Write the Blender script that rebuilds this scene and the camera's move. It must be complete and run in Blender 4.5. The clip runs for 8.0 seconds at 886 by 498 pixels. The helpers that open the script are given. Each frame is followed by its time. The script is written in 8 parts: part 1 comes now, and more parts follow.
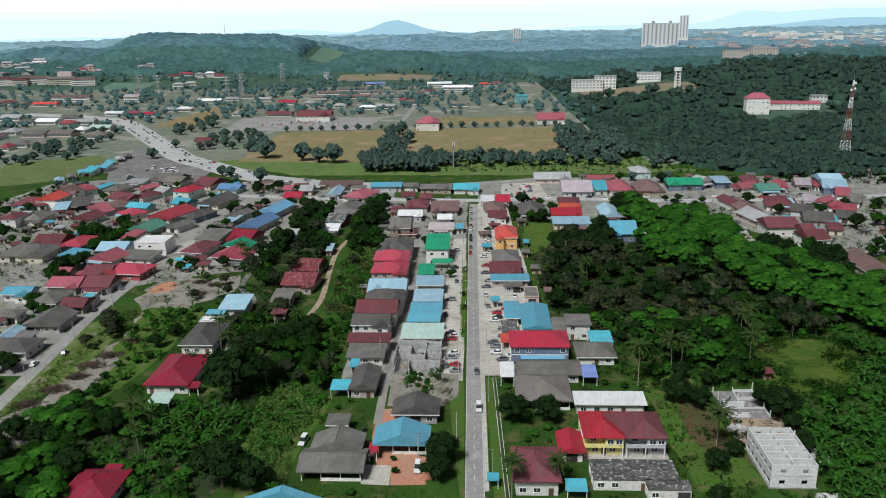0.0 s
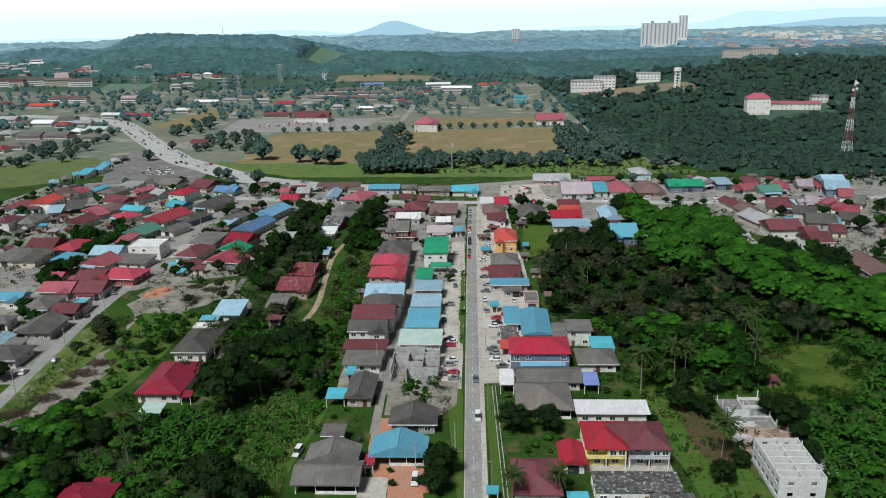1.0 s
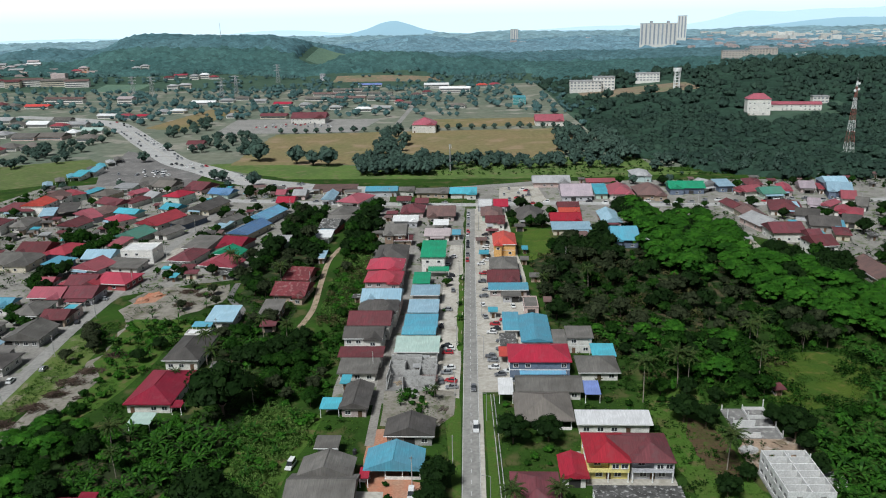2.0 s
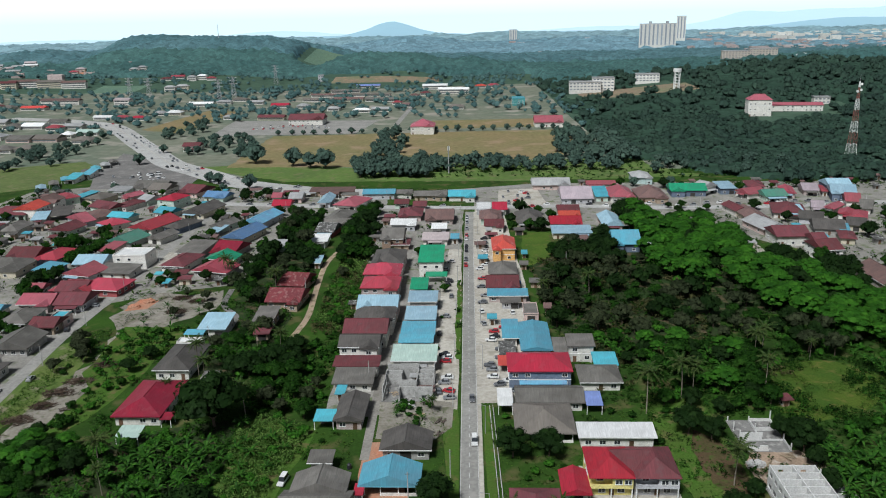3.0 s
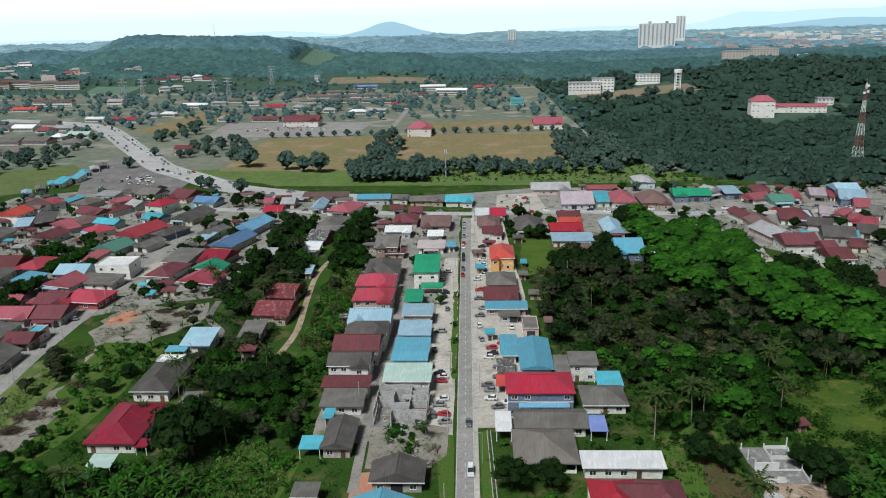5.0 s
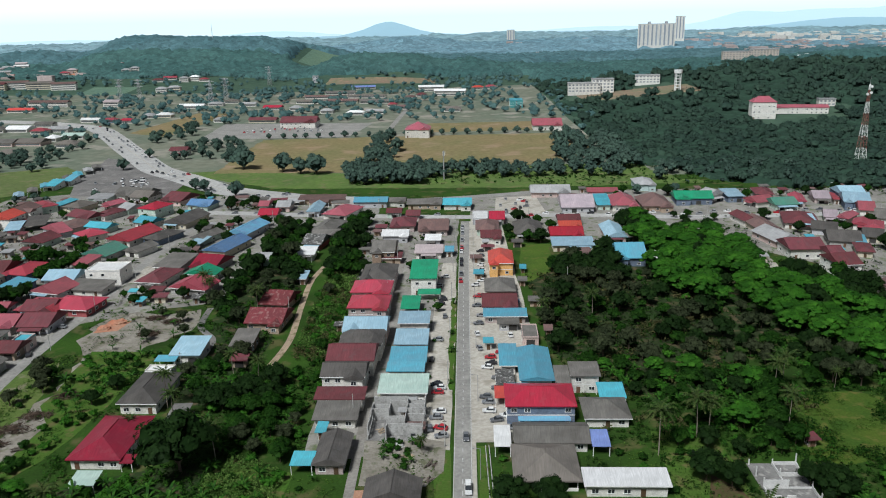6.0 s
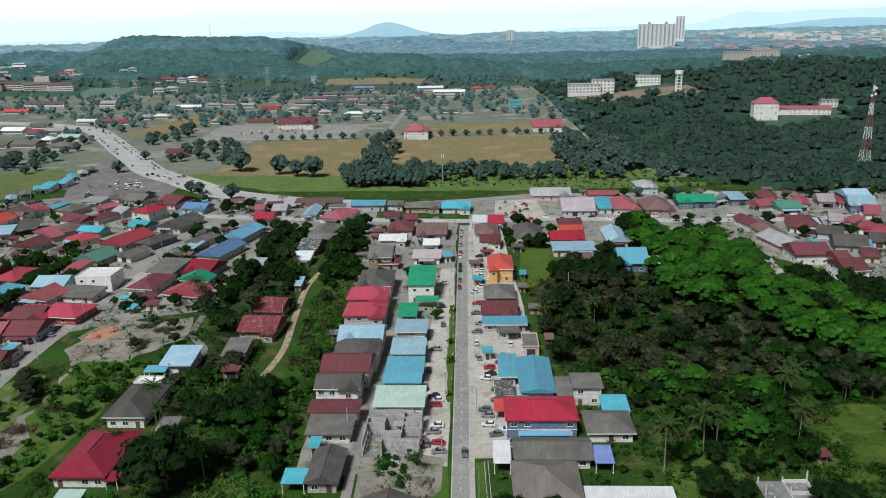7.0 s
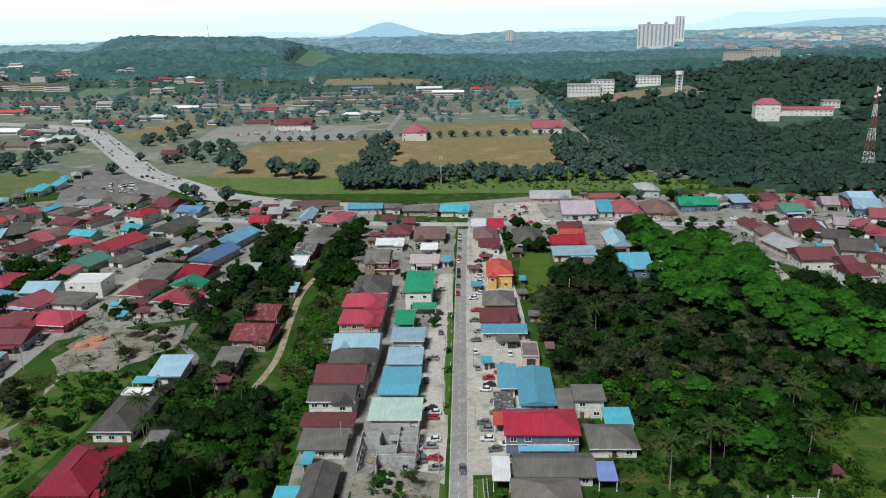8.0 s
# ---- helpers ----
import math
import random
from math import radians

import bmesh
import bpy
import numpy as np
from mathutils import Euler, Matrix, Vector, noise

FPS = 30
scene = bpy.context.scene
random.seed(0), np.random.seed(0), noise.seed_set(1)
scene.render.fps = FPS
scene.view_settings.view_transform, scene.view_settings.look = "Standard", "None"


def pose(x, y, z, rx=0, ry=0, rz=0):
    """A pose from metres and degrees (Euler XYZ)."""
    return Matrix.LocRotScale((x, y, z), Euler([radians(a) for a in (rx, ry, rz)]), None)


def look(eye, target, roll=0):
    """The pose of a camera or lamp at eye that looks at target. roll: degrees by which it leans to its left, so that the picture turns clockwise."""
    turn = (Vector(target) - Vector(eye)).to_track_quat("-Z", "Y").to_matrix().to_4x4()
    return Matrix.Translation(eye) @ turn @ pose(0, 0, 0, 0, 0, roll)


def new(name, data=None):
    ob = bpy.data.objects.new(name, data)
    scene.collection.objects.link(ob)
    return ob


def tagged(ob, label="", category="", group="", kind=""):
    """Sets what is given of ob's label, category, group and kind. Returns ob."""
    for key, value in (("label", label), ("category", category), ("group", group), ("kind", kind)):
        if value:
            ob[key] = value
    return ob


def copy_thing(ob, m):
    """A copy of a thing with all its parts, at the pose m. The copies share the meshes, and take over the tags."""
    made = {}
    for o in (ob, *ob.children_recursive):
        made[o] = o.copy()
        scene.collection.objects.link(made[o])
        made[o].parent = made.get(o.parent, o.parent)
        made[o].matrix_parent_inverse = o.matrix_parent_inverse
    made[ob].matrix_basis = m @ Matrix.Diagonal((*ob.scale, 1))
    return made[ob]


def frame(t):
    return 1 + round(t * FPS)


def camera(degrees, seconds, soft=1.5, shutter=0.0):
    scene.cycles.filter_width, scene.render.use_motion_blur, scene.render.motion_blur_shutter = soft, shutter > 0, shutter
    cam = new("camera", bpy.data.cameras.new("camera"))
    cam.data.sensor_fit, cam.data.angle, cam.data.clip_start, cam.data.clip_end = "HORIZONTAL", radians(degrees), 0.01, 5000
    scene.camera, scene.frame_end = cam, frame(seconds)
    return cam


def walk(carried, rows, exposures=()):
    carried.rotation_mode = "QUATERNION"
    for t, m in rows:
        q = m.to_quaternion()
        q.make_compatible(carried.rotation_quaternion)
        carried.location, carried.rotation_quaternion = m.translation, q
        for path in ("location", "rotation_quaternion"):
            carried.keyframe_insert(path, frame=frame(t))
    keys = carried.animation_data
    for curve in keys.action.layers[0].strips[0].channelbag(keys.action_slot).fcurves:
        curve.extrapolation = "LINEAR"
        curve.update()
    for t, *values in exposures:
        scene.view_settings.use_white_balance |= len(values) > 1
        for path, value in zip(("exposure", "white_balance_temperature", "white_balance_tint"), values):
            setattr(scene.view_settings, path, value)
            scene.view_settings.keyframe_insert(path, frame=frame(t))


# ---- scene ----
cam = camera(60.0, 8.0, 1.05)
PATH = [
    (0, (1.098, 3.473, 115.348), (1.063, 5.386, 114.764), -1.1),
    (0.5, (1.262, 6.232, 115.263), (1.228, 8.144, 114.679), -1.1),
    (1, (1.451, 9.178, 115.186), (1.418, 11.091, 114.603), -1.2),
    (1.5, (1.661, 12.295, 115.118), (1.63, 14.208, 114.535), -1.2),
    (3, (2.398, 22.521, 114.96), (2.37, 24.434, 114.379), -1.3),
    (3.5, (2.671, 26.168, 114.922), (2.644, 28.081, 114.341), -1.3),
    (4, (2.953, 29.909, 114.891), (2.928, 31.822, 114.31), -1.3),
    (4.5, (3.243, 33.727, 114.866), (3.218, 35.64, 114.285), -1.3),
    (6, (4.128, 45.491, 114.827), (4.106, 47.405, 114.246), -1.3),
    (6.5, (4.421, 49.464, 114.824), (4.4, 51.378, 114.244), -1.3),
    (7, (4.709, 53.436, 114.826), (4.688, 55.35, 114.246), -1.3),
    (7.5, (4.988, 57.392, 114.832), (4.969, 59.306, 114.252), -1.3),
    (8, (5.258, 61.316, 114.842), (5.239, 63.23, 114.262), -1.3),
]
walk(cam, [(t, look(eye, target, roll)) for t, eye, target, roll in PATH], [(0.0, 0.39, 5880, 7), (8.0, 0.39, 5880, 7)])

# World: overcast, humid afternoon; a wide soft sun high behind the camera's left shoulder.
SUN_ELEVATION, SUN_TURN = radians(55), radians(212)
world = bpy.data.worlds.new("overcast_sky")
scene.world = world
world.use_nodes = True
wt = world.node_tree
sky = wt.nodes.new("ShaderNodeTexSky")
sky.sky_type, sky.sun_disc = "NISHITA", False
sky.sun_elevation, sky.sun_rotation = SUN_ELEVATION, SUN_TURN
sky.air_density, sky.dust_density, sky.ozone_density = 1.2, 4.0, 1.0
bg_sky = wt.nodes["Background"]
bg_sky.inputs["Strength"].default_value = 0.06
wt.links.new(sky.outputs[0], bg_sky.inputs["Color"])
# The thin cloud sheet: bright and even, cooler in the haze at the horizon, denser and greyer overhead.
bg_cloud = wt.nodes.new("ShaderNodeBackground")
tc = wt.nodes.new("ShaderNodeTexCoord")
sep = wt.nodes.new("ShaderNodeSeparateXYZ")
ramp = wt.nodes.new("ShaderNodeValToRGB")
ramp.color_ramp.elements[0].position, ramp.color_ramp.elements[0].color = 0.0, (0.74, 0.90, 0.94, 1)
ramp.color_ramp.elements[1].position, ramp.color_ramp.elements[1].color = 1.0, (0.040, 0.043, 0.047, 1)
for stop, shade in ((0.025, (0.97, 1.0, 1.0, 1)), (0.07, (1.0, 1.0, 0.99, 1)), (0.15, (0.078, 0.081, 0.086, 1))):
    ramp.color_ramp.elements.new(stop).color = shade
bg_cloud.inputs["Strength"].default_value = 1.1
wt.links.new(tc.outputs["Generated"], sep.inputs[0])
wt.links.new(sep.outputs["Z"], ramp.inputs[0])
wt.links.new(ramp.outputs[0], bg_cloud.inputs["Color"])
mix_sky = wt.nodes.new("ShaderNodeMixShader")
mix_sky.inputs[0].default_value = 0.85
wt.links.new(bg_sky.outputs[0], mix_sky.inputs[1])
wt.links.new(bg_cloud.outputs[0], mix_sky.inputs[2])
wt.links.new(mix_sky.outputs[0], wt.nodes["World Output"].inputs[0])

sun_data = bpy.data.lights.new("sun", "SUN")
sun_data.energy, sun_data.angle, sun_data.color = 3.35, radians(15), (1.0, 0.96, 0.9)
sun = new("sun", sun_data)
sun.matrix_world = look((0, 0, 0), (-math.sin(SUN_TURN) * math.cos(SUN_ELEVATION), -math.cos(SUN_TURN) * math.cos(SUN_ELEVATION), -math.sin(SUN_ELEVATION)))

# ---- materials ----
MATS = {}


def mat(name, colour, rough=0.7, second=None, scale=0.5, fine=6.0, bump=0.0, spread=0.0, metal=0.0, island=False, streak=0.0, stain=None, leaf=False, spec=0.12):
    """A surface: a base colour that wanders to a second one at two scales; spread: how far single things (or islands) differ."""
    if name in MATS:
        return MATS[name]
    m = bpy.data.materials.new(name)
    m.use_nodes = True
    nt = m.node_tree
    bsdf = nt.nodes["Principled BSDF"]
    bsdf.inputs["Roughness"].default_value = rough
    bsdf.inputs["Metallic"].default_value = metal
    bsdf.inputs["Specular IOR Level"].default_value = 0.03 if leaf else spec
    second = second or tuple(c * 0.7 for c in colour)
    co = nt.nodes.new("ShaderNodeTexCoord")
    big = nt.nodes.new("ShaderNodeTexNoise")
    big.inputs["Scale"].default_value, big.inputs["Detail"].default_value = scale, 5.0
    small = nt.nodes.new("ShaderNodeTexNoise")
    small.inputs["Scale"].default_value, small.inputs["Detail"].default_value = fine, 3.0
    if streak:
        mp = nt.nodes.new("ShaderNodeMapping")
        mp.inputs["Scale"].default_value = (streak, 0.12, 0.12)
        nt.links.new(co.outputs["Object"], mp.inputs[0])
        nt.links.new(mp.outputs[0], small.inputs["Vector"])
    else:
        nt.links.new(co.outputs["Object"], small.inputs["Vector"])
    nt.links.new(co.outputs["Object"], big.inputs["Vector"])
    r1 = nt.nodes.new("ShaderNodeMapRange")
    r1.inputs["From Min"].default_value, r1.inputs["From Max"].default_value = 0.35, 0.68
    nt.links.new(big.outputs["Fac"], r1.inputs["Value"])
    mix = nt.nodes.new("ShaderNodeMix")
    mix.data_type = "RGBA"
    mix.inputs["A"].default_value, mix.inputs["B"].default_value = (*colour, 1), (*second, 1)
    nt.links.new(r1.outputs[0], mix.inputs["Factor"])
    last = mix.outputs["Result"]
    mul = nt.nodes.new("ShaderNodeMix")
    mul.data_type, mul.blend_type = "RGBA", "MULTIPLY"
    mul.inputs["Factor"].default_value = 0.55
    r2 = nt.nodes.new("ShaderNodeMapRange")
    r2.inputs["From Min"].default_value, r2.inputs["From Max"].default_value = 0.3, 0.7
    r2.inputs["To Min"].default_value, r2.inputs["To Max"].default_value = 0.62, 1.22
    nt.links.new(small.outputs["Fac"], r2.inputs["Value"])
    nt.links.new(last, mul.inputs["A"])
    nt.links.new(r2.outputs[0], mul.inputs["B"])
    last = mul.outputs["Result"]
    if stain:
        third = nt.nodes.new("ShaderNodeTexNoise")
        third.inputs["Scale"].default_value, third.inputs["Detail"].default_value = scale * 2.7, 7.0
        nt.links.new(co.outputs["Object"], third.inputs["Vector"])
        r3 = nt.nodes.new("ShaderNodeMapRange")
        r3.inputs["From Min"].default_value, r3.inputs["From Max"].default_value = 0.54, 0.66
        r3.inputs["To Max"].default_value = 0.75
        nt.links.new(third.outputs["Fac"], r3.inputs["Value"])
        mx = nt.nodes.new("ShaderNodeMix")
        mx.data_type = "RGBA"
        mx.inputs["B"].default_value = (*stain, 1)
        nt.links.new(r3.outputs[0], mx.inputs["Factor"])
        nt.links.new(last, mx.inputs["A"])
        last = mx.outputs["Result"]
    if spread:
        hsv = nt.nodes.new("ShaderNodeHueSaturation")
        src = nt.nodes.new("ShaderNodeNewGeometry") if island else nt.nodes.new("ShaderNodeObjectInfo")
        rv = nt.nodes.new("ShaderNodeMapRange")
        rv.inputs["To Min"].default_value, rv.inputs["To Max"].default_value = 1 - spread, 1 + spread
        nt.links.new(src.outputs["Random Per Island" if island else "Random"], rv.inputs["Value"])
        nt.links.new(rv.outputs[0], hsv.inputs["Value"])
        rh = nt.nodes.new("ShaderNodeMapRange")
        rh.inputs["To Min"].default_value, rh.inputs["To Max"].default_value = 0.5 + 0.03 * spread, 0.5 - 0.02 * spread
        nt.links.new(src.outputs["Random Per Island" if island else "Random"], rh.inputs["Value"])
        nt.links.new(rh.outputs[0], hsv.inputs["Hue"])
        nt.links.new(last, hsv.inputs["Color"])
        last = hsv.outputs[0]
    nt.links.new(last, bsdf.inputs["Base Color"])
    if leaf:
        tr = nt.nodes.new("ShaderNodeBsdfTranslucent")
        nt.links.new(last, tr.inputs["Color"])
        ms = nt.nodes.new("ShaderNodeMixShader")
        ms.inputs[0].default_value = 0.18
        nt.links.new(bsdf.outputs[0], ms.inputs[1])
        nt.links.new(tr.outputs[0], ms.inputs[2])
        nt.links.new(ms.outputs[0], nt.nodes["Material Output"].inputs[0])
    if bump:
        bp = nt.nodes.new("ShaderNodeBump")
        bp.inputs["Strength"].default_value, bp.inputs["Distance"].default_value = bump, 0.1
        nt.links.new(small.outputs["Fac"], bp.inputs["Height"])
        nt.links.new(bp.outputs[0], bsdf.inputs["Normal"])
    MATS[name] = m
    return m


ROOF = {
    "red": ((0.34, 0.024, 0.045), (0.27, 0.026, 0.042), "crimson"), "deepred": ((0.20, 0.016, 0.030), (0.155, 0.018, 0.030), "dark crimson"), "taupe": ((0.165, 0.148, 0.13), (0.12, 0.108, 0.095), "brownish grey"), "maroon": ((0.155, 0.048, 0.056), (0.11, 0.042, 0.046), "dull maroon"),
    "rose": ((0.31, 0.062, 0.082), (0.24, 0.056, 0.070), "faded red"), "pink": ((0.34, 0.092, 0.118), (0.26, 0.085, 0.10), "faded pink-red"), "orange": ((0.50, 0.075, 0.058), (0.40, 0.065, 0.052), "orange-red"),
    "grey": ((0.158, 0.149, 0.136), (0.102, 0.095, 0.086), "weathered grey"), "dgrey": ((0.100, 0.092, 0.085), (0.064, 0.059, 0.055), "dark grey"),
    "lgrey": ((0.36, 0.36, 0.36), (0.26, 0.26, 0.26), "light grey"), "blue": ((0.10, 0.32, 0.42), (0.12, 0.27, 0.35), "sky-blue"),
    "coral": ((0.37, 0.052, 0.076), (0.29, 0.050, 0.068), "coral red"), "denim": ((0.10, 0.20, 0.36), (0.12, 0.20, 0.32), "denim blue"), "sage": ((0.07, 0.20, 0.15), (0.09, 0.18, 0.14), "dull green"), "skyblue": ((0.14, 0.36, 0.50), (0.15, 0.26, 0.40), "sky-blue"), "rust": ((0.17, 0.040, 0.045), (0.12, 0.035, 0.038), "rusty maroon"),
    "lblue": ((0.31, 0.45, 0.53), (0.24, 0.37, 0.45), "pale blue"), "teal": ((0.09, 0.37, 0.46), (0.08, 0.28, 0.34), "turquoise"),
    "green": ((0.03, 0.27, 0.14), (0.03, 0.20, 0.11), "bright green"), "white": ((0.74, 0.74, 0.73), (0.62, 0.62, 0.61), "white"), "silver": ((0.52, 0.52, 0.52), (0.44, 0.44, 0.44), "silver-grey"),
    "dirty": ((0.22, 0.215, 0.21), (0.08, 0.08, 0.08), "stained grey"), "pale": ((0.42, 0.53, 0.47), (0.34, 0.45, 0.40), "pale green"),
    "lilac": ((0.40, 0.33, 0.36), (0.30, 0.26, 0.28), "faded lilac-grey"), "brown": ((0.17, 0.105, 0.095), (0.12, 0.08, 0.075), "brown"),
    "periwinkle": ((0.17, 0.22, 0.46), (0.13, 0.17, 0.36), "violet-blue"), "pinkgrey": ((0.45, 0.38, 0.38), (0.36, 0.31, 0.31), "pinkish grey"),
}
WALL = {
    "white": (0.70, 0.675, 0.62), "grey": (0.50, 0.50, 0.52), "yellow": (0.80, 0.70, 0.27), "tan": (0.42, 0.33, 0.25), "slate": (0.16, 0.20, 0.27),
    "concrete": (0.36, 0.35, 0.33), "plainwhite": (0.75, 0.73, 0.68), "cream": (0.62, 0.56, 0.44), "pinkwash": (0.62, 0.48, 0.44), "mint": (0.50, 0.60, 0.52), "sand": (0.56, 0.49, 0.42), "amber": (0.68, 0.40, 0.15), "teal": (0.10, 0.30, 0.30), "pale": (0.5, 0.62, 0.6), "red": (0.45, 0.04, 0.06),
    "pinkgrey": (0.48, 0.40, 0.38), "brownwall": (0.26, 0.19, 0.14), "maroonwall": (0.36, 0.10, 0.10), "canopy": (0.4, 0.4, 0.4),
}
WALL_WORD = {"plainwhite": "white", "maroonwall": "dark red", "brownwall": "brown", "pinkgrey": "pinkish grey", "teal": "teal", "slate": "slate-blue", "pale": "pale green", "pinkwash": "pale pink", "mint": "mint green"}


def roof_mat(key):
    a, b, _ = ROOF[key]
    if key == "dirty":
        return mat("roof_dirty", (0.050, 0.049, 0.047), 0.85, (0.12, 0.118, 0.113), 0.30, 1.6, bump=0.3, spread=0.15, stain=(0.42, 0.415, 0.40))
    if key == "rust":
        return mat("roof_rust", a, 0.75, b, 0.25, 2.0, bump=0.3, spread=0.1, streak=2.4, stain=(0.24, 0.15, 0.14))
    old = key in ("grey", "dgrey", "maroon", "brown")
    return mat("roof_" + key, a, 0.62 if old else 0.45, b, 0.22, 2.2, bump=0.25, spread=0.16, streak=2.4, stain=tuple(c * 0.55 + 0.03 for c in a) if old else tuple(c * 0.75 + 0.02 for c in a))


def wall_mat(key):
    a = WALL[key]
    return mat("wall_" + key, a, 0.85, tuple(c * 0.86 for c in a), 0.35, 3.0, bump=0.1, spread=0.10, stain=tuple(c * 0.62 for c in a))


asphalt = mat("asphalt", (0.275, 0.267, 0.248), 0.9, (0.225, 0.218, 0.203), 0.05, 0.9, bump=0.05, stain=(0.31, 0.30, 0.275))
asphalt_dark = mat("asphalt_dark", (0.14, 0.135, 0.13), 0.9, (0.19, 0.18, 0.17), 0.05, 0.8, stain=(0.24, 0.23, 0.22))
concrete_yard = mat("concrete_yard", (0.46, 0.432, 0.378), 0.9, (0.35, 0.325, 0.28), 0.06, 0.8, bump=0.1, stain=(0.24, 0.22, 0.175))
town_dirt = mat("town_dirt", (0.20, 0.19, 0.172), 0.95, (0.29, 0.276, 0.25), 0.07, 0.9, stain=(0.075, 0.11, 0.03))
dirt = mat("bare_dirt", (0.27, 0.25, 0.215), 0.95, (0.17, 0.155, 0.125), 0.12, 1.1, bump=0.3, stain=(0.085, 0.095, 0.045))
red_earth = mat("red_earth", (0.42, 0.17, 0.10), 0.95, (0.36, 0.22, 0.15), 0.2, 1.5, bump=0.3)
grass = mat("grass", (0.034, 0.078, 0.010), 0.95, (0.019, 0.043, 0.007), 0.05, 1.3, bump=0.4, stain=(0.095, 0.088, 0.036))
grass_fresh = mat("grass_fresh", (0.052, 0.116, 0.015), 0.95, (0.066, 0.104, 0.020), 0.10, 1.6, bump=0.5, stain=(0.120, 0.100, 0.044))
grass_dry = mat("grass_dry", (0.225, 0.172, 0.090), 0.95, (0.165, 0.160, 0.070), 0.014, 0.25, stain=(0.29, 0.21, 0.14))
white_paint = mat("white_paint", (0.78, 0.78, 0.76), 0.6, (0.7, 0.7, 0.68), 1.0, 8.0, spread=0.05)
road_paint = mat("road_paint", (0.6, 0.6, 0.58), 0.8, (0.4, 0.4, 0.39), 0.8, 4.0)
dark_glass = mat("dark_glass", (0.025, 0.028, 0.032), 0.12, (0.04, 0.045, 0.05), 0.5, 2.0, spread=0.3, spec=0.5)
steel = mat("galvanised_steel", (0.42, 0.42, 0.43), 0.5, (0.33, 0.33, 0.34), 1.0, 8.0, metal=0.4)
bark = mat("bark", (0.16, 0.12, 0.09), 0.95, (0.10, 0.08, 0.06), 0.6, 4.0, bump=0.5)
palm_bark = mat("palm_bark", (0.30, 0.26, 0.21), 0.95, (0.20, 0.17, 0.14), 0.8, 5.0, bump=0.4)
rubber = mat("rubber", (0.02, 0.02, 0.02), 0.85)
fresh_render = mat("fresh_render", (0.62, 0.615, 0.60), 0.9, (0.55, 0.545, 0.53), 0.3, 2.5, bump=0.1, stain=(0.50, 0.495, 0.48))
raw_concrete = mat("raw_concrete", (0.46, 0.455, 0.44), 0.92, (0.34, 0.335, 0.32), 0.3, 2.5, bump=0.2, stain=(0.22, 0.215, 0.20))
leaf_dark = mat("leaves_dark", (0.0135, 0.031, 0.0075), 0.55, (0.0065, 0.0155, 0.004), 0.15, 1.5, spread=0.36, island=True, leaf=True)
leaf_mid = mat("leaves_mid", (0.020, 0.058, 0.0075), 0.55, (0.009, 0.027, 0.004), 0.15, 1.5, spread=0.36, island=True, leaf=True)
leaf_bright = mat("leaves_bright", (0.044, 0.134, 0.013), 0.55, (0.018, 0.060, 0.008), 0.12, 1.5, spread=0.3, island=True, leaf=True)
leaf_grey = mat("leaves_greyish", (0.034, 0.043, 0.021), 0.6, (0.019, 0.028, 0.012), 0.15, 1.5, spread=0.5, island=True, leaf=True)
leaf_palm = mat("leaves_palm", (0.036, 0.072, 0.017), 0.5, (0.054, 0.066, 0.022), 0.3, 2.0, spread=0.45, island=True, leaf=True)
leaf_banana = mat("leaves_banana", (0.040, 0.110, 0.014), 0.45, (0.018, 0.054, 0.009), 0.3, 2.0, spread=0.45, island=True, leaf=True)
# Far town trees: pale blue haze is mixed into the leaf colour.
wood_far_hazed = mat("far_woodland_hazed", (0.066, 0.122, 0.116), 0.9, (0.046, 0.092, 0.090), 0.02, 0.2, spread=0.2, island=True)
# Hillside leaves carry a trace of bluish haze in their green.
leaf_hill_hazed = mat("leaves_hillside_hazed", (0.028, 0.053, 0.036), 0.7, (0.018, 0.036, 0.027), 0.03, 0.4, spread=0.22, island=True)


def canopy_mat(name, colour, second, crown):
    """Closed woodland: crowns of differing green, each mottled."""
    m = mat(name, colour, 0.95, second, 0.010, 0.9 / crown * 3)
    nt = m.node_tree
    co, vor, hsv, rng = (nt.nodes.new(k) for k in ("ShaderNodeTexCoord", "ShaderNodeTexVoronoi", "ShaderNodeHueSaturation", "ShaderNodeMapRange"))
    vor.inputs["Scale"].default_value = 1.0 / crown
    nt.links.new(co.outputs["Object"], vor.inputs["Vector"])
    nt.links.new(vor.outputs["Color"], rng.inputs["Value"])
    rng.inputs["To Min"].default_value, rng.inputs["To Max"].default_value = 0.70, 1.30
    bsdf = nt.nodes["Principled BSDF"]
    nt.links.new(bsdf.inputs["Base Color"].links[0].from_socket, hsv.inputs["Color"])
    nt.links.new(rng.outputs[0], hsv.inputs["Value"])
    nt.links.new(hsv.outputs[0], bsdf.inputs["Base Color"])
    return m


# Treeline leaves lightened and blued; the distance haze is in the base colour.
leaf_line_hazed = mat("leaves_treeline_hazed", (0.052, 0.086, 0.064), 0.7, (0.032, 0.058, 0.046), 0.06, 0.5, spread=0.25, island=True)
canopy_hill = canopy_mat("hillside_canopy", (0.030, 0.060, 0.040), (0.022, 0.046, 0.031), 7.0)
# Ridge and hill canopies pale and blue with distance: haze put into the colour.
canopy_near_hazed = canopy_mat("near_ridge_canopy_hazed", (0.056, 0.116, 0.108), (0.040, 0.090, 0.086), 10.0)
canopy_far_hazed = canopy_mat("ridge_canopy_hazed", (0.078, 0.146, 0.160), (0.058, 0.120, 0.134), 12.0)
canopy_mid_hazed = canopy_mat("far_hill_canopy_hazed", (0.150, 0.246, 0.292), (0.122, 0.214, 0.258), 18.0)
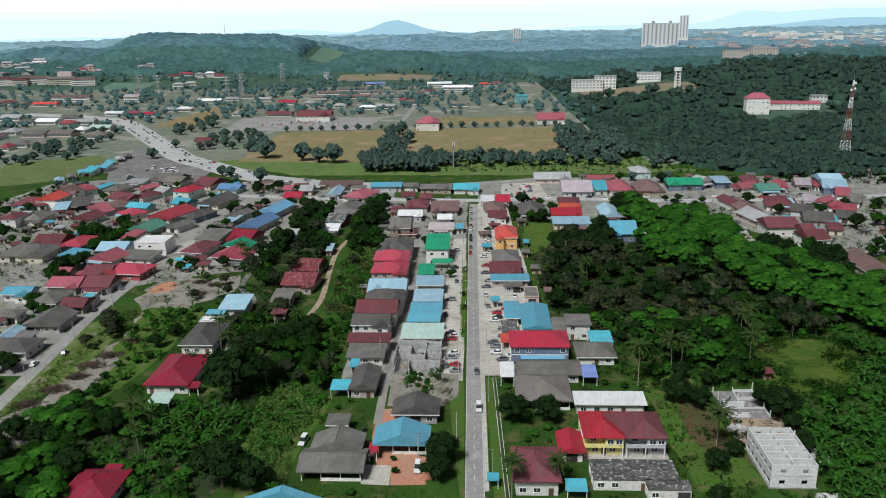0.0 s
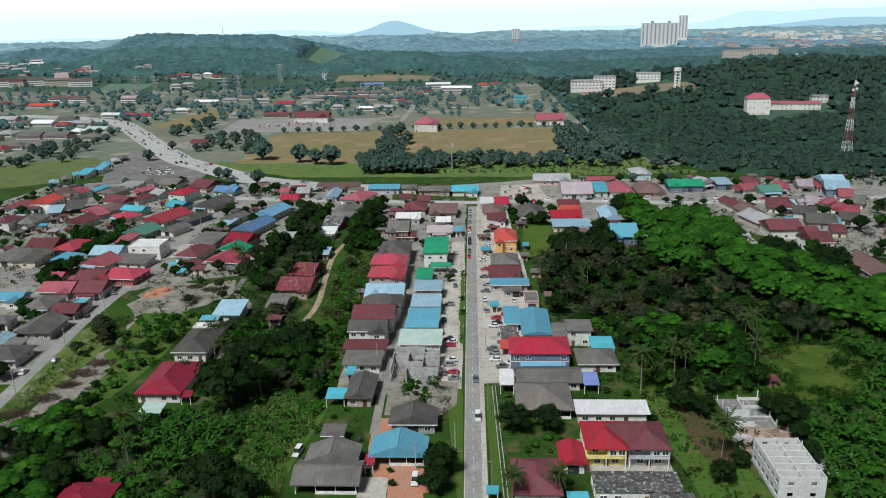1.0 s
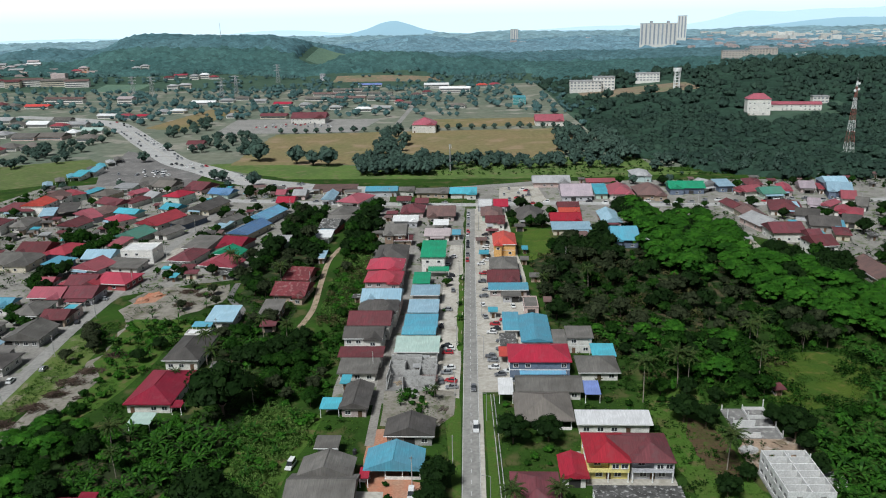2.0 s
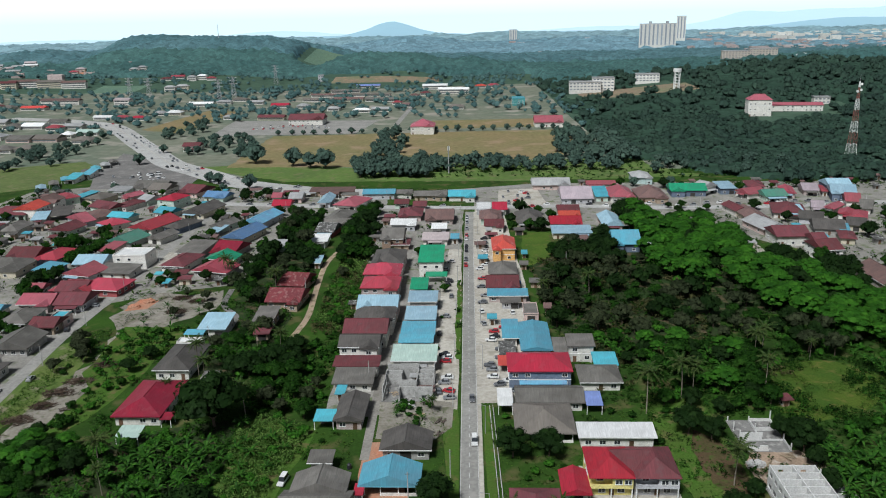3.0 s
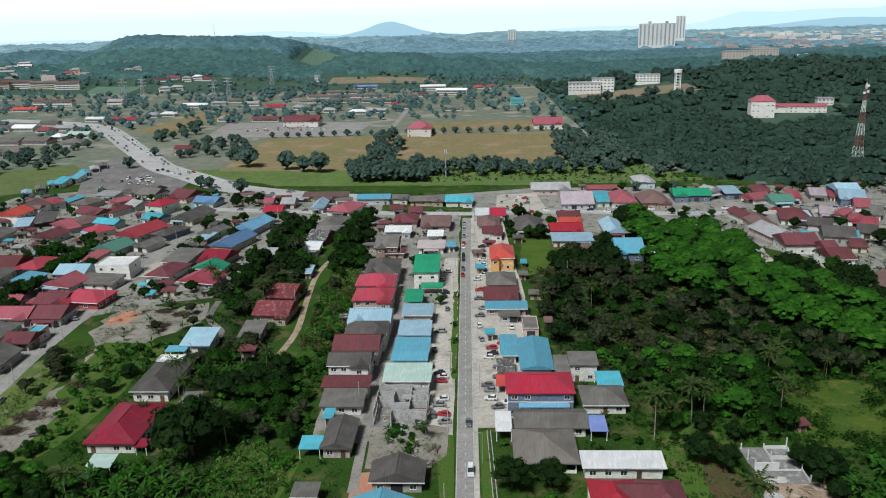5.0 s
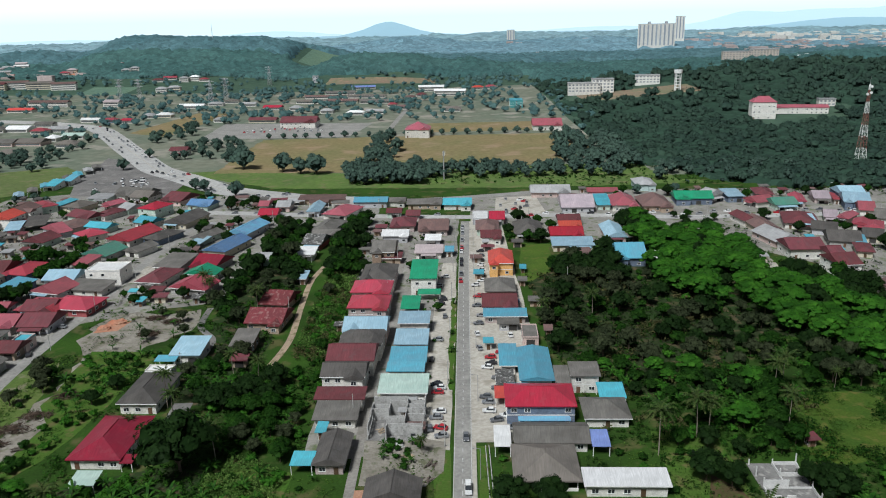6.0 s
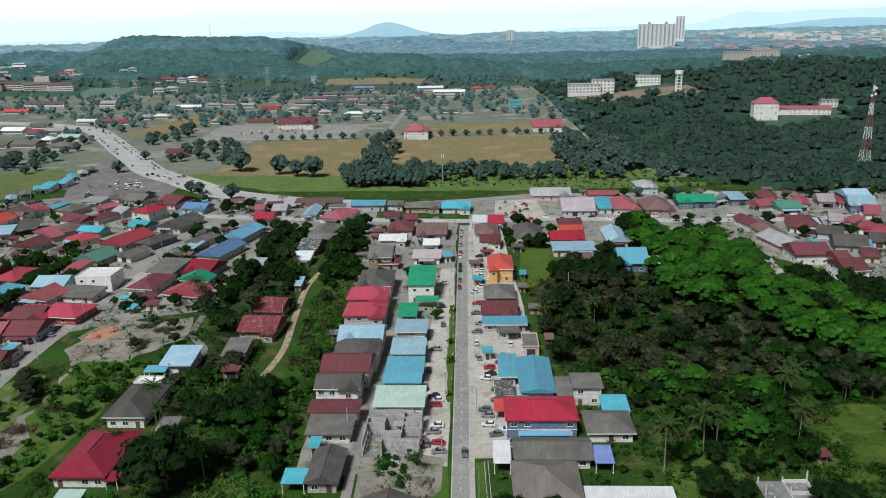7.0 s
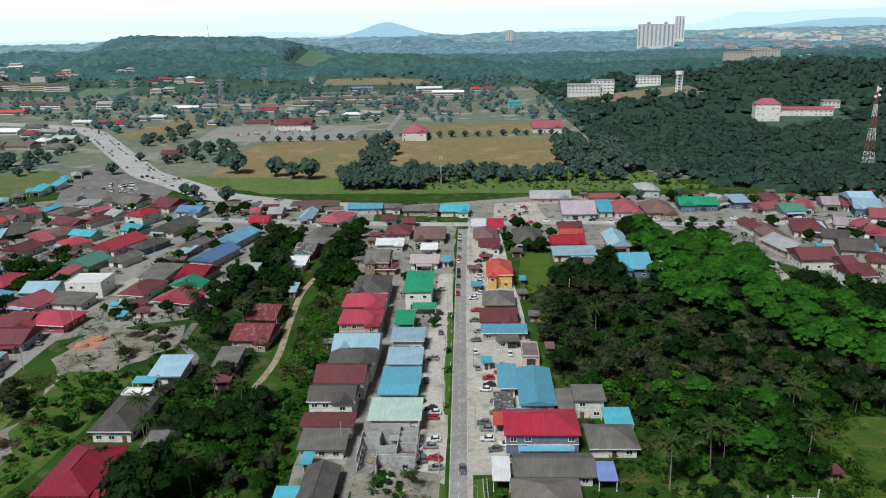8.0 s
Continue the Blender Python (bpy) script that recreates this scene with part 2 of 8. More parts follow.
canopy_distant_hazed = canopy_mat("distant_canopy_hazed", (0.21, 0.32, 0.355), (0.175, 0.28, 0.315), 40.0)


# ---- building helpers ----
def link(name, me, parent=None, material=None, m=None, label="", kind=""):
    ob = new(name, me)
    if material is not None and not me.materials:
        me.materials.append(material)
    if parent is not None:
        ob.parent = parent
    if m is not None:
        ob.matrix_basis = m
    return tagged(ob, label=label, kind=kind)


def part(name, bm, material, parent, label="", m=None):
    """One mesh object under a thing or a part."""
    me = bpy.data.meshes.new(name)
    bm.to_mesh(me)
    bm.free()
    return link(name, me, parent, material, m, label)


def box(bm, x0, y0, z0, x1, y1, z1):
    v = [bm.verts.new((x, y, z)) for z in (z0, z1) for y in (y0, y1) for x in (x0, x1)]
    for q in ((0, 2, 3, 1), (4, 5, 7, 6), (0, 1, 5, 4), (1, 3, 7, 5), (3, 2, 6, 7), (2, 0, 4, 6)):
        bm.faces.new([v[k] for k in q])
    return v


def rod(bm, a, b, r0, r1=None, n=6):
    """A tapered round bar from a to b."""
    a, b, r1 = Vector(a), Vector(b), r0 if r1 is None else r1
    q = (b - a).to_track_quat("Z", "Y")
    lo = [bm.verts.new(a + q @ Vector((r0 * math.cos(k * 2 * math.pi / n), r0 * math.sin(k * 2 * math.pi / n), 0))) for k in range(n)]
    hi = [bm.verts.new(b + q @ Vector((r1 * math.cos(k * 2 * math.pi / n), r1 * math.sin(k * 2 * math.pi / n), 0))) for k in range(n)]
    for k in range(n):
        bm.faces.new((lo[k], lo[(k + 1) % n], hi[(k + 1) % n], hi[k]))
    bm.faces.new(hi)
    bm.faces.new(lo[::-1])


def thing(name, m, label, category, group="", kind=""):
    ob = new(name)
    ob.matrix_basis = m
    return tagged(ob, label, category, group, kind)


BUSY = []  # footprints that no plant may stand in: x0, y0, x1, y1


def busy(x, y, margin=1.0):
    return any(x0 - margin < x < x1 + margin and y0 - margin < y < y1 + margin for x0, y0, x1, y1 in BUSY)


def hill(x, y, cx, cy, sx, sy, h):
    return h * math.exp(-(((x - cx) / sx) ** 2 + ((y - cy) / sy) ** 2))


def height(x, y):
    """The lie of the land: flat under the town, a wooded hill to the east, ridges behind."""
    plain = min(1.0, max(0.0, (x - 140) / 120.0, (y - 930) / 150.0))
    z = plain * (hill(x, y, 560, 1180, 300, 330, 30) + hill(x, y, 1000, 1500, 380, 300, 30))
    z += 66 * math.exp(-(abs(x + 585) / 250) ** 6 - ((y - 1980) / 210) ** 2) + hill(x, y, -1000, 1990, 250, 190, 44) + hill(x, y, -300, 2120, 90, 130, 26)
    z += 34 * math.exp(-(abs(x + 150) / 115) ** 4 - ((y - 1690) / 125) ** 2) + hill(x, y, 30, 1710, 80, 120, 18)
    z += hill(x, y, -110, 2700, 150, 170, 30) + hill(x, y, -330, 2700, 130, 150, 14) + hill(x, y, 420, 2760, 620, 260, 18)
    far = min(1.0, max(0.0, (y - 2300) / 900.0))
    z += far * (2 + 16 * noise.noise((x * 0.0016, y * 0.0016, 3.0)))
    z += hill(x, y, -840, 1480, 190, 120, 20) + hill(x, y, -500, 1520, 190, 110, 12)
    wild = min(1.0, max(0.0, (y - 1250) / 400.0))
    z += wild * 7 * noise.noise((x * 0.005, y * 0.005, 7.0))
    return max(z, -2.0)


def sheet(name, corners, z, material, label, jitter=0.0, step=8.0, kind="structure", category=""):
    """A flat piece of ground with a slightly uneven edge; corners run round it."""
    bm = bmesh.new()
    rim = []
    for (xa, ya), (xb, yb) in zip(corners, corners[1:] + corners[:1]):
        n = max(1, int(math.hypot(xb - xa, yb - ya) / step)) if jitter else 1
        for k in range(n):
            x, y = xa + (xb - xa) * k / n, ya + (yb - ya) * k / n
            rim.append(bm.verts.new((x + jitter * noise.noise((x * 0.31, y * 0.31, 1.0)), y + jitter * noise.noise((x * 0.31, y * 0.31, 9.0)), z)))
    f = bm.faces.new(rim)
    if f.calc_area() and f.normal.z < 0:
        f.normal_flip()
    bm.normal_update()
    if bm.faces[:][0].normal.z < 0:
        bmesh.ops.reverse_faces(bm, faces=bm.faces[:])
    me = bpy.data.meshes.new(name)
    bm.to_mesh(me)
    bm.free()
    return tagged(link(name, me, None, material, kind=kind), label=label, category=category)


def strip(name, points, width, z, material, label, kind="structure"):
    """A road along a line of points."""
    bm = bmesh.new()
    prev = None
    for k, (x, y) in enumerate(points):
        xa, ya = points[max(0, k - 1)]
        xb, yb = points[min(len(points) - 1, k + 1)]
        d = math.hypot(xb - xa, yb - ya)
        nx, ny = -(yb - ya) / d * width / 2, (xb - xa) / d * width / 2
        now = (bm.verts.new((x + nx, y + ny, z + height(x, y))), bm.verts.new((x - nx, y - ny, z + height(x, y))))
        if prev:
            bm.faces.new((prev[0], prev[1], now[1], now[0]))
        prev = now
    me = bpy.data.meshes.new(name)
    bm.to_mesh(me)
    bm.free()
    return tagged(link(name, me, None, material, kind=kind), label=label)


def curve_points(pts, n=10):
    """A smooth line through the points."""
    out = []
    for k in range(len(pts) - 1):
        p0, p1, p2, p3 = (Vector(pts[min(max(j, 0), len(pts) - 1)]) for j in (k - 1, k, k + 1, k + 2))
        for s in range(n):
            t = s / n
            out.append(tuple(0.5 * (2 * p1 + (p2 - p0) * t + (2 * p0 - 5 * p1 + 4 * p2 - p3) * t * t + (3 * p1 - p0 - 3 * p2 + p3) * t**3)))
    return out + [tuple(pts[-1])]


# Far clearings: two earth cuts and two pastures.
CLEARED = ((-930, 1640, -760, 1720), (-215, 1440, -25, 1520), (-350, 1830, -262, 2070), (330, 1900, 420, 1980), (165, 1050, 330, 1130), (-640, 1330, -520, 1420))
BUSY.extend(CLEARED)

# ---- the ground, one sheet to the horizon ----
xs = sorted(set([-4600, -4000, -3400, -2800, -2300] + list(range(-1900, 1901, 40)) + [2300, 2800, 3400, 4000, 4600]))
ys = sorted(set([-1500, -800, -400, -100, 50] + list(range(100, 700, 50)) + list(range(700, 2600, 40)) + list(range(2600, 4301, 100)) + [4500]))
bm = bmesh.new()
grid = [[bm.verts.new((x, y, height(x, y) if y > 560 else 0.0)) for x in xs] for y in ys]
for a, b in zip(grid, grid[1:]):
    for k in range(len(xs) - 1):
        f = bm.faces.new((a[k], a[k + 1], b[k + 1], b[k]))
        f.smooth = True
        cx, cy = (xs[k] + xs[k + 1]) / 2, a[0].co.y
        cut = [n for n, (x0, y0, x1, y1) in enumerate(CLEARED) if x0 < cx < x1 and y0 < cy < y1]
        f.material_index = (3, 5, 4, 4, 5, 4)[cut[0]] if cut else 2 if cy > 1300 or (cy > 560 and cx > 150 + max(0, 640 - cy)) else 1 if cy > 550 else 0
me = bpy.data.meshes.new("ground")
bm.to_mesh(me)
bm.free()
me.materials.append(grass)
# Far grass is lightened and the pasture below blued in place of haze.
me.materials.append(mat("far_grass_hazed", (0.170, 0.180, 0.135), 0.95, (0.120, 0.150, 0.110), 0.012, 0.12, stain=(0.32, 0.29, 0.25)))
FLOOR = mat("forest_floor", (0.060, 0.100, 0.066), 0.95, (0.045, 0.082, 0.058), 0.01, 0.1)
for m in (FLOOR, red_earth, mat("far_pasture_hazed", (0.120, 0.185, 0.125), 0.95, (0.100, 0.165, 0.125), 0.02, 0.2), mat("terraced_earth", (0.22, 0.17, 0.12), 0.95, (0.16, 0.17, 0.10), 0.03, 0.3, stain=(0.30, 0.19, 0.13))):
    me.materials.append(m)
tagged(new("ground", me), "green grassy ground running out to wooded hills", kind="structure")

# Town floor, yards and clearings.
ROAD = [(4.9, -300), (4.9, 171), (6.0, 222), (8.4, 329), (10.3, 410), (12.4, 478)]
sheet("pavement_west_blocks", [(-280, 372), (-240, 350), (-190, 300), (-186, 240), (-146, 240), (-146, 330), (-118, 345), (-92, 352), (-92, 470), (-40, 478), (-40, 545), (-110, 556), (-190, 562), (-262, 574), (-300, 560), (-310, 470)], 0.03, town_dirt, "grey gravelly ground between the houses", 2.0)
sheet("pavement_main_street", [(-38, 225), (-3, 236), (2.5, 236), (9, 486), (-40, 500), (-45, 470), (-38, 330)], 0.04, town_dirt, "pale worn ground between roadside houses", 1.0)
sheet("pavement_shop_yards", [(9.2, 236), (36, 236), (34, 330), (33, 480), (16, 486), (11, 330)], 0.04, concrete_yard, "pale concrete forecourts beside the road", 0.6)
sheet("pavement_lorry_yard", [(-6.5, 236), (2.6, 232), (4.6, 300), (5.6, 352), (6, 400), (0, 400), (-3, 352), (-4.5, 300)], 0.05, concrete_yard, "light concrete car yard along the road", 0.5)
sheet("pavement_east_blocks", [(34, 470), (60, 430), (110, 440), (135, 470), (150, 420), (200, 360), (330, 360), (330, 545), (60, 556), (16, 545), (16, 486)], 0.03, town_dirt, "grey gravelly ground around the eastern houses", 2.0)
sheet("pavement_white_yard", [(30, 488), (62, 490), (60, 540), (34, 538)], 0.06, concrete_yard, "wide pale concrete yard by the junction", 0.5)
sheet("dirt_clearing", [(-142, 175), (-136, 215), (-130, 245), (-127, 270), (-130, 300), (-139, 314), (-136, 332), (-128, 343), (-112, 339), (-100, 344), (-97, 328), (-102, 316), (-109, 306), (-119, 285), (-116, 262), (-117, 235), (-122, 205), (-130, 178)], 0.05, dirt, "bare cleared earth with heaps of cut branches", 5.0, 6.0)
sheet("dirt_red_heap_ground", [(-136, 320), (-127, 322), (-125, 332), (-134, 334)], 0.07, red_earth, "patch of fresh red earth", 1.0)
sheet("grass_roadside", [(-144, 200), (-145.5, 286), (-136, 296), (-128, 262), (-132, 232)], 0.06, mat("verge_grass", (0.110, 0.145, 0.040), 0.95, (0.070, 0.120, 0.026), 0.07, 1.4, bump=0.4, stain=(0.22, 0.19, 0.14)), "trodden green verge beside the lane", 3.0, 6.0)
sheet("grass_meadow", [(107, 254), (116, 262), (128, 263), (140, 255), (137, 239), (121, 225), (105, 222), (98, 230), (99, 245)], 0.05, mat("meadow_grass", (0.066, 0.100, 0.014), 0.95, (0.036, 0.080, 0.011), 0.10, 1.4, bump=0.5, stain=(0.115, 0.110, 0.030)), "open yellow-green meadow", 3.0, 5.0)
sheet("grass_strip_west", [(-126, 262), (-128, 303), (-100, 302), (-102, 283), (-105, 262), (-107, 241), (-110, 229), (-117, 217), (-121, 226), (-118, 250)], 0.055, grass_fresh, "bright green grass beside the cleared land", 2.0)
sheet("grass_tall_patch", [(-60, 194), (-61, 222), (-58, 230), (-46, 225), (-38, 222), (-40, 209), (-44, 190), (-43, 160), (-54, 160)], 0.055, grass_fresh, "bright green rough grass behind the houses", 2.0)
sheet("grass_plot", [(62, 170), (78, 172), (78, 240), (60, 240), (58, 205)], 0.04, grass_fresh, "mown grass plot with worn patches", 2.0)
sheet("grass_behind_shop", [(35, 372), (49, 372), (55, 428), (40, 432)], 0.05, mat("lawn_grass", (0.074, 0.120, 0.018), 0.95, (0.050, 0.094, 0.014), 0.09, 1.2, bump=0.4, stain=(0.095, 0.105, 0.026)), "light green grass plot", 1.0)
sheet("grass_west_verge", [(-2.8, 236), (1.6, 160), (2.1, 160), (2.3, 171), (3.0, 225), (2.6, 236)], 0.045, grass_fresh, "narrow green verge", 0.1)
sheet("grass_east_verge", [(9.6, 160), (12.5, 160), (13.0, 234), (10.2, 234)], 0.045, grass_fresh, "narrow green verge beside a drain", 0.1)
sheet("dirt_house_yard", [(-19, 178), (-6, 176), (-4, 186), (-10, 188), (-18, 214), (-24, 214), (-23, 190)], 0.05, red_earth, "reddish brick-earth yard", 1.0)
sheet("dirt_plot", [(70, 219), (75, 213), (77, 200), (77, 190), (73, 185), (68, 189), (66, 198), (67, 210)], 0.09, mat("mud", (0.090, 0.056, 0.034), 0.95, (0.060, 0.058, 0.022), 0.16, 1.6, bump=0.3, stain=(0.055, 0.10, 0.018)), "worn brown earth in the grass", 1.2, 3.0)
sheet("dirt_building_site", [(79, 191), (97, 192), (99, 200), (95, 207), (82, 207), (78, 200)], 0.08, mat("site_sand", (0.34, 0.25, 0.18), 0.95, (0.20, 0.15, 0.11), 0.15, 1.4, bump=0.3, stain=(0.42, 0.38, 0.33)), "sandy building site ground with rubble", 1.2, 3.0)
sheet("playing_field", [(-182, 640), (-182, 812), (132, 820), (134, 712), (80, 652), (-80, 634)], 0.08, grass_dry, "parched yellow-brown playing field", 3.0)
sheet("green_bank", [(-215, 645), (-122, 579), (60, 566), (215, 572), (215, 640), (150, 655), (-75, 630), (-165, 650)], 0.06, mat("bank_grass", (0.105, 0.165, 0.040), 0.95, (0.085, 0.13, 0.040), 0.04, 0.3, stain=(0.15, 0.15, 0.07)), "bright green grassy bank by the highway", 3.0)
sheet("parade_ground", [(-250, 822), (-256, 942), (-82, 922), (-98, 818)], 0.09, asphalt, "grey tarmac parade ground", 1.0)
sheet("grass_strip", [(-345, 880), (-322, 1060), (-276, 1040), (-290, 845)], 0.08, grass_dry, "dry grass field", 3.0)
sheet("small_field", [(-20, 840), (-20, 910), (110, 910), (110, 845)], 0.08, grass_dry, "dry grass pitch", 2.0)
sheet("school_field", [(-352, 545), (-382, 652), (-318, 682), (-296, 656), (-300, 575)], 0.07, mat("pitch_grass", (0.115, 0.15, 0.050), 0.95, (0.095, 0.125, 0.045), 0.04, 0.3, stain=(0.16, 0.15, 0.08)), "flat green football pitch", 2.0)
sheet("lorry_park", [(-262, 568), (-280, 616), (-300, 722), (-256, 690), (-192, 604), (-190, 556)], 0.09, asphalt_dark, "broad grey tarmac lorry park", 1.0)

sheet("dirt_street_yard", [(-21, 216), (-4, 215), (1.5, 222), (2.2, 237), (-6, 239), (-21, 238)], 0.062, dirt, "littered bare yard before the half-built rooms", 1.0)
sheet("pavement_white_slab", [(143, 368), (156, 372), (158, 412), (146, 414)], 0.065, concrete_yard, "bare white concrete slab beside the wood", 0.4)
sheet("pavement_lane_corner", [(-149, 378), (-140, 380), (-128, 392), (-130, 402), (-148, 404)], 0.065, concrete_yard, "pale concrete lane corner", 0.6)
sheet("yard_concrete", [(-24.5, 183.5), (-17.2, 183.0), (-17.0, 174.0), (-24.5, 174.5)], 0.07, concrete_yard, "grey concrete house yard", 0.3)
sheet("yard_brick", [(-17.0, 183.0), (-8.5, 182.6), (-7.5, 174.0), (-16.8, 174.0)], 0.07, red_earth, "reddish brick-paved house yard", 0.3)
sheet("driveway", [(-83.5, 244), (-77, 244), (-78, 262), (-84, 262)], 0.07, asphalt_dark, "dark driveway beside a house", 0.3)
# Leaf litter, its colour darkened to stand in for shade under the crowns.
litter = mat("shaded_leaf_litter", (0.026, 0.036, 0.014), 0.95, (0.024, 0.046, 0.013), 0.08, 1.5, bump=0.4, stain=(0.105, 0.078, 0.046))
sheet("woodland_floor_west", [(-112, 150), (-62, 150), (-61, 206), (-64, 228), (-84, 224), (-104, 212), (-118, 200)], 0.05, litter, "leaf litter under bananas and trees, colour darkened as shade", 3.0)
sheet("woodland_floor_middle", [(-88, 258), (-64, 262), (-64, 400), (-96, 400), (-90, 300)], 0.05, litter, "leaf litter under trees, colour darkened as shade", 3.0)
sheet("woodland_floor_east", [(38, 300), (60, 262), (92, 264), (104, 302), (126, 306), (158, 296), (168, 330), (160, 360), (150, 430), (106, 450), (92, 420), (38, 372)], 0.055, litter, "leaf litter under a dense wood, colour darkened as shade", 4.0)
sheet("grass_planter", [(2.4, 268), (4.0, 268), (4.6, 300), (5.2, 320), (5.6, 350), (4.0, 352), (3.4, 325), (2.6, 300)], 0.07, grass_fresh, "weedy green strip between road and yard", 1.1, 3.0)

# Roads.
strip("road_main", ROAD, 5.0, 0.10, asphalt, "straight grey two-lane asphalt road")
strip("road_shoulder", [(x + 3.0, y) for x, y in ROAD[1:]], 1.4, 0.075, concrete_yard, "pale dusty road shoulder")
pale_roadway = mat("pale_roadway", (0.42, 0.415, 0.40), 0.9, (0.34, 0.335, 0.32), 0.04, 0.5, stain=(0.28, 0.27, 0.26))
strip("road_west", [(-140, 120), (-143, 200), (-146, 250), (-148.5, 290), (-148, 345), (-148.5, 410), (-147, 480), (-145, 545)], 5.0, 0.10, asphalt, "grey village road")
strip("road_back_lane", [(-23, 205), (-22.6, 290), (-20.5, 373), (-19, 440), (-17, 480)], 2.6, 0.10, mat("worn_lane", (0.27, 0.255, 0.23), 0.95, (0.20, 0.185, 0.165), 0.10, 1.1, stain=(0.15, 0.14, 0.12)), "narrow worn dark lane behind the shops")
strip("road_dirt_track", curve_points([(-60, 285), (-57, 310), (-59, 345), (-60, 380), (-55, 410)]), 2.5, 0.08, mat("sandy_track", (0.36, 0.28, 0.20), 0.95, (0.26, 0.20, 0.145), 0.12, 1.4, bump=0.3, stain=(0.12, 0.12, 0.05)), "sandy dirt track between shrubs")
strip("road_cross", [(-150, 512), (-60, 496), (14, 488), (73, 489), (142, 478), (213, 478), (300, 486)], 8.5, 0.11, pale_roadway, "grey cross road at the junction")
strip("road_lane_bend", curve_points([(-88, 290), (-86, 310), (-95, 325), (-97, 345)]), 2.6, 0.09, asphalt_dark, "narrow dark lane bending past a plot")
HIGHWAY = curve_points([(-41, 533), (-82, 541), (-118, 556), (-157, 579), (-199, 624), (-234, 661), (-269, 717), (-308, 780), (-343, 839), (-391, 914), (-430, 950), (-494, 986), (-567, 1013)])
strip("highway", HIGHWAY, 24, 0.12, pale_roadway, "wide grey highway curving past the town")
strip("road_stalls", [(-36, 533), (10, 540), (70, 552)], 7, 0.115, asphalt, "grey service road behind the stalls")
strip("highway_median", HIGHWAY, 0.8, 0.16, concrete_yard, "pale highway median kerb")
strip("field_road", [(-62, 800), (-60, 860), (-55, 960), (-50, 1050)], 6, 0.12, asphalt, "tarmac drive between the fields")
strip("bank_path", [(140, 662), (200, 625), (280, 590)], 4, 0.12, dirt, "earth path on the bank")
bm = bmesh.new()
for k in range(62):
    y = 166 + k * 5.0
    x = np.interp(y, [p[1] for p in ROAD], [p[0] for p in ROAD])
    box(bm, x - 0.07, y, 0.10, x + 0.07, y + 2.0, 0.108)
me = bpy.data.meshes.new("road_marking")
bm.to_mesh(me)
bm.free()
tagged(link("road_marking", me, None, road_paint, kind="structure"), label="worn white dashed centre line")
for side, lab in ((-2.35, "worn white edge line"), (2.35, "worn white edge line")):
    strip("road_marking", [(x + side, y) for x, y in ROAD[:5]], 0.13, 0.108, road_paint, lab)
# A concrete drain along the eastern verge.
bm = bmesh.new()
box(bm, 12.4, 160, 0.0, 12.6, 234, 0.35)
box(bm, 13.4, 160, 0.0, 13.6, 234, 0.35)
me = bpy.data.meshes.new("drain")
bm.to_mesh(me)
bm.free()
tagged(link("drain", me, None, raw_concrete, kind="structure"), label="open concrete drain beside the verge")
for x, y in HIGHWAY:
    BUSY.append((x - 11, y - 11, x + 11, y + 11))
for x0, y0, x1, y1 in ((0, 100, 11, 490), (-152, 200, -142, 545), (-25.5, 205, -17, 480), (-150, 480, 300, 515), (-62, 285, -54, 410), (-290, 560, -190, 700), (-130, 545, 60, 580)):
    BUSY.append((x0, y0, x1, y1))
for x0, y0, x1, y1 in ((312, 790, 350, 850), (340, 820, 408, 870), (400, 870, 435, 900), (170, 1070, 235, 1125), (270, 1120, 318, 1180), (296, 1030, 318, 1080), (500, 1440, 625, 1500), (318, 615, 330, 640)):
    BUSY.append((x0, y0, x1, y1))


# ---- houses ----
def unit_mesh(name, boxes, material):
    bm = bmesh.new()
    for b in boxes:
        box(bm, *b)
    me = bpy.data.meshes.new(name)
    bm.to_mesh(me)
    bm.free()
    me.materials.append(material)
    return me


FRAME = unit_mesh("window_frame", [(-0.8, -0.10, 0, -0.7, 0, 1.2), (0.7, -0.10, 0, 0.8, 0, 1.2), (-0.7, -0.10, 1.1, 0.7, 0, 1.2), (-0.85, -0.16, -0.06, 0.85, 0, 0.05), (-0.04, -0.09, 0.05, 0.04, 0, 1.1)], white_paint)
PANE = unit_mesh("pane", [(-0.7, -0.04, 0.05, 0.7, -0.01, 1.1)], dark_glass)
DOOR = unit_mesh("door", [(-0.55, -0.07, 0, 0.55, 0, 2.1), (-0.62, -0.10, 0, -0.55, 0, 2.2), (0.55, -0.10, 0, 0.62, 0, 2.2)], mat("door_wood", (0.13, 0.08, 0.05), 0.6, spread=0.3))
SHUTTER = unit_mesh("shutter", [(-1.5, -0.06, 0, 1.5, 0, 2.4)], mat("dark_opening", (0.05, 0.048, 0.045), 0.8, spread=0.4))
POST = unit_mesh("post", [(-0.1, -0.1, 0, 0.1, 0.1, 1.0), (-0.16, -0.16, 0, 0.16, 0.16, 0.06)], white_paint)


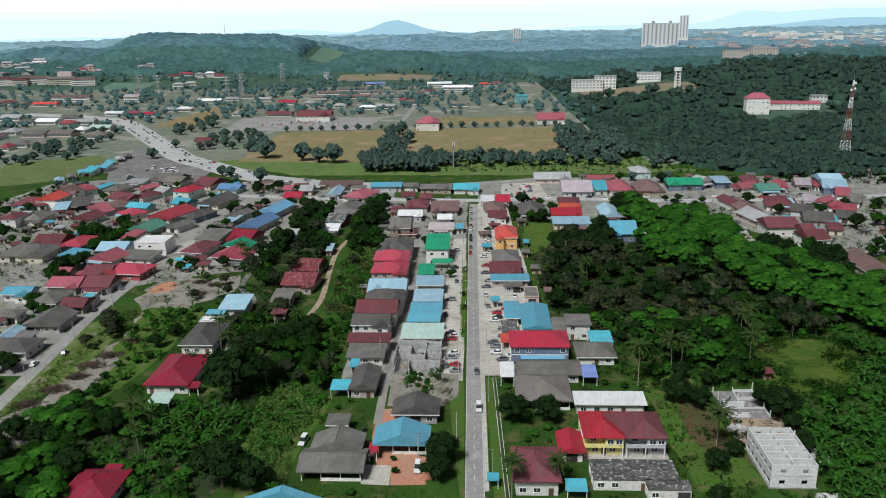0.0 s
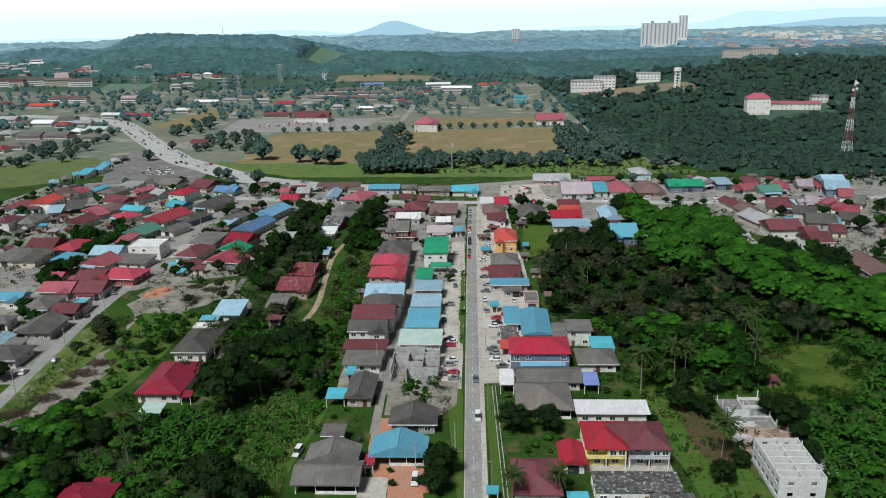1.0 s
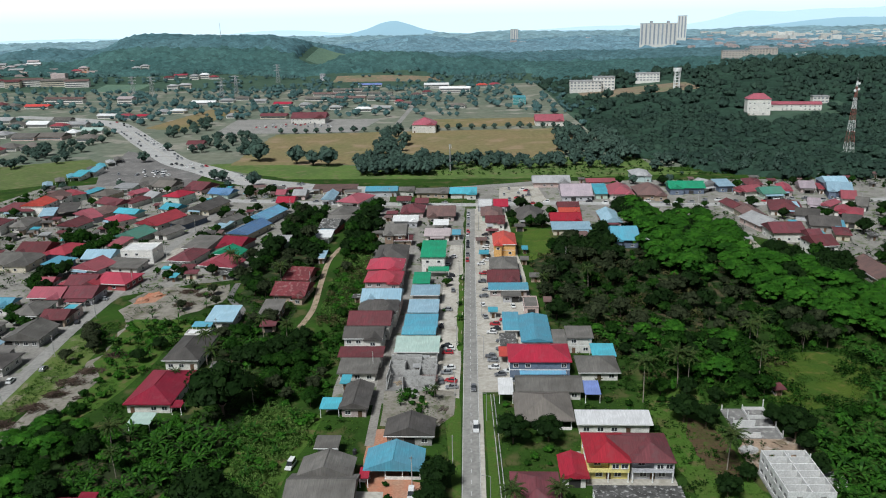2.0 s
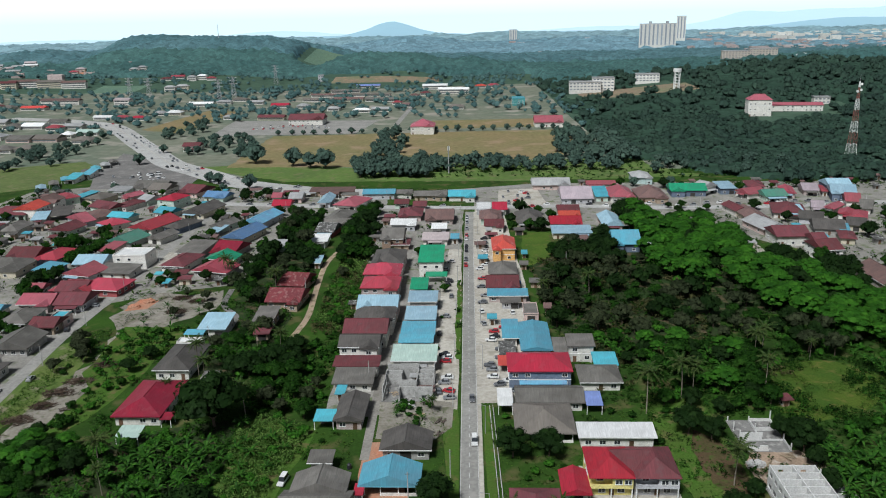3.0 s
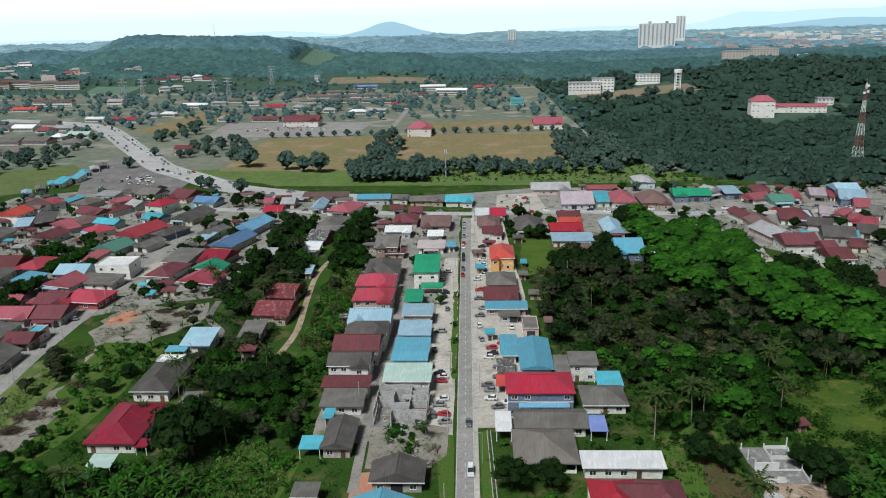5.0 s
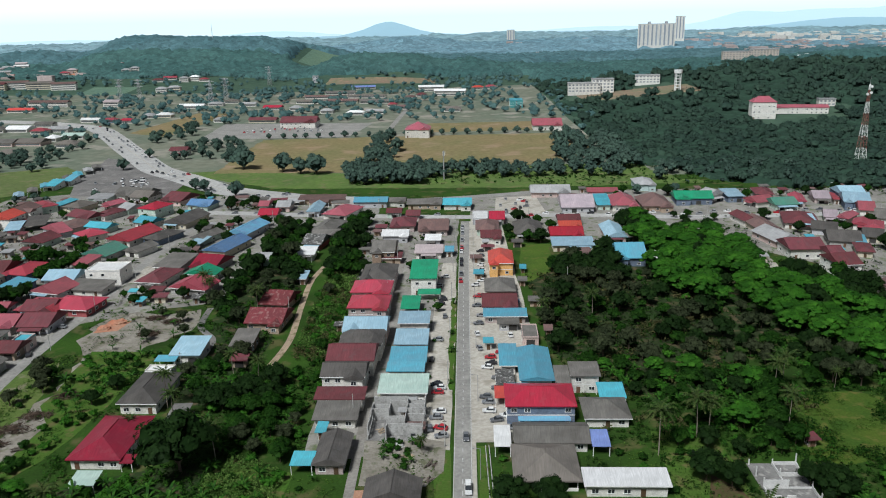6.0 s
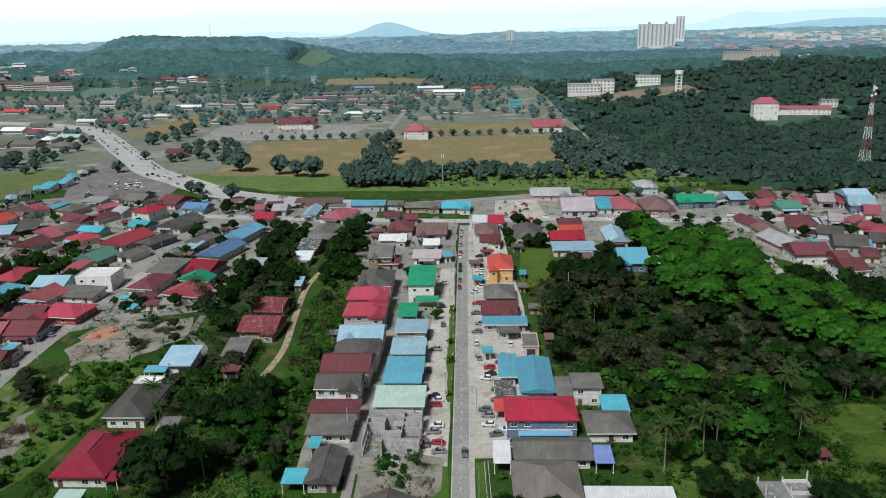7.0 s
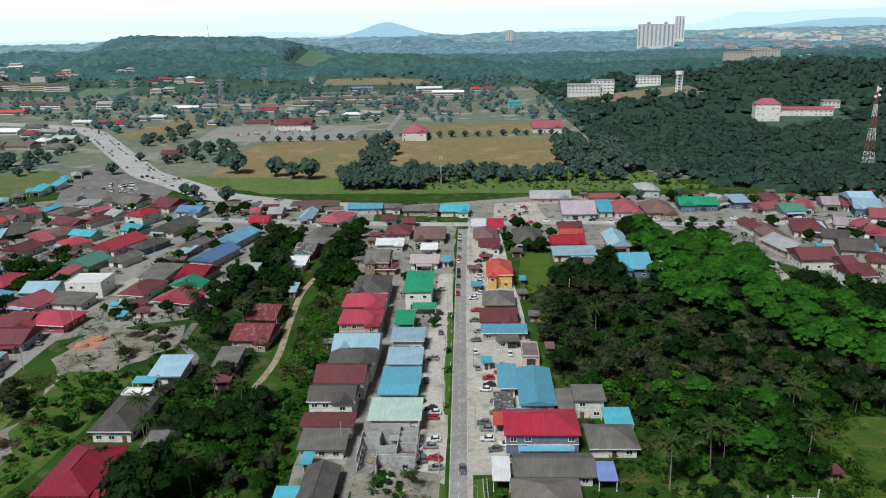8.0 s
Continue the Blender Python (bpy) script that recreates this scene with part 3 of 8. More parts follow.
def roof_bm(kind, w, d, rise):
    """Roof solid, eaves at z 0, ridge at z rise, 0.18 thick."""
    bm = bmesh.new()
    x, y, t = w / 2, d / 2, 0.18

    def ring(z):
        return [bm.verts.new(p) for p in ((-x, -y, z), (x, -y, z), (x, y, z), (-x, y, z))]

    a, b = ring(0), ring(-t)
    bm.faces.new(b[::-1])
    for k in range(4):
        bm.faces.new((b[k], b[(k + 1) % 4], a[(k + 1) % 4], a[k]))
    if kind == "hip":
        r = min(x, y) * 0.92
        if w >= d:
            e, f = bm.verts.new((-x + r, 0, rise)), bm.verts.new((x - r, 0, rise))
            for q in ((a[0], a[1], f, e), (a[1], a[2], f), (a[2], a[3], e, f), (a[3], a[0], e)):
                bm.faces.new(q)
        else:
            e, f = bm.verts.new((0, -y + r, rise)), bm.verts.new((0, y - r, rise))
            for q in ((a[0], a[1], e), (a[1], a[2], f, e), (a[2], a[3], f), (a[3], a[0], e, f)):
                bm.faces.new(q)
        ridge = (e.co.copy(), f.co.copy())
    elif kind == "gabx":
        e, f = bm.verts.new((-x, 0, rise)), bm.verts.new((x, 0, rise))
        for q in ((a[0], a[1], f, e), (a[2], a[3], e, f), (a[1], a[2], f), (a[3], a[0], e)):
            bm.faces.new(q)
        ridge = (e.co.copy(), f.co.copy())
    elif kind == "gaby":
        e, f = bm.verts.new((0, -y, rise)), bm.verts.new((0, y, rise))
        for q in ((a[3], a[0], e, f), (a[1], a[2], f, e), (a[0], a[1], e), (a[2], a[3], f)):
            bm.faces.new(q)
        ridge = (e.co.copy(), f.co.copy())
    else:
        for k in (2, 3):
            a[k].co.z += rise
            b[k].co.z += rise
        bm.faces.new(a)
        ridge = None
    return bm, ridge


FAR_WINDOW = unit_mesh("window", [(-0.8, -0.10, 0, -0.7, 0, 1.2), (0.7, -0.10, 0, 0.8, 0, 1.2), (-0.7, -0.10, 1.1, 0.7, 0, 1.2), (-0.85, -0.16, -0.06, 0.85, 0, 0.05), (-0.7, -0.04, 0.05, 0.7, -0.01, 1.1)], white_paint)
FAR_WINDOW.materials.append(dark_glass)
for f in FAR_WINDOW.polygons[-6:]:
    f.material_index = 1
HOUSES = random.Random(5)


def window(ob, far, m):
    """A framed window on a wall; the far ones carry frame and pane in one."""
    if far:
        return link("window", FAR_WINDOW, ob, None, m)
    wf = link("window", FRAME, ob, None, m)
    wf.scale = (1.12, 1.0, 1.12)
    link("pane", PANE, wf)
    return wf


def house(x, y, w, d, turn, h, rise, kind, roof, wall, name="house", front=""):
    """A house under its roof: centre, plan, turn, eaves height, rise of the roof, roof form, roof and wall colours. Its front faces -y."""
    c, s = abs(math.cos(radians(turn))), abs(math.sin(radians(turn)))
    ex, ey = (w * c + d * s) / 2, (w * s + d * c) / 2
    BUSY.append((x - ex, y - ey, x + ex, y + ey))
    z = height(x, y) if y > 560 else 0.0
    form = {"hip": "hipped", "gabx": "pitched", "gaby": "gabled", "shed": "lean-to", "flat": "flat"}[kind]
    colour = ROOF[roof][2]
    m = pose(x, y, z, 0, 0, turn)
    if wall == "canopy":
        me_label = f"open shelter with a {colour} sheet roof on posts"
        ob = thing("shelter", m, me_label, "shelter", "sheet-roofed shelters")
        bm, _ = roof_bm(kind, w, d, rise)
        part("roof", bm, roof_mat(roof), ob, m=pose(0, 0, h + 0.18))
        for sx in (-1, 1):
            for sy in (-1, 1):
                p = link("post", POST, ob, None, pose(sx * (w / 2 - 0.3), sy * (d / 2 - 0.3), 0))
                p.scale = (0.8, 0.8, h + (rise if sy > 0 and kind == "shed" else 0))
        return ob
    if wall == "white" and 300 < y < 560:
        wall = HOUSES.choice(("white", "white", "cream", "grey", "pinkwash", "mint", "pinkgrey", "concrete"))
    floors = 3 if h > 8.5 else 2 if h > 5.6 else 1
    word = {1: "single-storey", 2: "two-storey", 3: "three-storey"}[floors]
    ob = thing(name, m, f"{word} {WALL_WORD.get(wall, wall)} {name} with a {colour} {form} roof", name, "village " + name + "s")
    over = 0.15 if kind == "flat" else 0.9 if floors == 1 else 0.6
    wx, wy = max(w / 2 - over, 0.8), max(d / 2 - over, 0.8)
    bm = bmesh.new()
    fy = -wy
    if front == "open":
        # An open carport front: posts, a low wall and the house wall set back.
        fy = -wy + min(4.5, d * 0.4)
        for k in range(4):
            p = link("post", POST, ob, None, pose(-wx + 0.2 + (2 * wx - 0.4) * k / 3, -wy + 0.2, 0))
            p.scale = (1.1, 1.1, h)
        low = bmesh.new()
        box(low, -wx * 0.3, -wy, 0, wx, -wy + 0.15, 0.9)
        part("low_wall", low, wall_mat("plainwhite"), ob)
    v = box(bm, -wx, fy, 0, wx, wy, h - 0.02)
    if kind == "shed":
        for k in v[6:8]:
            k.co.z += rise * 0.95
        for k in v[4:6]:
            k.co.z += 0.02
    if kind == "flat" and roof != "dirty":
        for x0, y0, x1, y1 in ((-wx, -wy, wx, -wy + 0.2), (-wx, wy - 0.2, wx, wy), (-wx, -wy + 0.2, -wx + 0.2, wy - 0.2), (wx - 0.2, -wy + 0.2, wx, wy - 0.2)):
            box(bm, x0, y0, h + 0.2, x1, y1, h + 0.65)
    part("wall", bm, wall_mat(wall), ob)
    bm, ridge = roof_bm(kind, w, d, rise)
    rf = part("roof", bm, roof_mat(roof), ob, m=pose(0, 0, h + 0.18))
    if ridge and roof not in ("dirty",):
        bm = bmesh.new()
        a, b = ridge
        rod(bm, a + Vector((0, 0, 0.03)), b + Vector((0, 0, 0.03)), 0.14, n=5)
        part("ridge_cap", bm, roof_mat(roof), rf)
    if kind != "flat" and name == "house" and y < 420:
        bm = bmesh.new()
        box(bm, -w / 2, -d / 2 - 0.04, h - 0.16, w / 2, -d / 2, h + 0.14)
        part("fascia", bm, white_paint if HOUSES.random() < 0.45 else roof_mat(roof), ob)
    if floors > 1:
        bm = bmesh.new()
        for k in range(1, floors):
            zz = h * k / floors
            box(bm, -wx - 0.08, -wy - 0.08, zz - 0.12, wx + 0.08, -wy, zz + 0.1)
            box(bm, wx, -wy, zz - 0.12, wx + 0.08, wy, zz + 0.1)
            box(bm, -wx - 0.08, -wy, zz - 0.12, -wx, wy, zz + 0.1)
        part("floor_band", bm, white_paint, ob)
    if front != "open" and kind in ("hip", "gabx") and w > 11 and y > 240 and HOUSES.random() < 0.55:
        # A cross gable that stands before the main roof.
        gw, gd = w * HOUSES.uniform(0.32, 0.46), HOUSES.uniform(1.6, 3.0)
        gx, gh = HOUSES.choice((-1, 1)) * (w / 2 - gw / 2 - 0.3), h - 0.05
        bm, _ = roof_bm("gaby", gw, d / 2 + gd, min(rise * 0.7, gw * 0.26))
        part("wing_roof", bm, roof_mat(roof), ob, m=pose(gx, -(d / 2 + gd) / 2, gh + 0.17))
        bm = bmesh.new()
        box(bm, gx - gw / 2 + 0.5, -d / 2 - gd + 0.6, 0, gx + gw / 2 - 0.5, -wy - 0.01, gh - 0.03)
        part("wing_wall", bm, wall_mat(wall), ob)
        window(ob, y > 360, pose(gx, -d / 2 - gd + 0.6, 0.9 + (h / floors if floors > 1 else 0)))
    elif front != "open" and kind != "flat" and w > 7 and name == "house" and HOUSES.random() < 0.5 and wall not in ("tan", "concrete"):
        # A low verandah roof on posts before the front wall.
        pw, pd, ph = w * HOUSES.uniform(0.4, 0.8), HOUSES.uniform(2.2, 3.4), min(h - 0.6, 2.7)
        px = HOUSES.uniform(-1, 1) * (wx - pw / 2) * 0.9
        bm, _ = roof_bm("shed", pw, pd, 0.4)
        pr = part("verandah_roof", bm, roof_mat(HOUSES.choice((roof, "grey", "lgrey", "maroon", "dirty", "lblue"))), ob, m=pose(px, -wy - pd / 2 - 0.01, ph))
        for sx in (-1, 1):
            p = link("post", POST, ob, None, pose(px + sx * (pw / 2 - 0.2), -wy - pd + 0.25, 0))
            p.scale = (0.7, 0.7, ph - 0.16)
    shop = floors == 1 and HOUSES.random() < 0.4
    for k in range(floors):
        base = h * k / floors + (0.95 if h / floors > 2.8 else 0.7)
        n = max(1, int(2 * wx / (3.3 if y < 360 else 4.6)))
        doorway = HOUSES.randrange(n) if k == 0 else -1
        for j in range(n):
            px = -wx + 2 * wx * (j + 0.5) / n
            if j == doorway:
                link("shutter" if shop and 2 * wx / n > 3.2 else "door", SHUTTER if shop and 2 * wx / n > 3.2 else DOOR, ob, None, pose(px, fy, 0.02))
                continue
            if HOUSES.random() < (0.16 if y < 420 else 0.4):
                continue
            window(ob, y > 360, pose(px, fy, base))
        if name == "shed":
            continue
        n = max(1, int(2 * wy / (4.2 if y < 360 else 7.5)))
        for side in (-1, 1) if y < 420 else (1,) if x < 5 else (-1,):
            for j in range(n):
                if HOUSES.random() < (0.3 if y < 360 else 0.45):
                    continue
                py = -wy + 2 * wy * (j + 0.5) / n
                window(ob, y > 360, pose(side * wx, py, base, 0, 0, 90 * side))
    return ob


house(20.6, 176.4, 12.3, 16.3, -2, 4.4, 2.3, "hip", "maroon", "white")
house(45.6, 175.4, 21.6, 9.4, -2, 3, 0.0, "flat", "dirty", "white")
house(52.7, 168.6, 10.8, 4.4, -2, 3, 0.0, "flat", "dirty", "white")
house(31.4, 188.5, 7.4, 10.7, -2, 3.3, 1.4, "gaby", "red", "white")
house(46.5, 212.2, 21.5, 7.0, -2, 3.5, 0.8, "shed", "silver", "plainwhite")
house(27.4, 220.3, 17.2, 17.5, -2, 3.3, 3.3, "hip", "taupe", "tan", front="open")
house(30.8, 235.3, 20.9, 11.2, -2, 3.1, 2.1, "gabx", "grey", "white")
house(43.7, 231.5, 5.0, 7.5, -2, 3, 0.9, "shed", "periwinkle", "canopy")
house(17.2, 233.9, 4.7, 11.3, -2, 3.2, 0.0, "flat", "white", "canopy")
house(29.5, 252.2, 20.8, 14.5, -2, 6, 2.7, "hip", "red", "slate")
house(24.0, 262.3, 6.5, 4.0, -2, 3.4, 0.4, "shed", "blue", "canopy")
house(30.0, 243.4, 15.0, 2.0, -2, 2.7, 0.4, "shed", "skyblue", "canopy")
house(18.3, 260.1, 3.4, 8.1, -2, 3, 0.0, "flat", "orange", "canopy")
house(48.5, 248.8, 13.8, 13.1, -2, 3.1, 2.5, "hip", "grey", "white")
house(45.5, 268.1, 9.6, 8.5, -2, 6, 1.0, "shed", "grey", "plainwhite")
house(38.4, 267.3, 4.8, 10.5, -2, 4.4, 1.3, "shed", "grey", "plainwhite")
house(52.4, 259.1, 8.2, 8.7, -2, 3, 1.0, "shed", "teal", "canopy")
house(30.8, 277.2, 11.2, 25.0, -2, 4.4, 1.1, "gaby", "blue", "white")
house(22.6, 284.9, 6.3, 14.3, -2, 3.3, 1.7, "shed", "blue", "white")
house(20.5, 270.3, 6.0, 11.9, -2, 3, 0.0, "flat", "dirty", "white")
house(32.3, 307.1, 6.0, 12.3, -2, 3, 0.0, "flat", "grey", "white")
house(25.2, 317.0, 8.5, 5.2, -2, 3, 0.5, "shed", "grey", "grey", "shed")
house(24.6, 325.3, 17.2, 7.1, -2, 3.1, 0.8, "shed", "blue", "white")
house(23.3, 339.2, 14.5, 15.2, -2, 3.3, 2.9, "gabx", "maroon", "white")
house(24.6, 356.7, 13.3, 16.9, -2, 3.8, 2.5, "hip", "grey", "tan")
house(27.1, 389.3, 11.8, 20.1, -2, 6, 3.1, "hip", "orange", "amber")
house(25.2, 437.6, 11.3, 12.7, -2, 3.3, 2.4, "gabx", "maroon", "white")
house(24.2, 457.0, 13.1, 20.8, -2, 3.3, 2.5, "hip", "brown", "white")
house(30.7, 476.1, 9.1, 15.3, -2, 3.3, 2.9, "gabx", "red", "white")
house(21.3, 479.3, 9.1, 18.7, -2, 3.1, 0.0, "flat", "white", "white")
house(45.9, 449.6, 15.9, 26.0, -2, 3.3, 4.1, "hip", "dgrey", "white")
house(65.2, 440.3, 18.0, 14.9, -2, 3.3, 2.8, "gabx", "red", "white")
house(69.7, 455.9, 12.7, 8.9, -2, 3.3, 1.7, "gabx", "orange", "white")
house(70.9, 468.7, 13.4, 11.5, -2, 3.3, 2.2, "gabx", "maroon", "white")
house(65.6, 420.0, 21.6, 11.8, -2, 3.3, 1.4, "shed", "lblue", "white")
house(66.7, 404.5, 11.1, 8.7, -2, 3, 1.0, "shed", "brown", "tan")
house(90.3, 440.5, 11.5, 26.0, -2, 3.3, 2.6, "gaby", "lblue", "white")
house(89.4, 399.7, 14.2, 22.5, -2, 4.4, 4.3, "gabx", "blue", "slate")
house(101.7, 397.4, 6.7, 11.4, -2, 3, 1.4, "hip", "white", "white")
house(81.1, 505.8, 20.3, 26.0, -2, 3.3, 5.2, "gabx", "lilac", "white")
house(103.3, 538.0, 20.2, 9.6, -2, 3.3, 1.8, "gabx", "pink", "white")
house(97.5, 507.7, 9.1, 20.5, -2, 3.3, 2.5, "shed", "teal", "white")
house(109.5, 506.6, 16.3, 26.0, -2, 3.8, 4.2, "hip", "pink", "white")
house(69.8, 542.9, 26.3, 18.0, -2, 3.3, 3.4, "gabx", "lgrey", "white")
house(135.0, 557.5, 13.9, 20.4, -2, 4.4, 2.6, "hip", "lgrey", "pale")
house(128.5, 505.0, 18.6, 26.0, -2, 3.3, 4.8, "hip", "brown", "tan")
house(188.7, 330.6, 42.0, 14.0, -89, 3.3, 3.7, "gabx", "brown", "white")
house(-14.7, 192.8, 15.7, 10.3, -2, 3.3, 3.0, "gaby", "blue", "white", front="open")
house(-11.5, 209.1, 14.3, 9.9, -2, 3.3, 2.7, "gaby", "dgrey", "concrete")
house(-32.2, 181.0, 17.6, 11.5, -2, 3.1, 2.0, "gabx", "grey", "white", front="open")
house(-22.2, 187.2, 2.6, 4.6, -2, 2.8, 0.3, "shed", "red", "canopy")
house(-32.0, 189.0, 14.3, 8.8, -2, 3.8, 2.7, "gaby", "grey", "concrete")
house(-33.8, 201.3, 6.8, 5.6, -2, 3.3, 0.7, "shed", "grey", "concrete")
house(-41.9, 162.9, 19.6, 3.0, -2, 3.1, 3.7, "gaby", "blue", "white")
house(-28.9, 228.5, 9.1, 16.0, -2, 3.3, 1.7, "gaby", "dgrey", "pinkgrey")
house(-36.3, 223.9, 6.1, 6.0, -2, 3, 0.7, "shed", "teal", "canopy")
house(-30.7, 249.0, 13.5, 9.7, -2, 3.1, 1.2, "shed", "grey", "white")
house(-30.7, 257.8, 15.7, 6.9, -2, 4.4, 0.8, "shed", "maroon", "white")
house(-31.0, 271.9, 14.6, 11.7, -2, 6, 2.2, "gabx", "dgrey", "white")
house(-30.1, 285.4, 16.4, 14.6, -2, 6, 2.8, "gabx", "maroon", "white")
house(-28.1, 298.6, 15.6, 12.6, -2, 6, 2.4, "hip", "dgrey", "white")
house(-27.9, 310.4, 16.4, 14.3, -2, 6, 2.7, "gabx", "lblue", "white")
house(-29.0, 333.5, 16.5, 14.6, -2, 6, 2.8, "hip", "coral", "white")
house(-29.3, 349.1, 16.8, 14.7, -2, 6.8, 3.0, "hip", "coral", "white")
house(-28.1, 370.5, 15.4, 22.2, -2, 6, 2.9, "hip", "dgrey", "pinkgrey")
house(-28.8, 410.2, 11.9, 20.2, -2, 6, 3.2, "gabx", "grey", "brownwall")
house(-27.0, 403.1, 14.3, 7.9, -2, 3.1, 0.9, "shed", "maroon", "tan")
house(-25.6, 443.2, 14.9, 11.3, -2, 3.3, 2.1, "gabx", "white", "white")
house(-22.6, 466.7, 14.5, 18.8, -2, 3.3, 2.8, "hip", "maroon", "white")
house(-29.6, 492.9, 9.6, 9.8, -2, 3.3, 1.9, "gabx", "maroon", "white")
house(-18.0, 486.3, 8.7, 10.8, -2, 3.3, 2.1, "gabx", "maroon", "white")
house(-5.3, 457.8, 16.9, 20.1, -2, 3.3, 3.8, "gabx", "brown", "white")
house(-11.6, 263.0, 15.6, 11.0, -2, 4.4, 1.3, "shed", "pale", "white")
house(-11.6, 275.7, 12.6, 5.7, -2, 4.4, 0.7, "shed", "blue", "white")
house(-11.1, 284.9, 12.7, 9.9, -2, 4.4, 1.2, "shed", "blue", "white")
house(-10.7, 299.8, 12.2, 11.0, -2, 4.4, 1.3, "shed", "lblue", "white")
house(-10.5, 318.2, 12.1, 9.9, -2, 4.4, 1.2, "shed", "lblue", "white")
house(-7.9, 364.4, 11.8, 18.7, -2, 7.8, 2.6, "shed", "green", "plainwhite")
house(-12.8, 337.6, 7.7, 11.7, -2, 3.1, 1.4, "shed", "green", "canopy")
house(-5.6, 350.8, 9.8, 5.1, -2, 3.1, 0.6, "shed", "green", "canopy")
house(-7.1, 411.7, 14.2, 10.6, -2, 3.3, 1.3, "shed", "pinkgrey", "white")
house(3.2, 413.4, 4.7, 9.0, -2, 3.1, 1.4, "gabx", "blue", "white")
house(-5.4, 433.5, 8.8, 8.8, -2, 3, 1.1, "shed", "white", "white")
house(-92.4, 236.6, 15.2, 23.8, -2, 3.3, 2.9, "hip", "deepred", "white")
house(-92.4, 265.5, 12.9, 21.6, -2, 3.8, 2.5, "hip", "dgrey", "white")
house(-94.0, 279.2, 9.1, 4.6, -2, 3.8, 0.0, "flat", "white", "white")
house(-89.3, 296.3, 11.3, 13.5, -2, 3.8, 1.6, "shed", "lblue", "white")
house(-95.4, 288.7, 7.5, 4.2, -2, 3, 0.5, "shed", "blue", "canopy")
house(-71.6, 303.1, 8.6, 12.7, -2, 3.8, 1.5, "shed", "grey", "brownwall")
house(-69.9, 288.6, 6.3, 4.7, -2, 3, 0.6, "shed", "maroon", "tan")
house(-89.0, 404.6, 8.7, 9.9, -2, 3.1, 1.2, "shed", "lgrey", "white")
house(-68.1, 412.7, 9.4, 10.6, -2, 3.3, 1.3, "shed", "white", "white")
house(-63.4, 447.2, 15.5, 10.8, -2, 3.3, 2.1, "gabx", "grey", "white")
house(-63.3, 375.9, 4.3, 9.2, -2, 3, 1.1, "shed", "lblue", "white")
house(-78.9, 506.0, 8.8, 21.1, -2, 3.3, 2.4, "gaby", "lblue", "white")
house(-113.2, 518.3, 7.0, 12.0, -2, 3.3, 2.0, "gabx", "pink", "white")
house(-105.2, 495.5, 12.0, 12.9, -2, 3.3, 2.5, "gabx", "red", "white")
house(-100.0, 515.6, 9.4, 13.6, -2, 3.3, 2.6, "gabx", "lgrey", "white")
house(-215.0, 396.2, 15.9, 18.1, -2, 3.3, 3.4, "gabx", "maroon", "white")
house(-217.6, 377.6, 26.2, 19.1, -2, 3.3, 3.6, "hip", "grey", "white")
house(-273.2, 487.4, 25.4, 18.6, -2, 3.3, 3.5, "hip", "maroon", "white")
house(-260.5, 440.6, 10.1, 15.1, -2, 6, 1.9, "hip", "maroon", "white")
house(-250.2, 449.5, 11.7, 20.0, -2, 3.3, 2.9, "hip", "grey", "white")
house(-165.8, 343.2, 13.7, 13.9, -2, 3.3, 2.6, "gabx", "maroon", "white")
house(-173.4, 327.4, 15.1, 13.7, -2, 3.3, 2.6, "gabx", "pink", "white")
house(-158.3, 327.2, 13.0, 15.6, -2, 3.3, 3.0, "gabx", "maroon", "white")
house(-171.5, 308.2, 12.5, 17.0, -2, 3.3, 2.4, "hip", "grey", "white")
house(-159.3, 283.3, 15.0, 15.4, -2, 3.3, 2.9, "gaby", "grey", "concrete")
house(-154.7, 306.3, 5.7, 7.5, -2, 4.2, 0.0, "flat", "teal", "white")
house(-157.4, 301.2, 11.1, 11.7, -2, 3.3, 2.2, "gabx", "maroon", "tan")
house(-182.6, 343.4, 7.2, 8.9, -2, 3.3, 1.7, "gabx", "pink", "white")
house(-189.4, 316.5, 13.2, 10.1, -2, 3.3, 1.9, "gabx", "blue", "white")
house(-167.6, 269.3, 6.5, 10.8, -2, 3.3, 1.2, "gaby", "lblue", "white")
house(-161.0, 258.0, 18.4, 13.3, -2, 3.3, 2.5, "hip", "dgrey", "white")
house(-160.6, 266.5, 7.2, 6.8, -2, 3.1, 0.8, "shed", "grey", "concrete")
house(-179.8, 290.0, 11.6, 8.7, -2, 3.3, 1.7, "hip", "grey", "white")
house(-91.2, 170.5, 13.5, 14.4, -2, 3.1, 2.6, "hip", "deepred", "white")
house(-89.7, 178.0, 4.5, 3.2, -2, 3, 0.4, "shed", "deepred", "white")
house(-26.9, 816.6, 25.2, 26.0, -2, 8, 6.3, "hip", "pink", "white")
house(105.9, 850.1, 30.9, 26.0, -2, 5, 5.7, "gabx", "pink", "white")
house(-161.9, 906.0, 40.6, 26.0, -2, 6, 5.3, "gabx", "maroon", "white")
house(-238.0, 730.7, 16.7, 13.3, -2, 5, 2.5, "gabx", "maroon", "white")
house(-285.6, 595.8, 9.7, 16.3, -2, 3.3, 2.0, "shed", "teal", "white")
house(-281.1, 612.6, 7.9, 16.3, -2, 3.3, 2.0, "shed", "blue", "white")
house(-46.1, 520.6, 21.9, 11.2, -2, 3.8, 2.1, "gabx", "blue", "white")
house(-30.7, 521.7, 13.6, 9.2, -2, 3.3, 1.7, "gabx", "grey", "white")
house(-12.1, 514.5, 22.1, 11.6, -2, 3.3, 2.2, "gabx", "grey", "tan")
house(8.4, 512.6, 18.1, 14.2, -2, 3.3, 2.7, "gabx", "teal", "white")
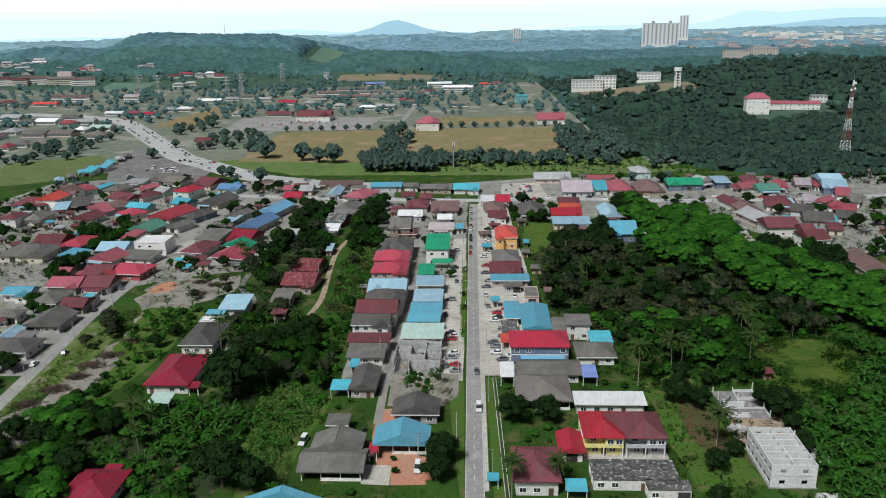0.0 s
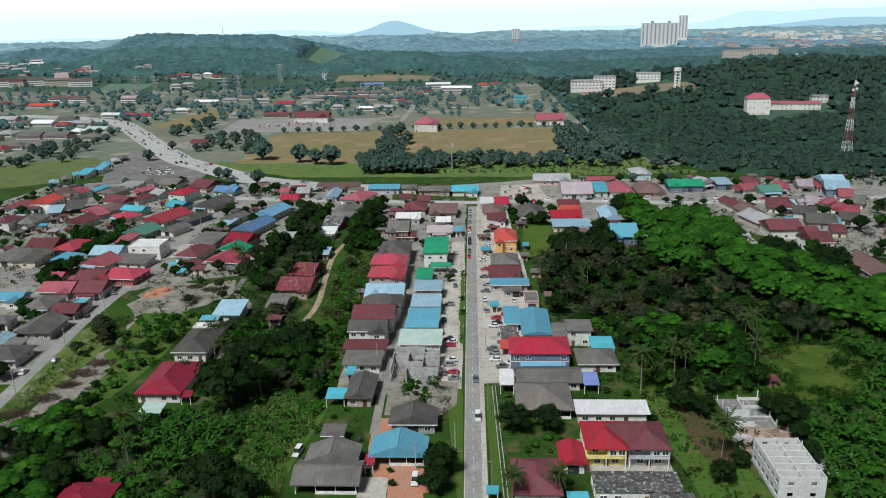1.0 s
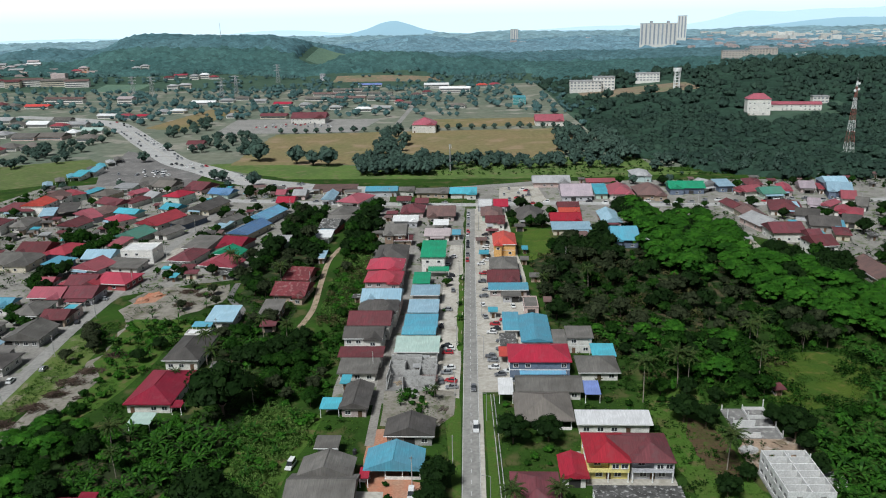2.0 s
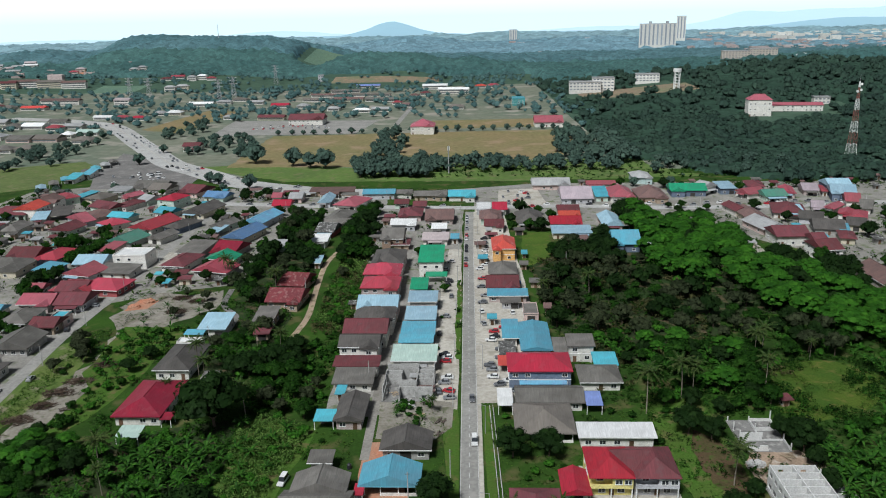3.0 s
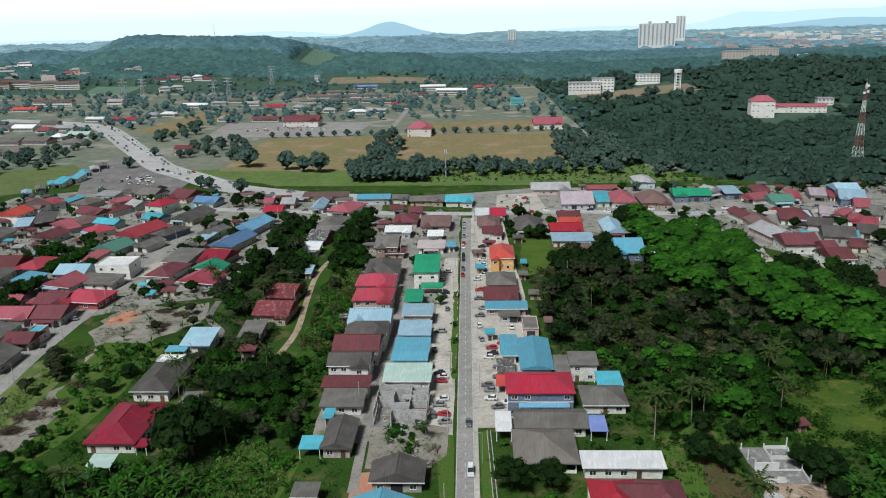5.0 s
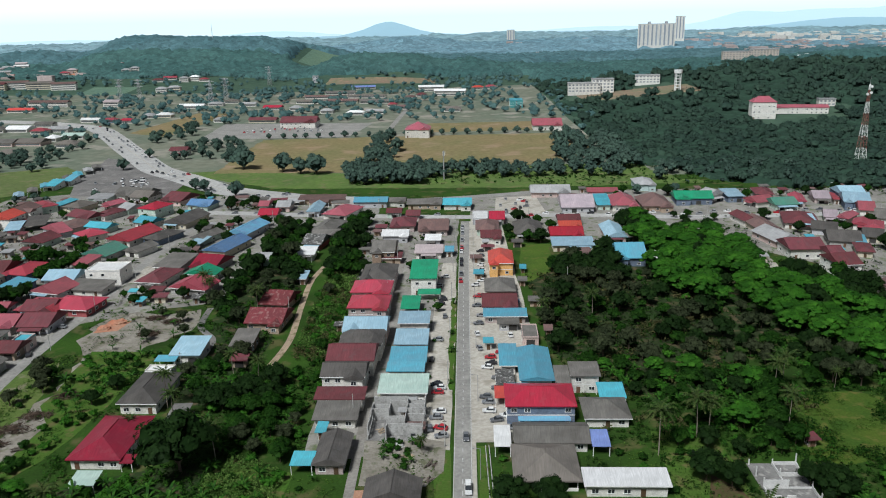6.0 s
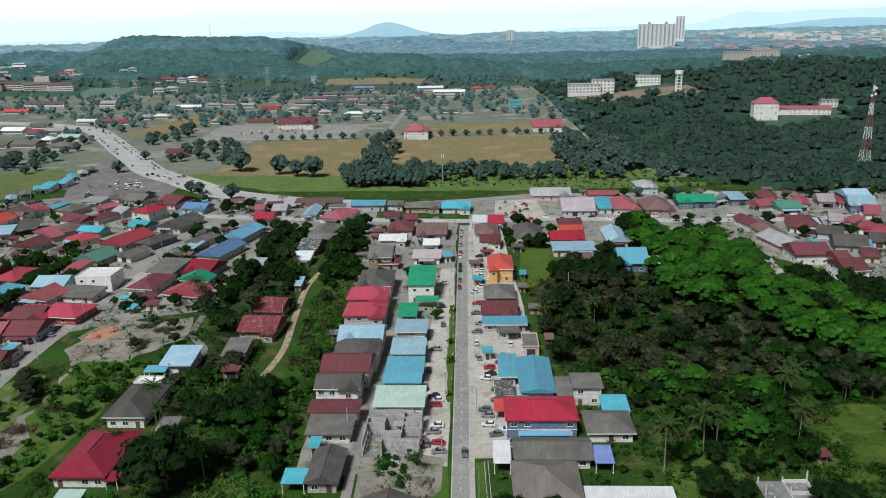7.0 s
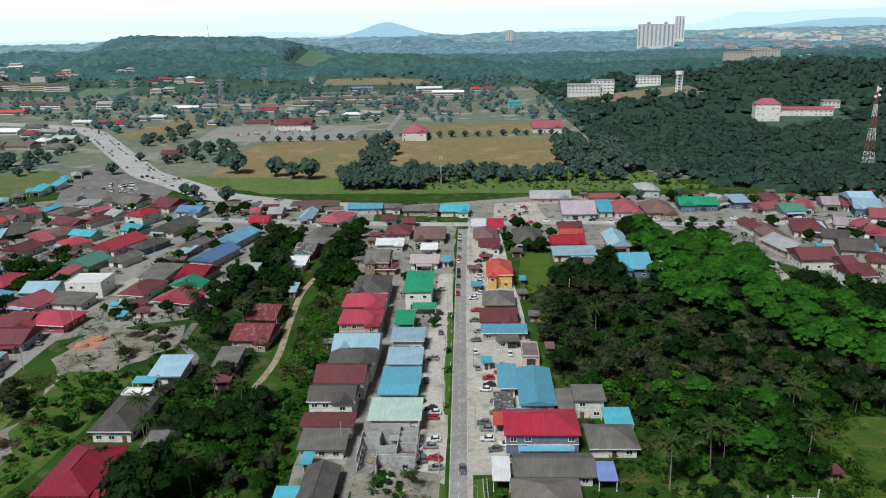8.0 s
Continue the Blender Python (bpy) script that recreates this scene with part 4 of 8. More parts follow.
house(-79.0, 532.1, 30.7, 10.2, -2, 3.3, 1.2, "shed", "brown", "tan")
house(90.5, 1041.6, 16.4, 26.0, -2, 9, 0.0, "flat", "teal", "teal")
house(30.1, 169.1, 5.3, 4.7, -2, 2.6, 0.6, "shed", "teal", "canopy")
house(-91.3, 216.9, 6.9, 5.7, -2, 2.6, 0.7, "shed", "pale", "canopy")
house(9.6, 173.4, 3.1, 3.0, -2, 2.4, 0.4, "shed", "teal", "canopy")
house(-83.7, 225.8, 3.5, 3.8, -2, 2.6, 0.5, "shed", "deepred", "canopy")
house(-170.8, 452.6, 17.3, 26.0, -22, 3.2, 3.3, "gaby", "coral", "white")
house(-196.8, 456.8, 15.1, 14.1, -41, 3.2, 2.4, "hip", "coral", "white")
house(-197.9, 473.1, 16.5, 10.8, -19, 3.2, 2.0, "gabx", "teal", "white")
house(-214.3, 478.6, 18.2, 16.6, -37, 3.2, 2.8, "hip", "brown", "white")
house(-220.9, 466.7, 22.8, 7.7, -37, 3.2, 3.6, "gaby", "pink", "white")
house(-219.4, 446.9, 15.0, 14.8, -15, 3.2, 2.8, "gaby", "maroon", "white")
house(-261.9, 488.7, 17.2, 15.5, 86, 6.0, 2.9, "gabx", "orange", "plainwhite")
house(-260.8, 506.0, 17.5, 16.0, 86, 6.0, 3.0, "gabx", "brown", "plainwhite")
house(-256.8, 524.9, 18.2, 11.2, -44, 4.5, 1.9, "hip", "rose", "white")
house(-247.5, 532.6, 9.1, 15.1, -29, 3.2, 1.5, "shed", "teal", "white")
house(-235.2, 527.4, 15.2, 17.6, -19, 3.2, 2.6, "hip", "taupe", "cream")
house(-214.2, 529.8, 9.9, 12.3, -30, 3.2, 1.9, "gaby", "pink", "white")
house(-198.1, 517.5, 11.9, 13.5, -35, 3.2, 2.6, "gabx", "lgrey", "white")
house(-178.8, 507.6, 14.4, 17.4, -21, 6.0, 2.5, "hip", "red", "mint")
house(-173.5, 482.2, 13.1, 13.3, -24, 3.2, 2.5, "gabx", "teal", "white")
house(-152.9, 486.3, 16.7, 26.0, -16, 3.2, 3.2, "gaby", "dgrey", "cream")
house(-153.9, 450.3, 12.8, 20.6, -25, 3.2, 2.2, "hip", "dgrey", "slate")
house(-174.0, 421.5, 16.5, 16.9, -18, 3.2, 3.1, "gaby", "sage", "white")
house(-156.9, 426.2, 10.5, 15.5, -23, 3.2, 2.0, "gaby", "grey", "white")
house(-175.3, 404.1, 8.6, 13.6, -16, 3.2, 1.4, "shed", "pink", "white")
house(-172.0, 365.2, 16.3, 14.0, -18, 3.2, 3.1, "gaby", "pink", "white")
house(-157.6, 368.1, 19.5, 11.8, -11, 2.8, 1.2, "shed", "grey", "white")
house(-153.3, 345.7, 20.0, 16.0, -10, 3.2, 2.7, "hip", "coral", "maroonwall")
house(-169.1, 346.1, 13.5, 15.6, -8, 2.8, 2.3, "hip", "rose", "maroonwall")
house(-199.3, 394.5, 14.0, 19.9, -12, 3.2, 2.4, "hip", "coral", "slate")
house(-192.4, 372.7, 12.7, 11.4, -21, 2.8, 1.1, "shed", "blue", "slate")
house(-130.5, 380.1, 13.4, 21.2, -12, 3.2, 2.3, "hip", "maroon", "white")
house(-111.4, 384.0, 15.8, 9.4, -10, 3.2, 3.0, "gaby", "green", "white")
house(-110.1, 366.4, 18.9, 13.3, -16, 3.2, 3.6, "gaby", "rose", "white")
house(-112.1, 400.8, 14.0, 17.3, -16, 3.2, 3.3, "gabx", "deepred", "white")
house(-112.3, 427.7, 14.0, 25.8, -18, 3.6, 2.7, "gaby", "denim", "white")
house(-129.3, 449.0, 10.4, 16.7, -25, 3.2, 2.0, "gaby", "grey", "white")
house(-154.5, 524.4, 16.9, 13.7, -14, 3.2, 2.6, "gabx", "denim", "white")
house(-174.8, 543.3, 16.1, 22.4, -21, 3.2, 3.6, "gabx", "maroon", "white")
house(-230.3, 548.8, 15.7, 12.1, -11, 3.2, 1.2, "shed", "lgrey", "white")
house(-210.9, 560.5, 25.6, 20.3, -12, 3.2, 3.6, "gabx", "grey", "white")
house(-240.8, 483.9, 12.1, 19.3, 17, 3.2, 1.9, "shed", "dgrey", "canopy")
house(-248.4, 473.3, 8.8, 16.4, 15, 3.2, 1.6, "shed", "lblue", "white")
house(-130.3, 401.2, 14.6, 18.7, -12, 2.8, 1.9, "shed", "grey", "concrete")
house(-130.0, 438.4, 7.4, 11.7, -18, 2.6, 1.2, "shed", "lblue", "canopy")
house(-205.8, 506.5, 11.6, 16.2, -24, 3.2, 2.0, "hip", "maroon", "white")
house(-202.0, 552.1, 15.6, 16.5, -16, 3.2, 3.1, "gabx", "taupe", "white")
house(-218.6, 499.6, 20.4, 14.6, -29, 3.2, 2.8, "gabx", "maroon", "white")
house(-109.2, 459.2, 13.7, 26.0, -16, 3.8, 2.6, "gaby", "skyblue", "white")
house(-61.1, 498.1, 16.5, 24.6, -21, 3.2, 2.8, "hip", "pink", "white")
house(-64.8, 462.5, 13.6, 26.0, -13, 3.2, 2.3, "hip", "grey", "white")
house(-66.8, 434.1, 11.1, 17.2, -11, 3.2, 3.3, "gabx", "dirty", "maroonwall")
house(-68.0, 347.5, 12.6, 17.3, -11, 3.2, 3.3, "gabx", "rust", "tan")
house(-68.1, 327.3, 15.3, 17.0, -6, 3.2, 3.2, "gabx", "rust", "tan")
house(172.5, 448.9, 13.0, 26.0, 1, 3.2, 2.5, "gaby", "brown", "white")
house(171.8, 426.5, 16.3, 22.5, 11, 3.2, 3.1, "gaby", "lgrey", "white")
house(169.2, 464.3, 10.3, 18.7, 7, 3.2, 2.0, "gaby", "maroon", "white")
house(173.9, 403.7, 17.5, 17.9, -1, 5.0, 3.4, "gabx", "maroon", "plainwhite")
house(182.9, 390.7, 7.2, 15.7, 1, 5.0, 3.0, "gabx", "maroon", "plainwhite")
house(179.6, 375.9, 11.4, 16.8, 5, 6.0, 3.2, "gabx", "maroon", "plainwhite")
house(197.5, 459.1, 18.5, 26.0, -17, 3.2, 3.1, "hip", "maroon", "white")
house(198.7, 453.4, 9.8, 18.3, -11, 3.2, 1.8, "shed", "lblue", "canopy")
house(225.6, 462.7, 7.7, 16.2, -46, 3.2, 1.5, "gaby", "pink", "white")
house(226.2, 448.1, 8.8, 13.2, -31, 3.2, 1.7, "gaby", "rose", "white")
house(217.5, 465.8, 7.4, 14.3, -21, 3.2, 2.7, "gabx", "lilac", "white")
house(202.9, 441.2, 13.0, 14.4, -25, 3.2, 2.7, "gabx", "dgrey", "white")
house(202.6, 421.1, 15.9, 18.3, -16, 3.2, 3.5, "gabx", "dgrey", "white")
house(220.3, 425.6, 10.0, 14.9, -25, 3.2, 2.8, "gabx", "dgrey", "white")
house(203.8, 402.5, 8.3, 15.2, -19, 3.2, 1.4, "hip", "maroon", "cream")
house(208.3, 414.5, 5.2, 12.5, -19, 3.2, 1.3, "shed", "blue", "canopy")
house(203.6, 497.4, 15.1, 15.4, 5, 3.2, 2.9, "gabx", "sage", "white")
house(203.5, 526.7, 11.7, 19.6, -11, 3.2, 2.0, "hip", "maroon", "white")
house(193.0, 504.4, 13.9, 14.4, -71, 3.2, 2.6, "gaby", "pink", "white")
house(217.1, 507.1, 8.8, 20.9, -15, 3.2, 1.7, "gaby", "rose", "white")
house(232.8, 511.8, 10.1, 16.6, -11, 3.2, 3.2, "gabx", "lilac", "white")
house(241.6, 509.7, 4.5, 19.9, -18, 3.2, 0.8, "hip", "rose", "white")
house(245.9, 504.0, 7.6, 19.1, -13, 3.2, 1.3, "hip", "maroon", "white")
house(245.2, 480.8, 9.0, 18.0, -19, 3.2, 3.4, "gabx", "pink", "white")
house(244.7, 462.6, 7.6, 18.3, -31, 3.2, 3.5, "gabx", "grey", "white")
house(230.1, 442.4, 9.5, 18.6, -28, 3.2, 1.6, "hip", "rose", "white")
house(246.6, 496.3, 15.0, 21.9, -18, 5.0, 3.6, "gabx", "lblue", "slate")
house(249.3, 509.6, 14.7, 21.8, -5, 6.0, 3.6, "gabx", "lblue", "slate")
house(155.0, 514.8, 23.6, 16.2, -5, 4.0, 3.1, "gabx", "green", "slate")
house(167.5, 517.4, 14.5, 9.6, 29, 5.0, 2.8, "gaby", "lgrey", "plainwhite")
house(181.0, 518.5, 11.0, 16.2, 1, 4.0, 1.6, "shed", "lblue", "slate")
house(-155.4, 383.5, 16.5, 13.0, -2, 6.6, 0.0, "flat", "white", "plainwhite")
house(-175.5, 383.0, 15.5, 16.0, -2, 3.3, 2.6, "gabx", "lblue", "white")

def far_block(x, y, w, d, turn, floors, roof, wall):
    """A building of the far town: walls, a dark window strip to each storey, a pitched roof with its ridge."""
    z, h = height(x, y), 3.4 * floors
    BUSY.append((x - w / 2 - 1, y - d / 2 - 8, x + w / 2 + 1, y + d / 2 + 1))
    word = {1: "low", 2: "two-storey", 3: "three-storey"}[floors]
    ob = thing("far_building", pose(x, y, z, 0, 0, turn), f"{word} {WALL_WORD.get(wall, wall)} building with a {ROOF[roof][2]} pitched roof", "building", "buildings of the far town")
    bm = bmesh.new()
    box(bm, -w / 2 + 0.6, -d / 2 + 0.6, -4, w / 2 - 0.6, d / 2 - 0.6, h)
    part("wall", bm, wall_mat(wall), ob)
    for k in range(floors):
        bm = bmesh.new()
        box(bm, -w / 2 + 1.6, -d / 2 + 0.52, 3.4 * k + 1.0, w / 2 - 1.6, -d / 2 + 0.7, 3.4 * k + 2.5)
        part("window_strip", bm, mat("far_window_strip", (0.12, 0.125, 0.13), 0.4, spread=0.4), ob)
    bm, _ = roof_bm("hip" if w < 24 else "gabx", w, d, min(3.2, d * 0.22))
    part("roof", bm, roof_mat(roof), ob, m=pose(0, 0, h + 0.18))
    return ob


house(-295.1, 563.8, 7.0, 15.0, 28, 2.8, 0.9, "gaby", "lblue", "canopy")
house(-293.1, 578.4, 7.0, 15.0, 28, 2.8, 0.9, "gaby", "grey", "canopy")
house(-291.6, 593.7, 7.0, 15.0, 28, 2.8, 0.9, "gaby", "blue", "canopy")
house(-289.7, 607.5, 7.0, 15.0, 28, 2.8, 0.9, "gaby", "lblue", "canopy")
house(-288.8, 621.9, 7.0, 15.0, 28, 2.8, 0.9, "gaby", "grey", "canopy")
house(-287.8, 637.0, 7.0, 15.0, 28, 2.8, 0.9, "gaby", "teal", "canopy")
house(-286.8, 652.8, 7.0, 15.0, 28, 2.8, 0.9, "gaby", "lgrey", "canopy")
house(-286.1, 666.6, 7.0, 15.0, 28, 2.8, 0.9, "gaby", "grey", "canopy")
house(-135.5, 540.9, 12.6, 6.0, 6, 2.8, 0.6, "shed", "brown", "canopy")
house(-120.2, 535.9, 10.9, 6.0, 6, 2.8, 0.6, "shed", "grey", "canopy")
house(-107.1, 531.1, 10.9, 6.0, 6, 2.8, 0.6, "shed", "maroon", "canopy")
house(-94.7, 528.3, 10.1, 6.0, 6, 2.8, 0.6, "shed", "lgrey", "canopy")
house(-80.0, 523.6, 12.6, 6.0, 6, 2.8, 0.6, "shed", "brown", "canopy")
house(-65.5, 520.7, 10.9, 6.0, 6, 2.8, 0.6, "shed", "grey", "canopy")
far_block(-579, 1179, 64, 12, -9, 2, "brown", "white")
far_block(-660, 1147, 20, 14, -9, 1, "maroon", "white")
far_block(-630, 1128, 18, 14, -9, 1, "taupe", "white")
far_block(-586, 1113, 38, 12, -8, 1, "orange", "white")
far_block(-667, 1118, 24, 12, -8, 1, "lgrey", "white")
far_block(-480, 1164, 25, 14, -9, 2, "pinkgrey", "white")
far_block(-351, 1120, 37, 12, -9, 1, "white", "white")
far_block(-372, 1017, 17, 12, -8, 1, "lgrey", "white")
far_block(-354, 1020, 21, 12, -8, 1, "white", "cream")
far_block(-431, 983, 25, 10, -8, 1, "white", "white")
far_block(-405, 979, 19, 10, -8, 1, "rose", "slate")
far_block(-382, 971, 19, 10, -8, 1, "red", "white")
far_block(-325, 1145, 23, 10, -9, 1, "lgrey", "white")
far_block(-310, 1175, 23, 10, -9, 1, "taupe", "white")
far_block(-275, 1130, 24, 10, -9, 1, "lgrey", "white")
far_block(-230, 1080, 26, 12, -9, 1, "red", "white")
far_block(-197, 1069, 17, 12, -9, 1, "lgrey", "white")
far_block(-213, 949, 34, 12, -8, 1, "maroon", "cream")
far_block(-268, 961, 13, 10, -8, 1, "lgrey", "white")
far_block(-190, 1147, 45, 10, -9, 1, "taupe", "white")
far_block(-145, 1147, 45, 10, -9, 1, "brown", "cream")
far_block(-98, 1132, 45, 10, -9, 1, "grey", "white")
far_block(-181, 1211, 62, 8, -10, 1, "brown", "white")
far_block(-118, 1209, 60, 8, -10, 1, "taupe", "white")
far_block(-51, 1173, 16, 12, -10, 1, "brown", "white")
far_block(-36, 1205, 16, 12, -10, 1, "maroon", "white")
far_block(-111, 1003, 23, 10, -8, 1, "white", "white")
far_block(-87, 1012, 24, 10, -8, 1, "lgrey", "white")
far_block(-150, 1028, 17, 10, -8, 1, "lgrey", "white")
far_block(-57, 1053, 19, 10, -9, 1, "brown", "white")
far_block(7, 1215, 48, 12, -10, 2, "white", "white")
far_block(9, 1018, 22, 12, -8, 1, "taupe", "white")
far_block(-71, 1083, 13, 10, -9, 1, "rose", "white")
far_block(-548, 958, 28, 18, -7, 1, "lgrey", "white")
far_block(-504, 912, 22, 18, -7, 1, "grey", "white")
far_block(-481, 914, 28, 18, -7, 1, "white", "white")
far_block(-448, 894, 18, 14, -7, 1, "rose", "white")
far_block(-441, 811, 27, 20, -6, 1, "grey", "pinkwash")
far_block(-414, 812, 29, 20, -6, 1, "taupe", "pinkwash")
far_block(-405, 836, 14, 14, -6, 1, "white", "white")
far_block(-478, 831, 20, 20, -6, 1, "lgrey", "white")
far_block(-421, 743, 21, 16, -6, 1, "grey", "white")
far_block(-401, 745, 20, 16, -6, 1, "taupe", "white")
far_block(-423, 723, 10, 14, -5, 1, "rose", "white")
far_block(-369, 794, 22, 16, -6, 1, "taupe", "white")
far_block(-389, 850, 25, 12, -7, 1, "pale", "white")
far_block(-471, 951, 24, 12, -7, 1, "grey", "white")
far_block(-431, 905, 24, 12, -7, 1, "lgrey", "white")
far_block(-533, 889, 23, 20, -7, 1, "lgrey", "white")
far_block(-478, 793, 23, 20, -6, 1, "brown", "white")
far_block(-1041, 1832, 24, 14, 9, 2, "lgrey", "white")
far_block(-1000, 1798, 21, 14, 9, 2, "pinkgrey", "white")
far_block(-987, 1818, 27, 14, 9, 2, "lgrey", "white")
far_block(-965, 1832, 33, 14, 8, 2, "white", "white")
far_block(-962, 1750, 32, 14, 9, 2, "lgrey", "cream")
far_block(-981, 1863, 27, 12, 8, 2, "pinkgrey", "white")
far_block(-807, 1704, 20, 14, 8, 2, "rose", "white")
far_block(-805, 1736, 21, 14, 7, 2, "pinkgrey", "cream")
far_block(-678, 1711, 20, 12, 7, 2, "lgrey", "white")
far_block(-666, 1727, 19, 12, 6, 2, "lgrey", "white")
far_block(-521, 1465, 22, 12, 6, 1, "maroon", "white")
far_block(-506, 1485, 25, 12, 6, 1, "rose", "white")
far_block(-473, 1461, 17, 12, 5, 2, "lgrey", "white")
far_block(-457, 1471, 18, 12, 5, 2, "white", "white")
far_block(-439, 1467, 18, 12, 5, 1, "rose", "white")
far_block(-749, 1398, 52, 14, 8, 3, "brown", "white")
far_block(-703, 1400, 47, 14, 8, 3, "taupe", "cream")
far_block(-662, 1398, 42, 14, 8, 3, "brown", "white")
far_block(-794, 1386, 23, 14, 9, 3, "maroon", "white")
far_block(-768, 1382, 26, 14, 9, 3, "maroon", "cream")
far_block(-479, 1359, 19, 12, 6, 2, "lgrey", "white")
far_block(-462, 1373, 22, 12, 6, 2, "lgrey", "cream")
far_block(-138, 1356, 41, 10, 2, 1, "periwinkle", "white")
far_block(-23, 1291, 41, 12, 0, 2, "white", "white")
far_block(51, 1295, 19, 12, -1, 1, "orange", "white")
far_block(72, 1297, 19, 12, -1, 1, "rose", "white")
far_block(-166, 1274, 47, 10, 2, 1, "grey", "white")


def semi_detached(x, y, turn, w, d, h):
    """Two joined two-storey houses: yellow under a crimson roof, grey under a maroon one, with carports and balconies."""
    BUSY.append((x - w / 2 - 1, y - d / 2 - 1, x + w / 2 + 1, y + d / 2 + 1))
    ob = thing("semi_detached_house", pose(x, y, 0, 0, 0, turn), "two-storey semi-detached houses, one yellow, one grey, under red hipped roofs", "house")
    for side, wall, roof in ((-1, "yellow", "red"), (1, "grey", "maroon")):
        c = side * w / 4
        wx, wy = w / 4 - (0.35 if side < 0 else 0.35), d / 2 - 0.7
        up = h / 2
        bm = bmesh.new()
        box(bm, c - wx, -wy + 1.6, 0, c + wx, wy, up - 0.1)
        part("lower_wall", bm, wall_mat(wall), ob)
        bm = bmesh.new()
        box(bm, c - wx, -wy, up - 0.1, c + wx, wy, up + 0.15)
        part("floor_slab", bm, wall_mat(wall), ob)
        bm = bmesh.new()
        bx = c + side * 0.0 - wx + 2 * wx * 0.52
        box(bm, bx, -wy, up + 0.15, c + wx, wy, h - 0.05)
        box(bm, c - wx, -wy + 1.8, up + 0.15, bx, wy, h - 0.05)
        part("upper_wall", bm, wall_mat(wall), ob)
        bm = bmesh.new()
        box(bm, c - wx, -wy, up + 0.15, bx, -wy + 0.12, up + 1.1)
        box(bm, c - wx, -wy + 0.12, up + 0.15, c - wx + 0.12, -wy + 1.8, up + 1.1)
        part("balcony_wall", bm, wall_mat(wall), ob)
        for k in range(3):
            p = link("post", POST, ob, None, pose(c - wx + 0.2 + (2 * wx - 0.4) * k / 2, -wy + 0.2, 0))
            p.scale = (1.3, 1.3, up - 0.1)
        for px, pz, py in ((bx + (c + wx - bx) * 0.3, up + 1.1, -wy), (bx + (c + wx - bx) * 0.75, up + 1.1, -wy), (c - wx * 0.5, up + 1.0, -wy + 1.8), (c - wx * 0.4, 0.9, -wy + 1.6), (c + wx * 0.5, 0.9, -wy + 1.6)):
            window(ob, False, pose(px, py, pz))
        link("door", DOOR, ob, None, pose(c + wx * 0.05, -wy + 1.6, 0.02))
        for py in (-wy + 5, 0, wy - 3):
            window(ob, False, pose(c + side * wx, py, up + 1.0, 0, 0, 90 * side))
        r = link("roof", bpy.data.meshes.new("roof"), ob, None, pose(c, 0, h + 0.18))
        bm, _ = roof_bm("hip", w / 2 - 0.02, d, 2.9)
        bm.to_mesh(r.data)
        bm.free()
        r.data.materials.append(roof_mat(roof))
        bm = bmesh.new()
        rod(bm, (0, -d / 2 + w / 4 * 0.92, 2.95), (0, d / 2 - w / 4 * 0.92, 2.95), 0.13, n=5)
        part("ridge_cap", bm, roof_mat(roof), r)
    bm = bmesh.new()
    box(bm, -w / 2 - 0.6, -d / 2 - 0.6, 0.06, w / 2 + 0.6, d / 2 + 0.6, 0.14)
    part("plinth", bm, concrete_yard, ob)
    bm = bmesh.new()
    box(bm, -w / 4, -4.5, h + 0.1, w / 4, 6.5, h + 3.0)
    for v in bm.verts:
        if v.co.z > h + 1:
            v.co.y = 1.0 + (0.05 if v.co.y > 0 else -0.05)
    part("link_roof", bm, roof_mat("maroon"), ob)
    return ob


semi_detached(45.9, 192.4, -2, 22.4, 14.6, 6.2)

# Small sheds and lean-tos in the yards.
YARD = random.Random(8)
for x0, y0, x1, y1, n in ((-285, 370, -155, 555, 46), (-142, 350, -100, 545, 16), (-40, 240, 0, 485, 14), (16, 240, 40, 480, 10), (150, 370, 300, 470, 22), (60, 500, 300, 550, 14)):
    made = 0
    for _ in range(400):
        x, y = YARD.uniform(x0, x1), YARD.uniform(y0, y1)
        w, d = YARD.uniform(3.0, 7.0), YARD.uniform(3.0, 6.0)
        if made >= n or busy(x, y, 0.4 + max(w, d) / 2):
            continue
        made += 1
        house(x, y, w, d, -2 + YARD.uniform(-3, 3), YARD.uniform(2.3, 3.0), 0.5, "shed", YARD.choice(("grey", "dirty", "maroon", "lgrey", "brown", "dgrey", "teal")), YARD.choice(("white", "tan", "concrete", "pinkgrey")), "shed")


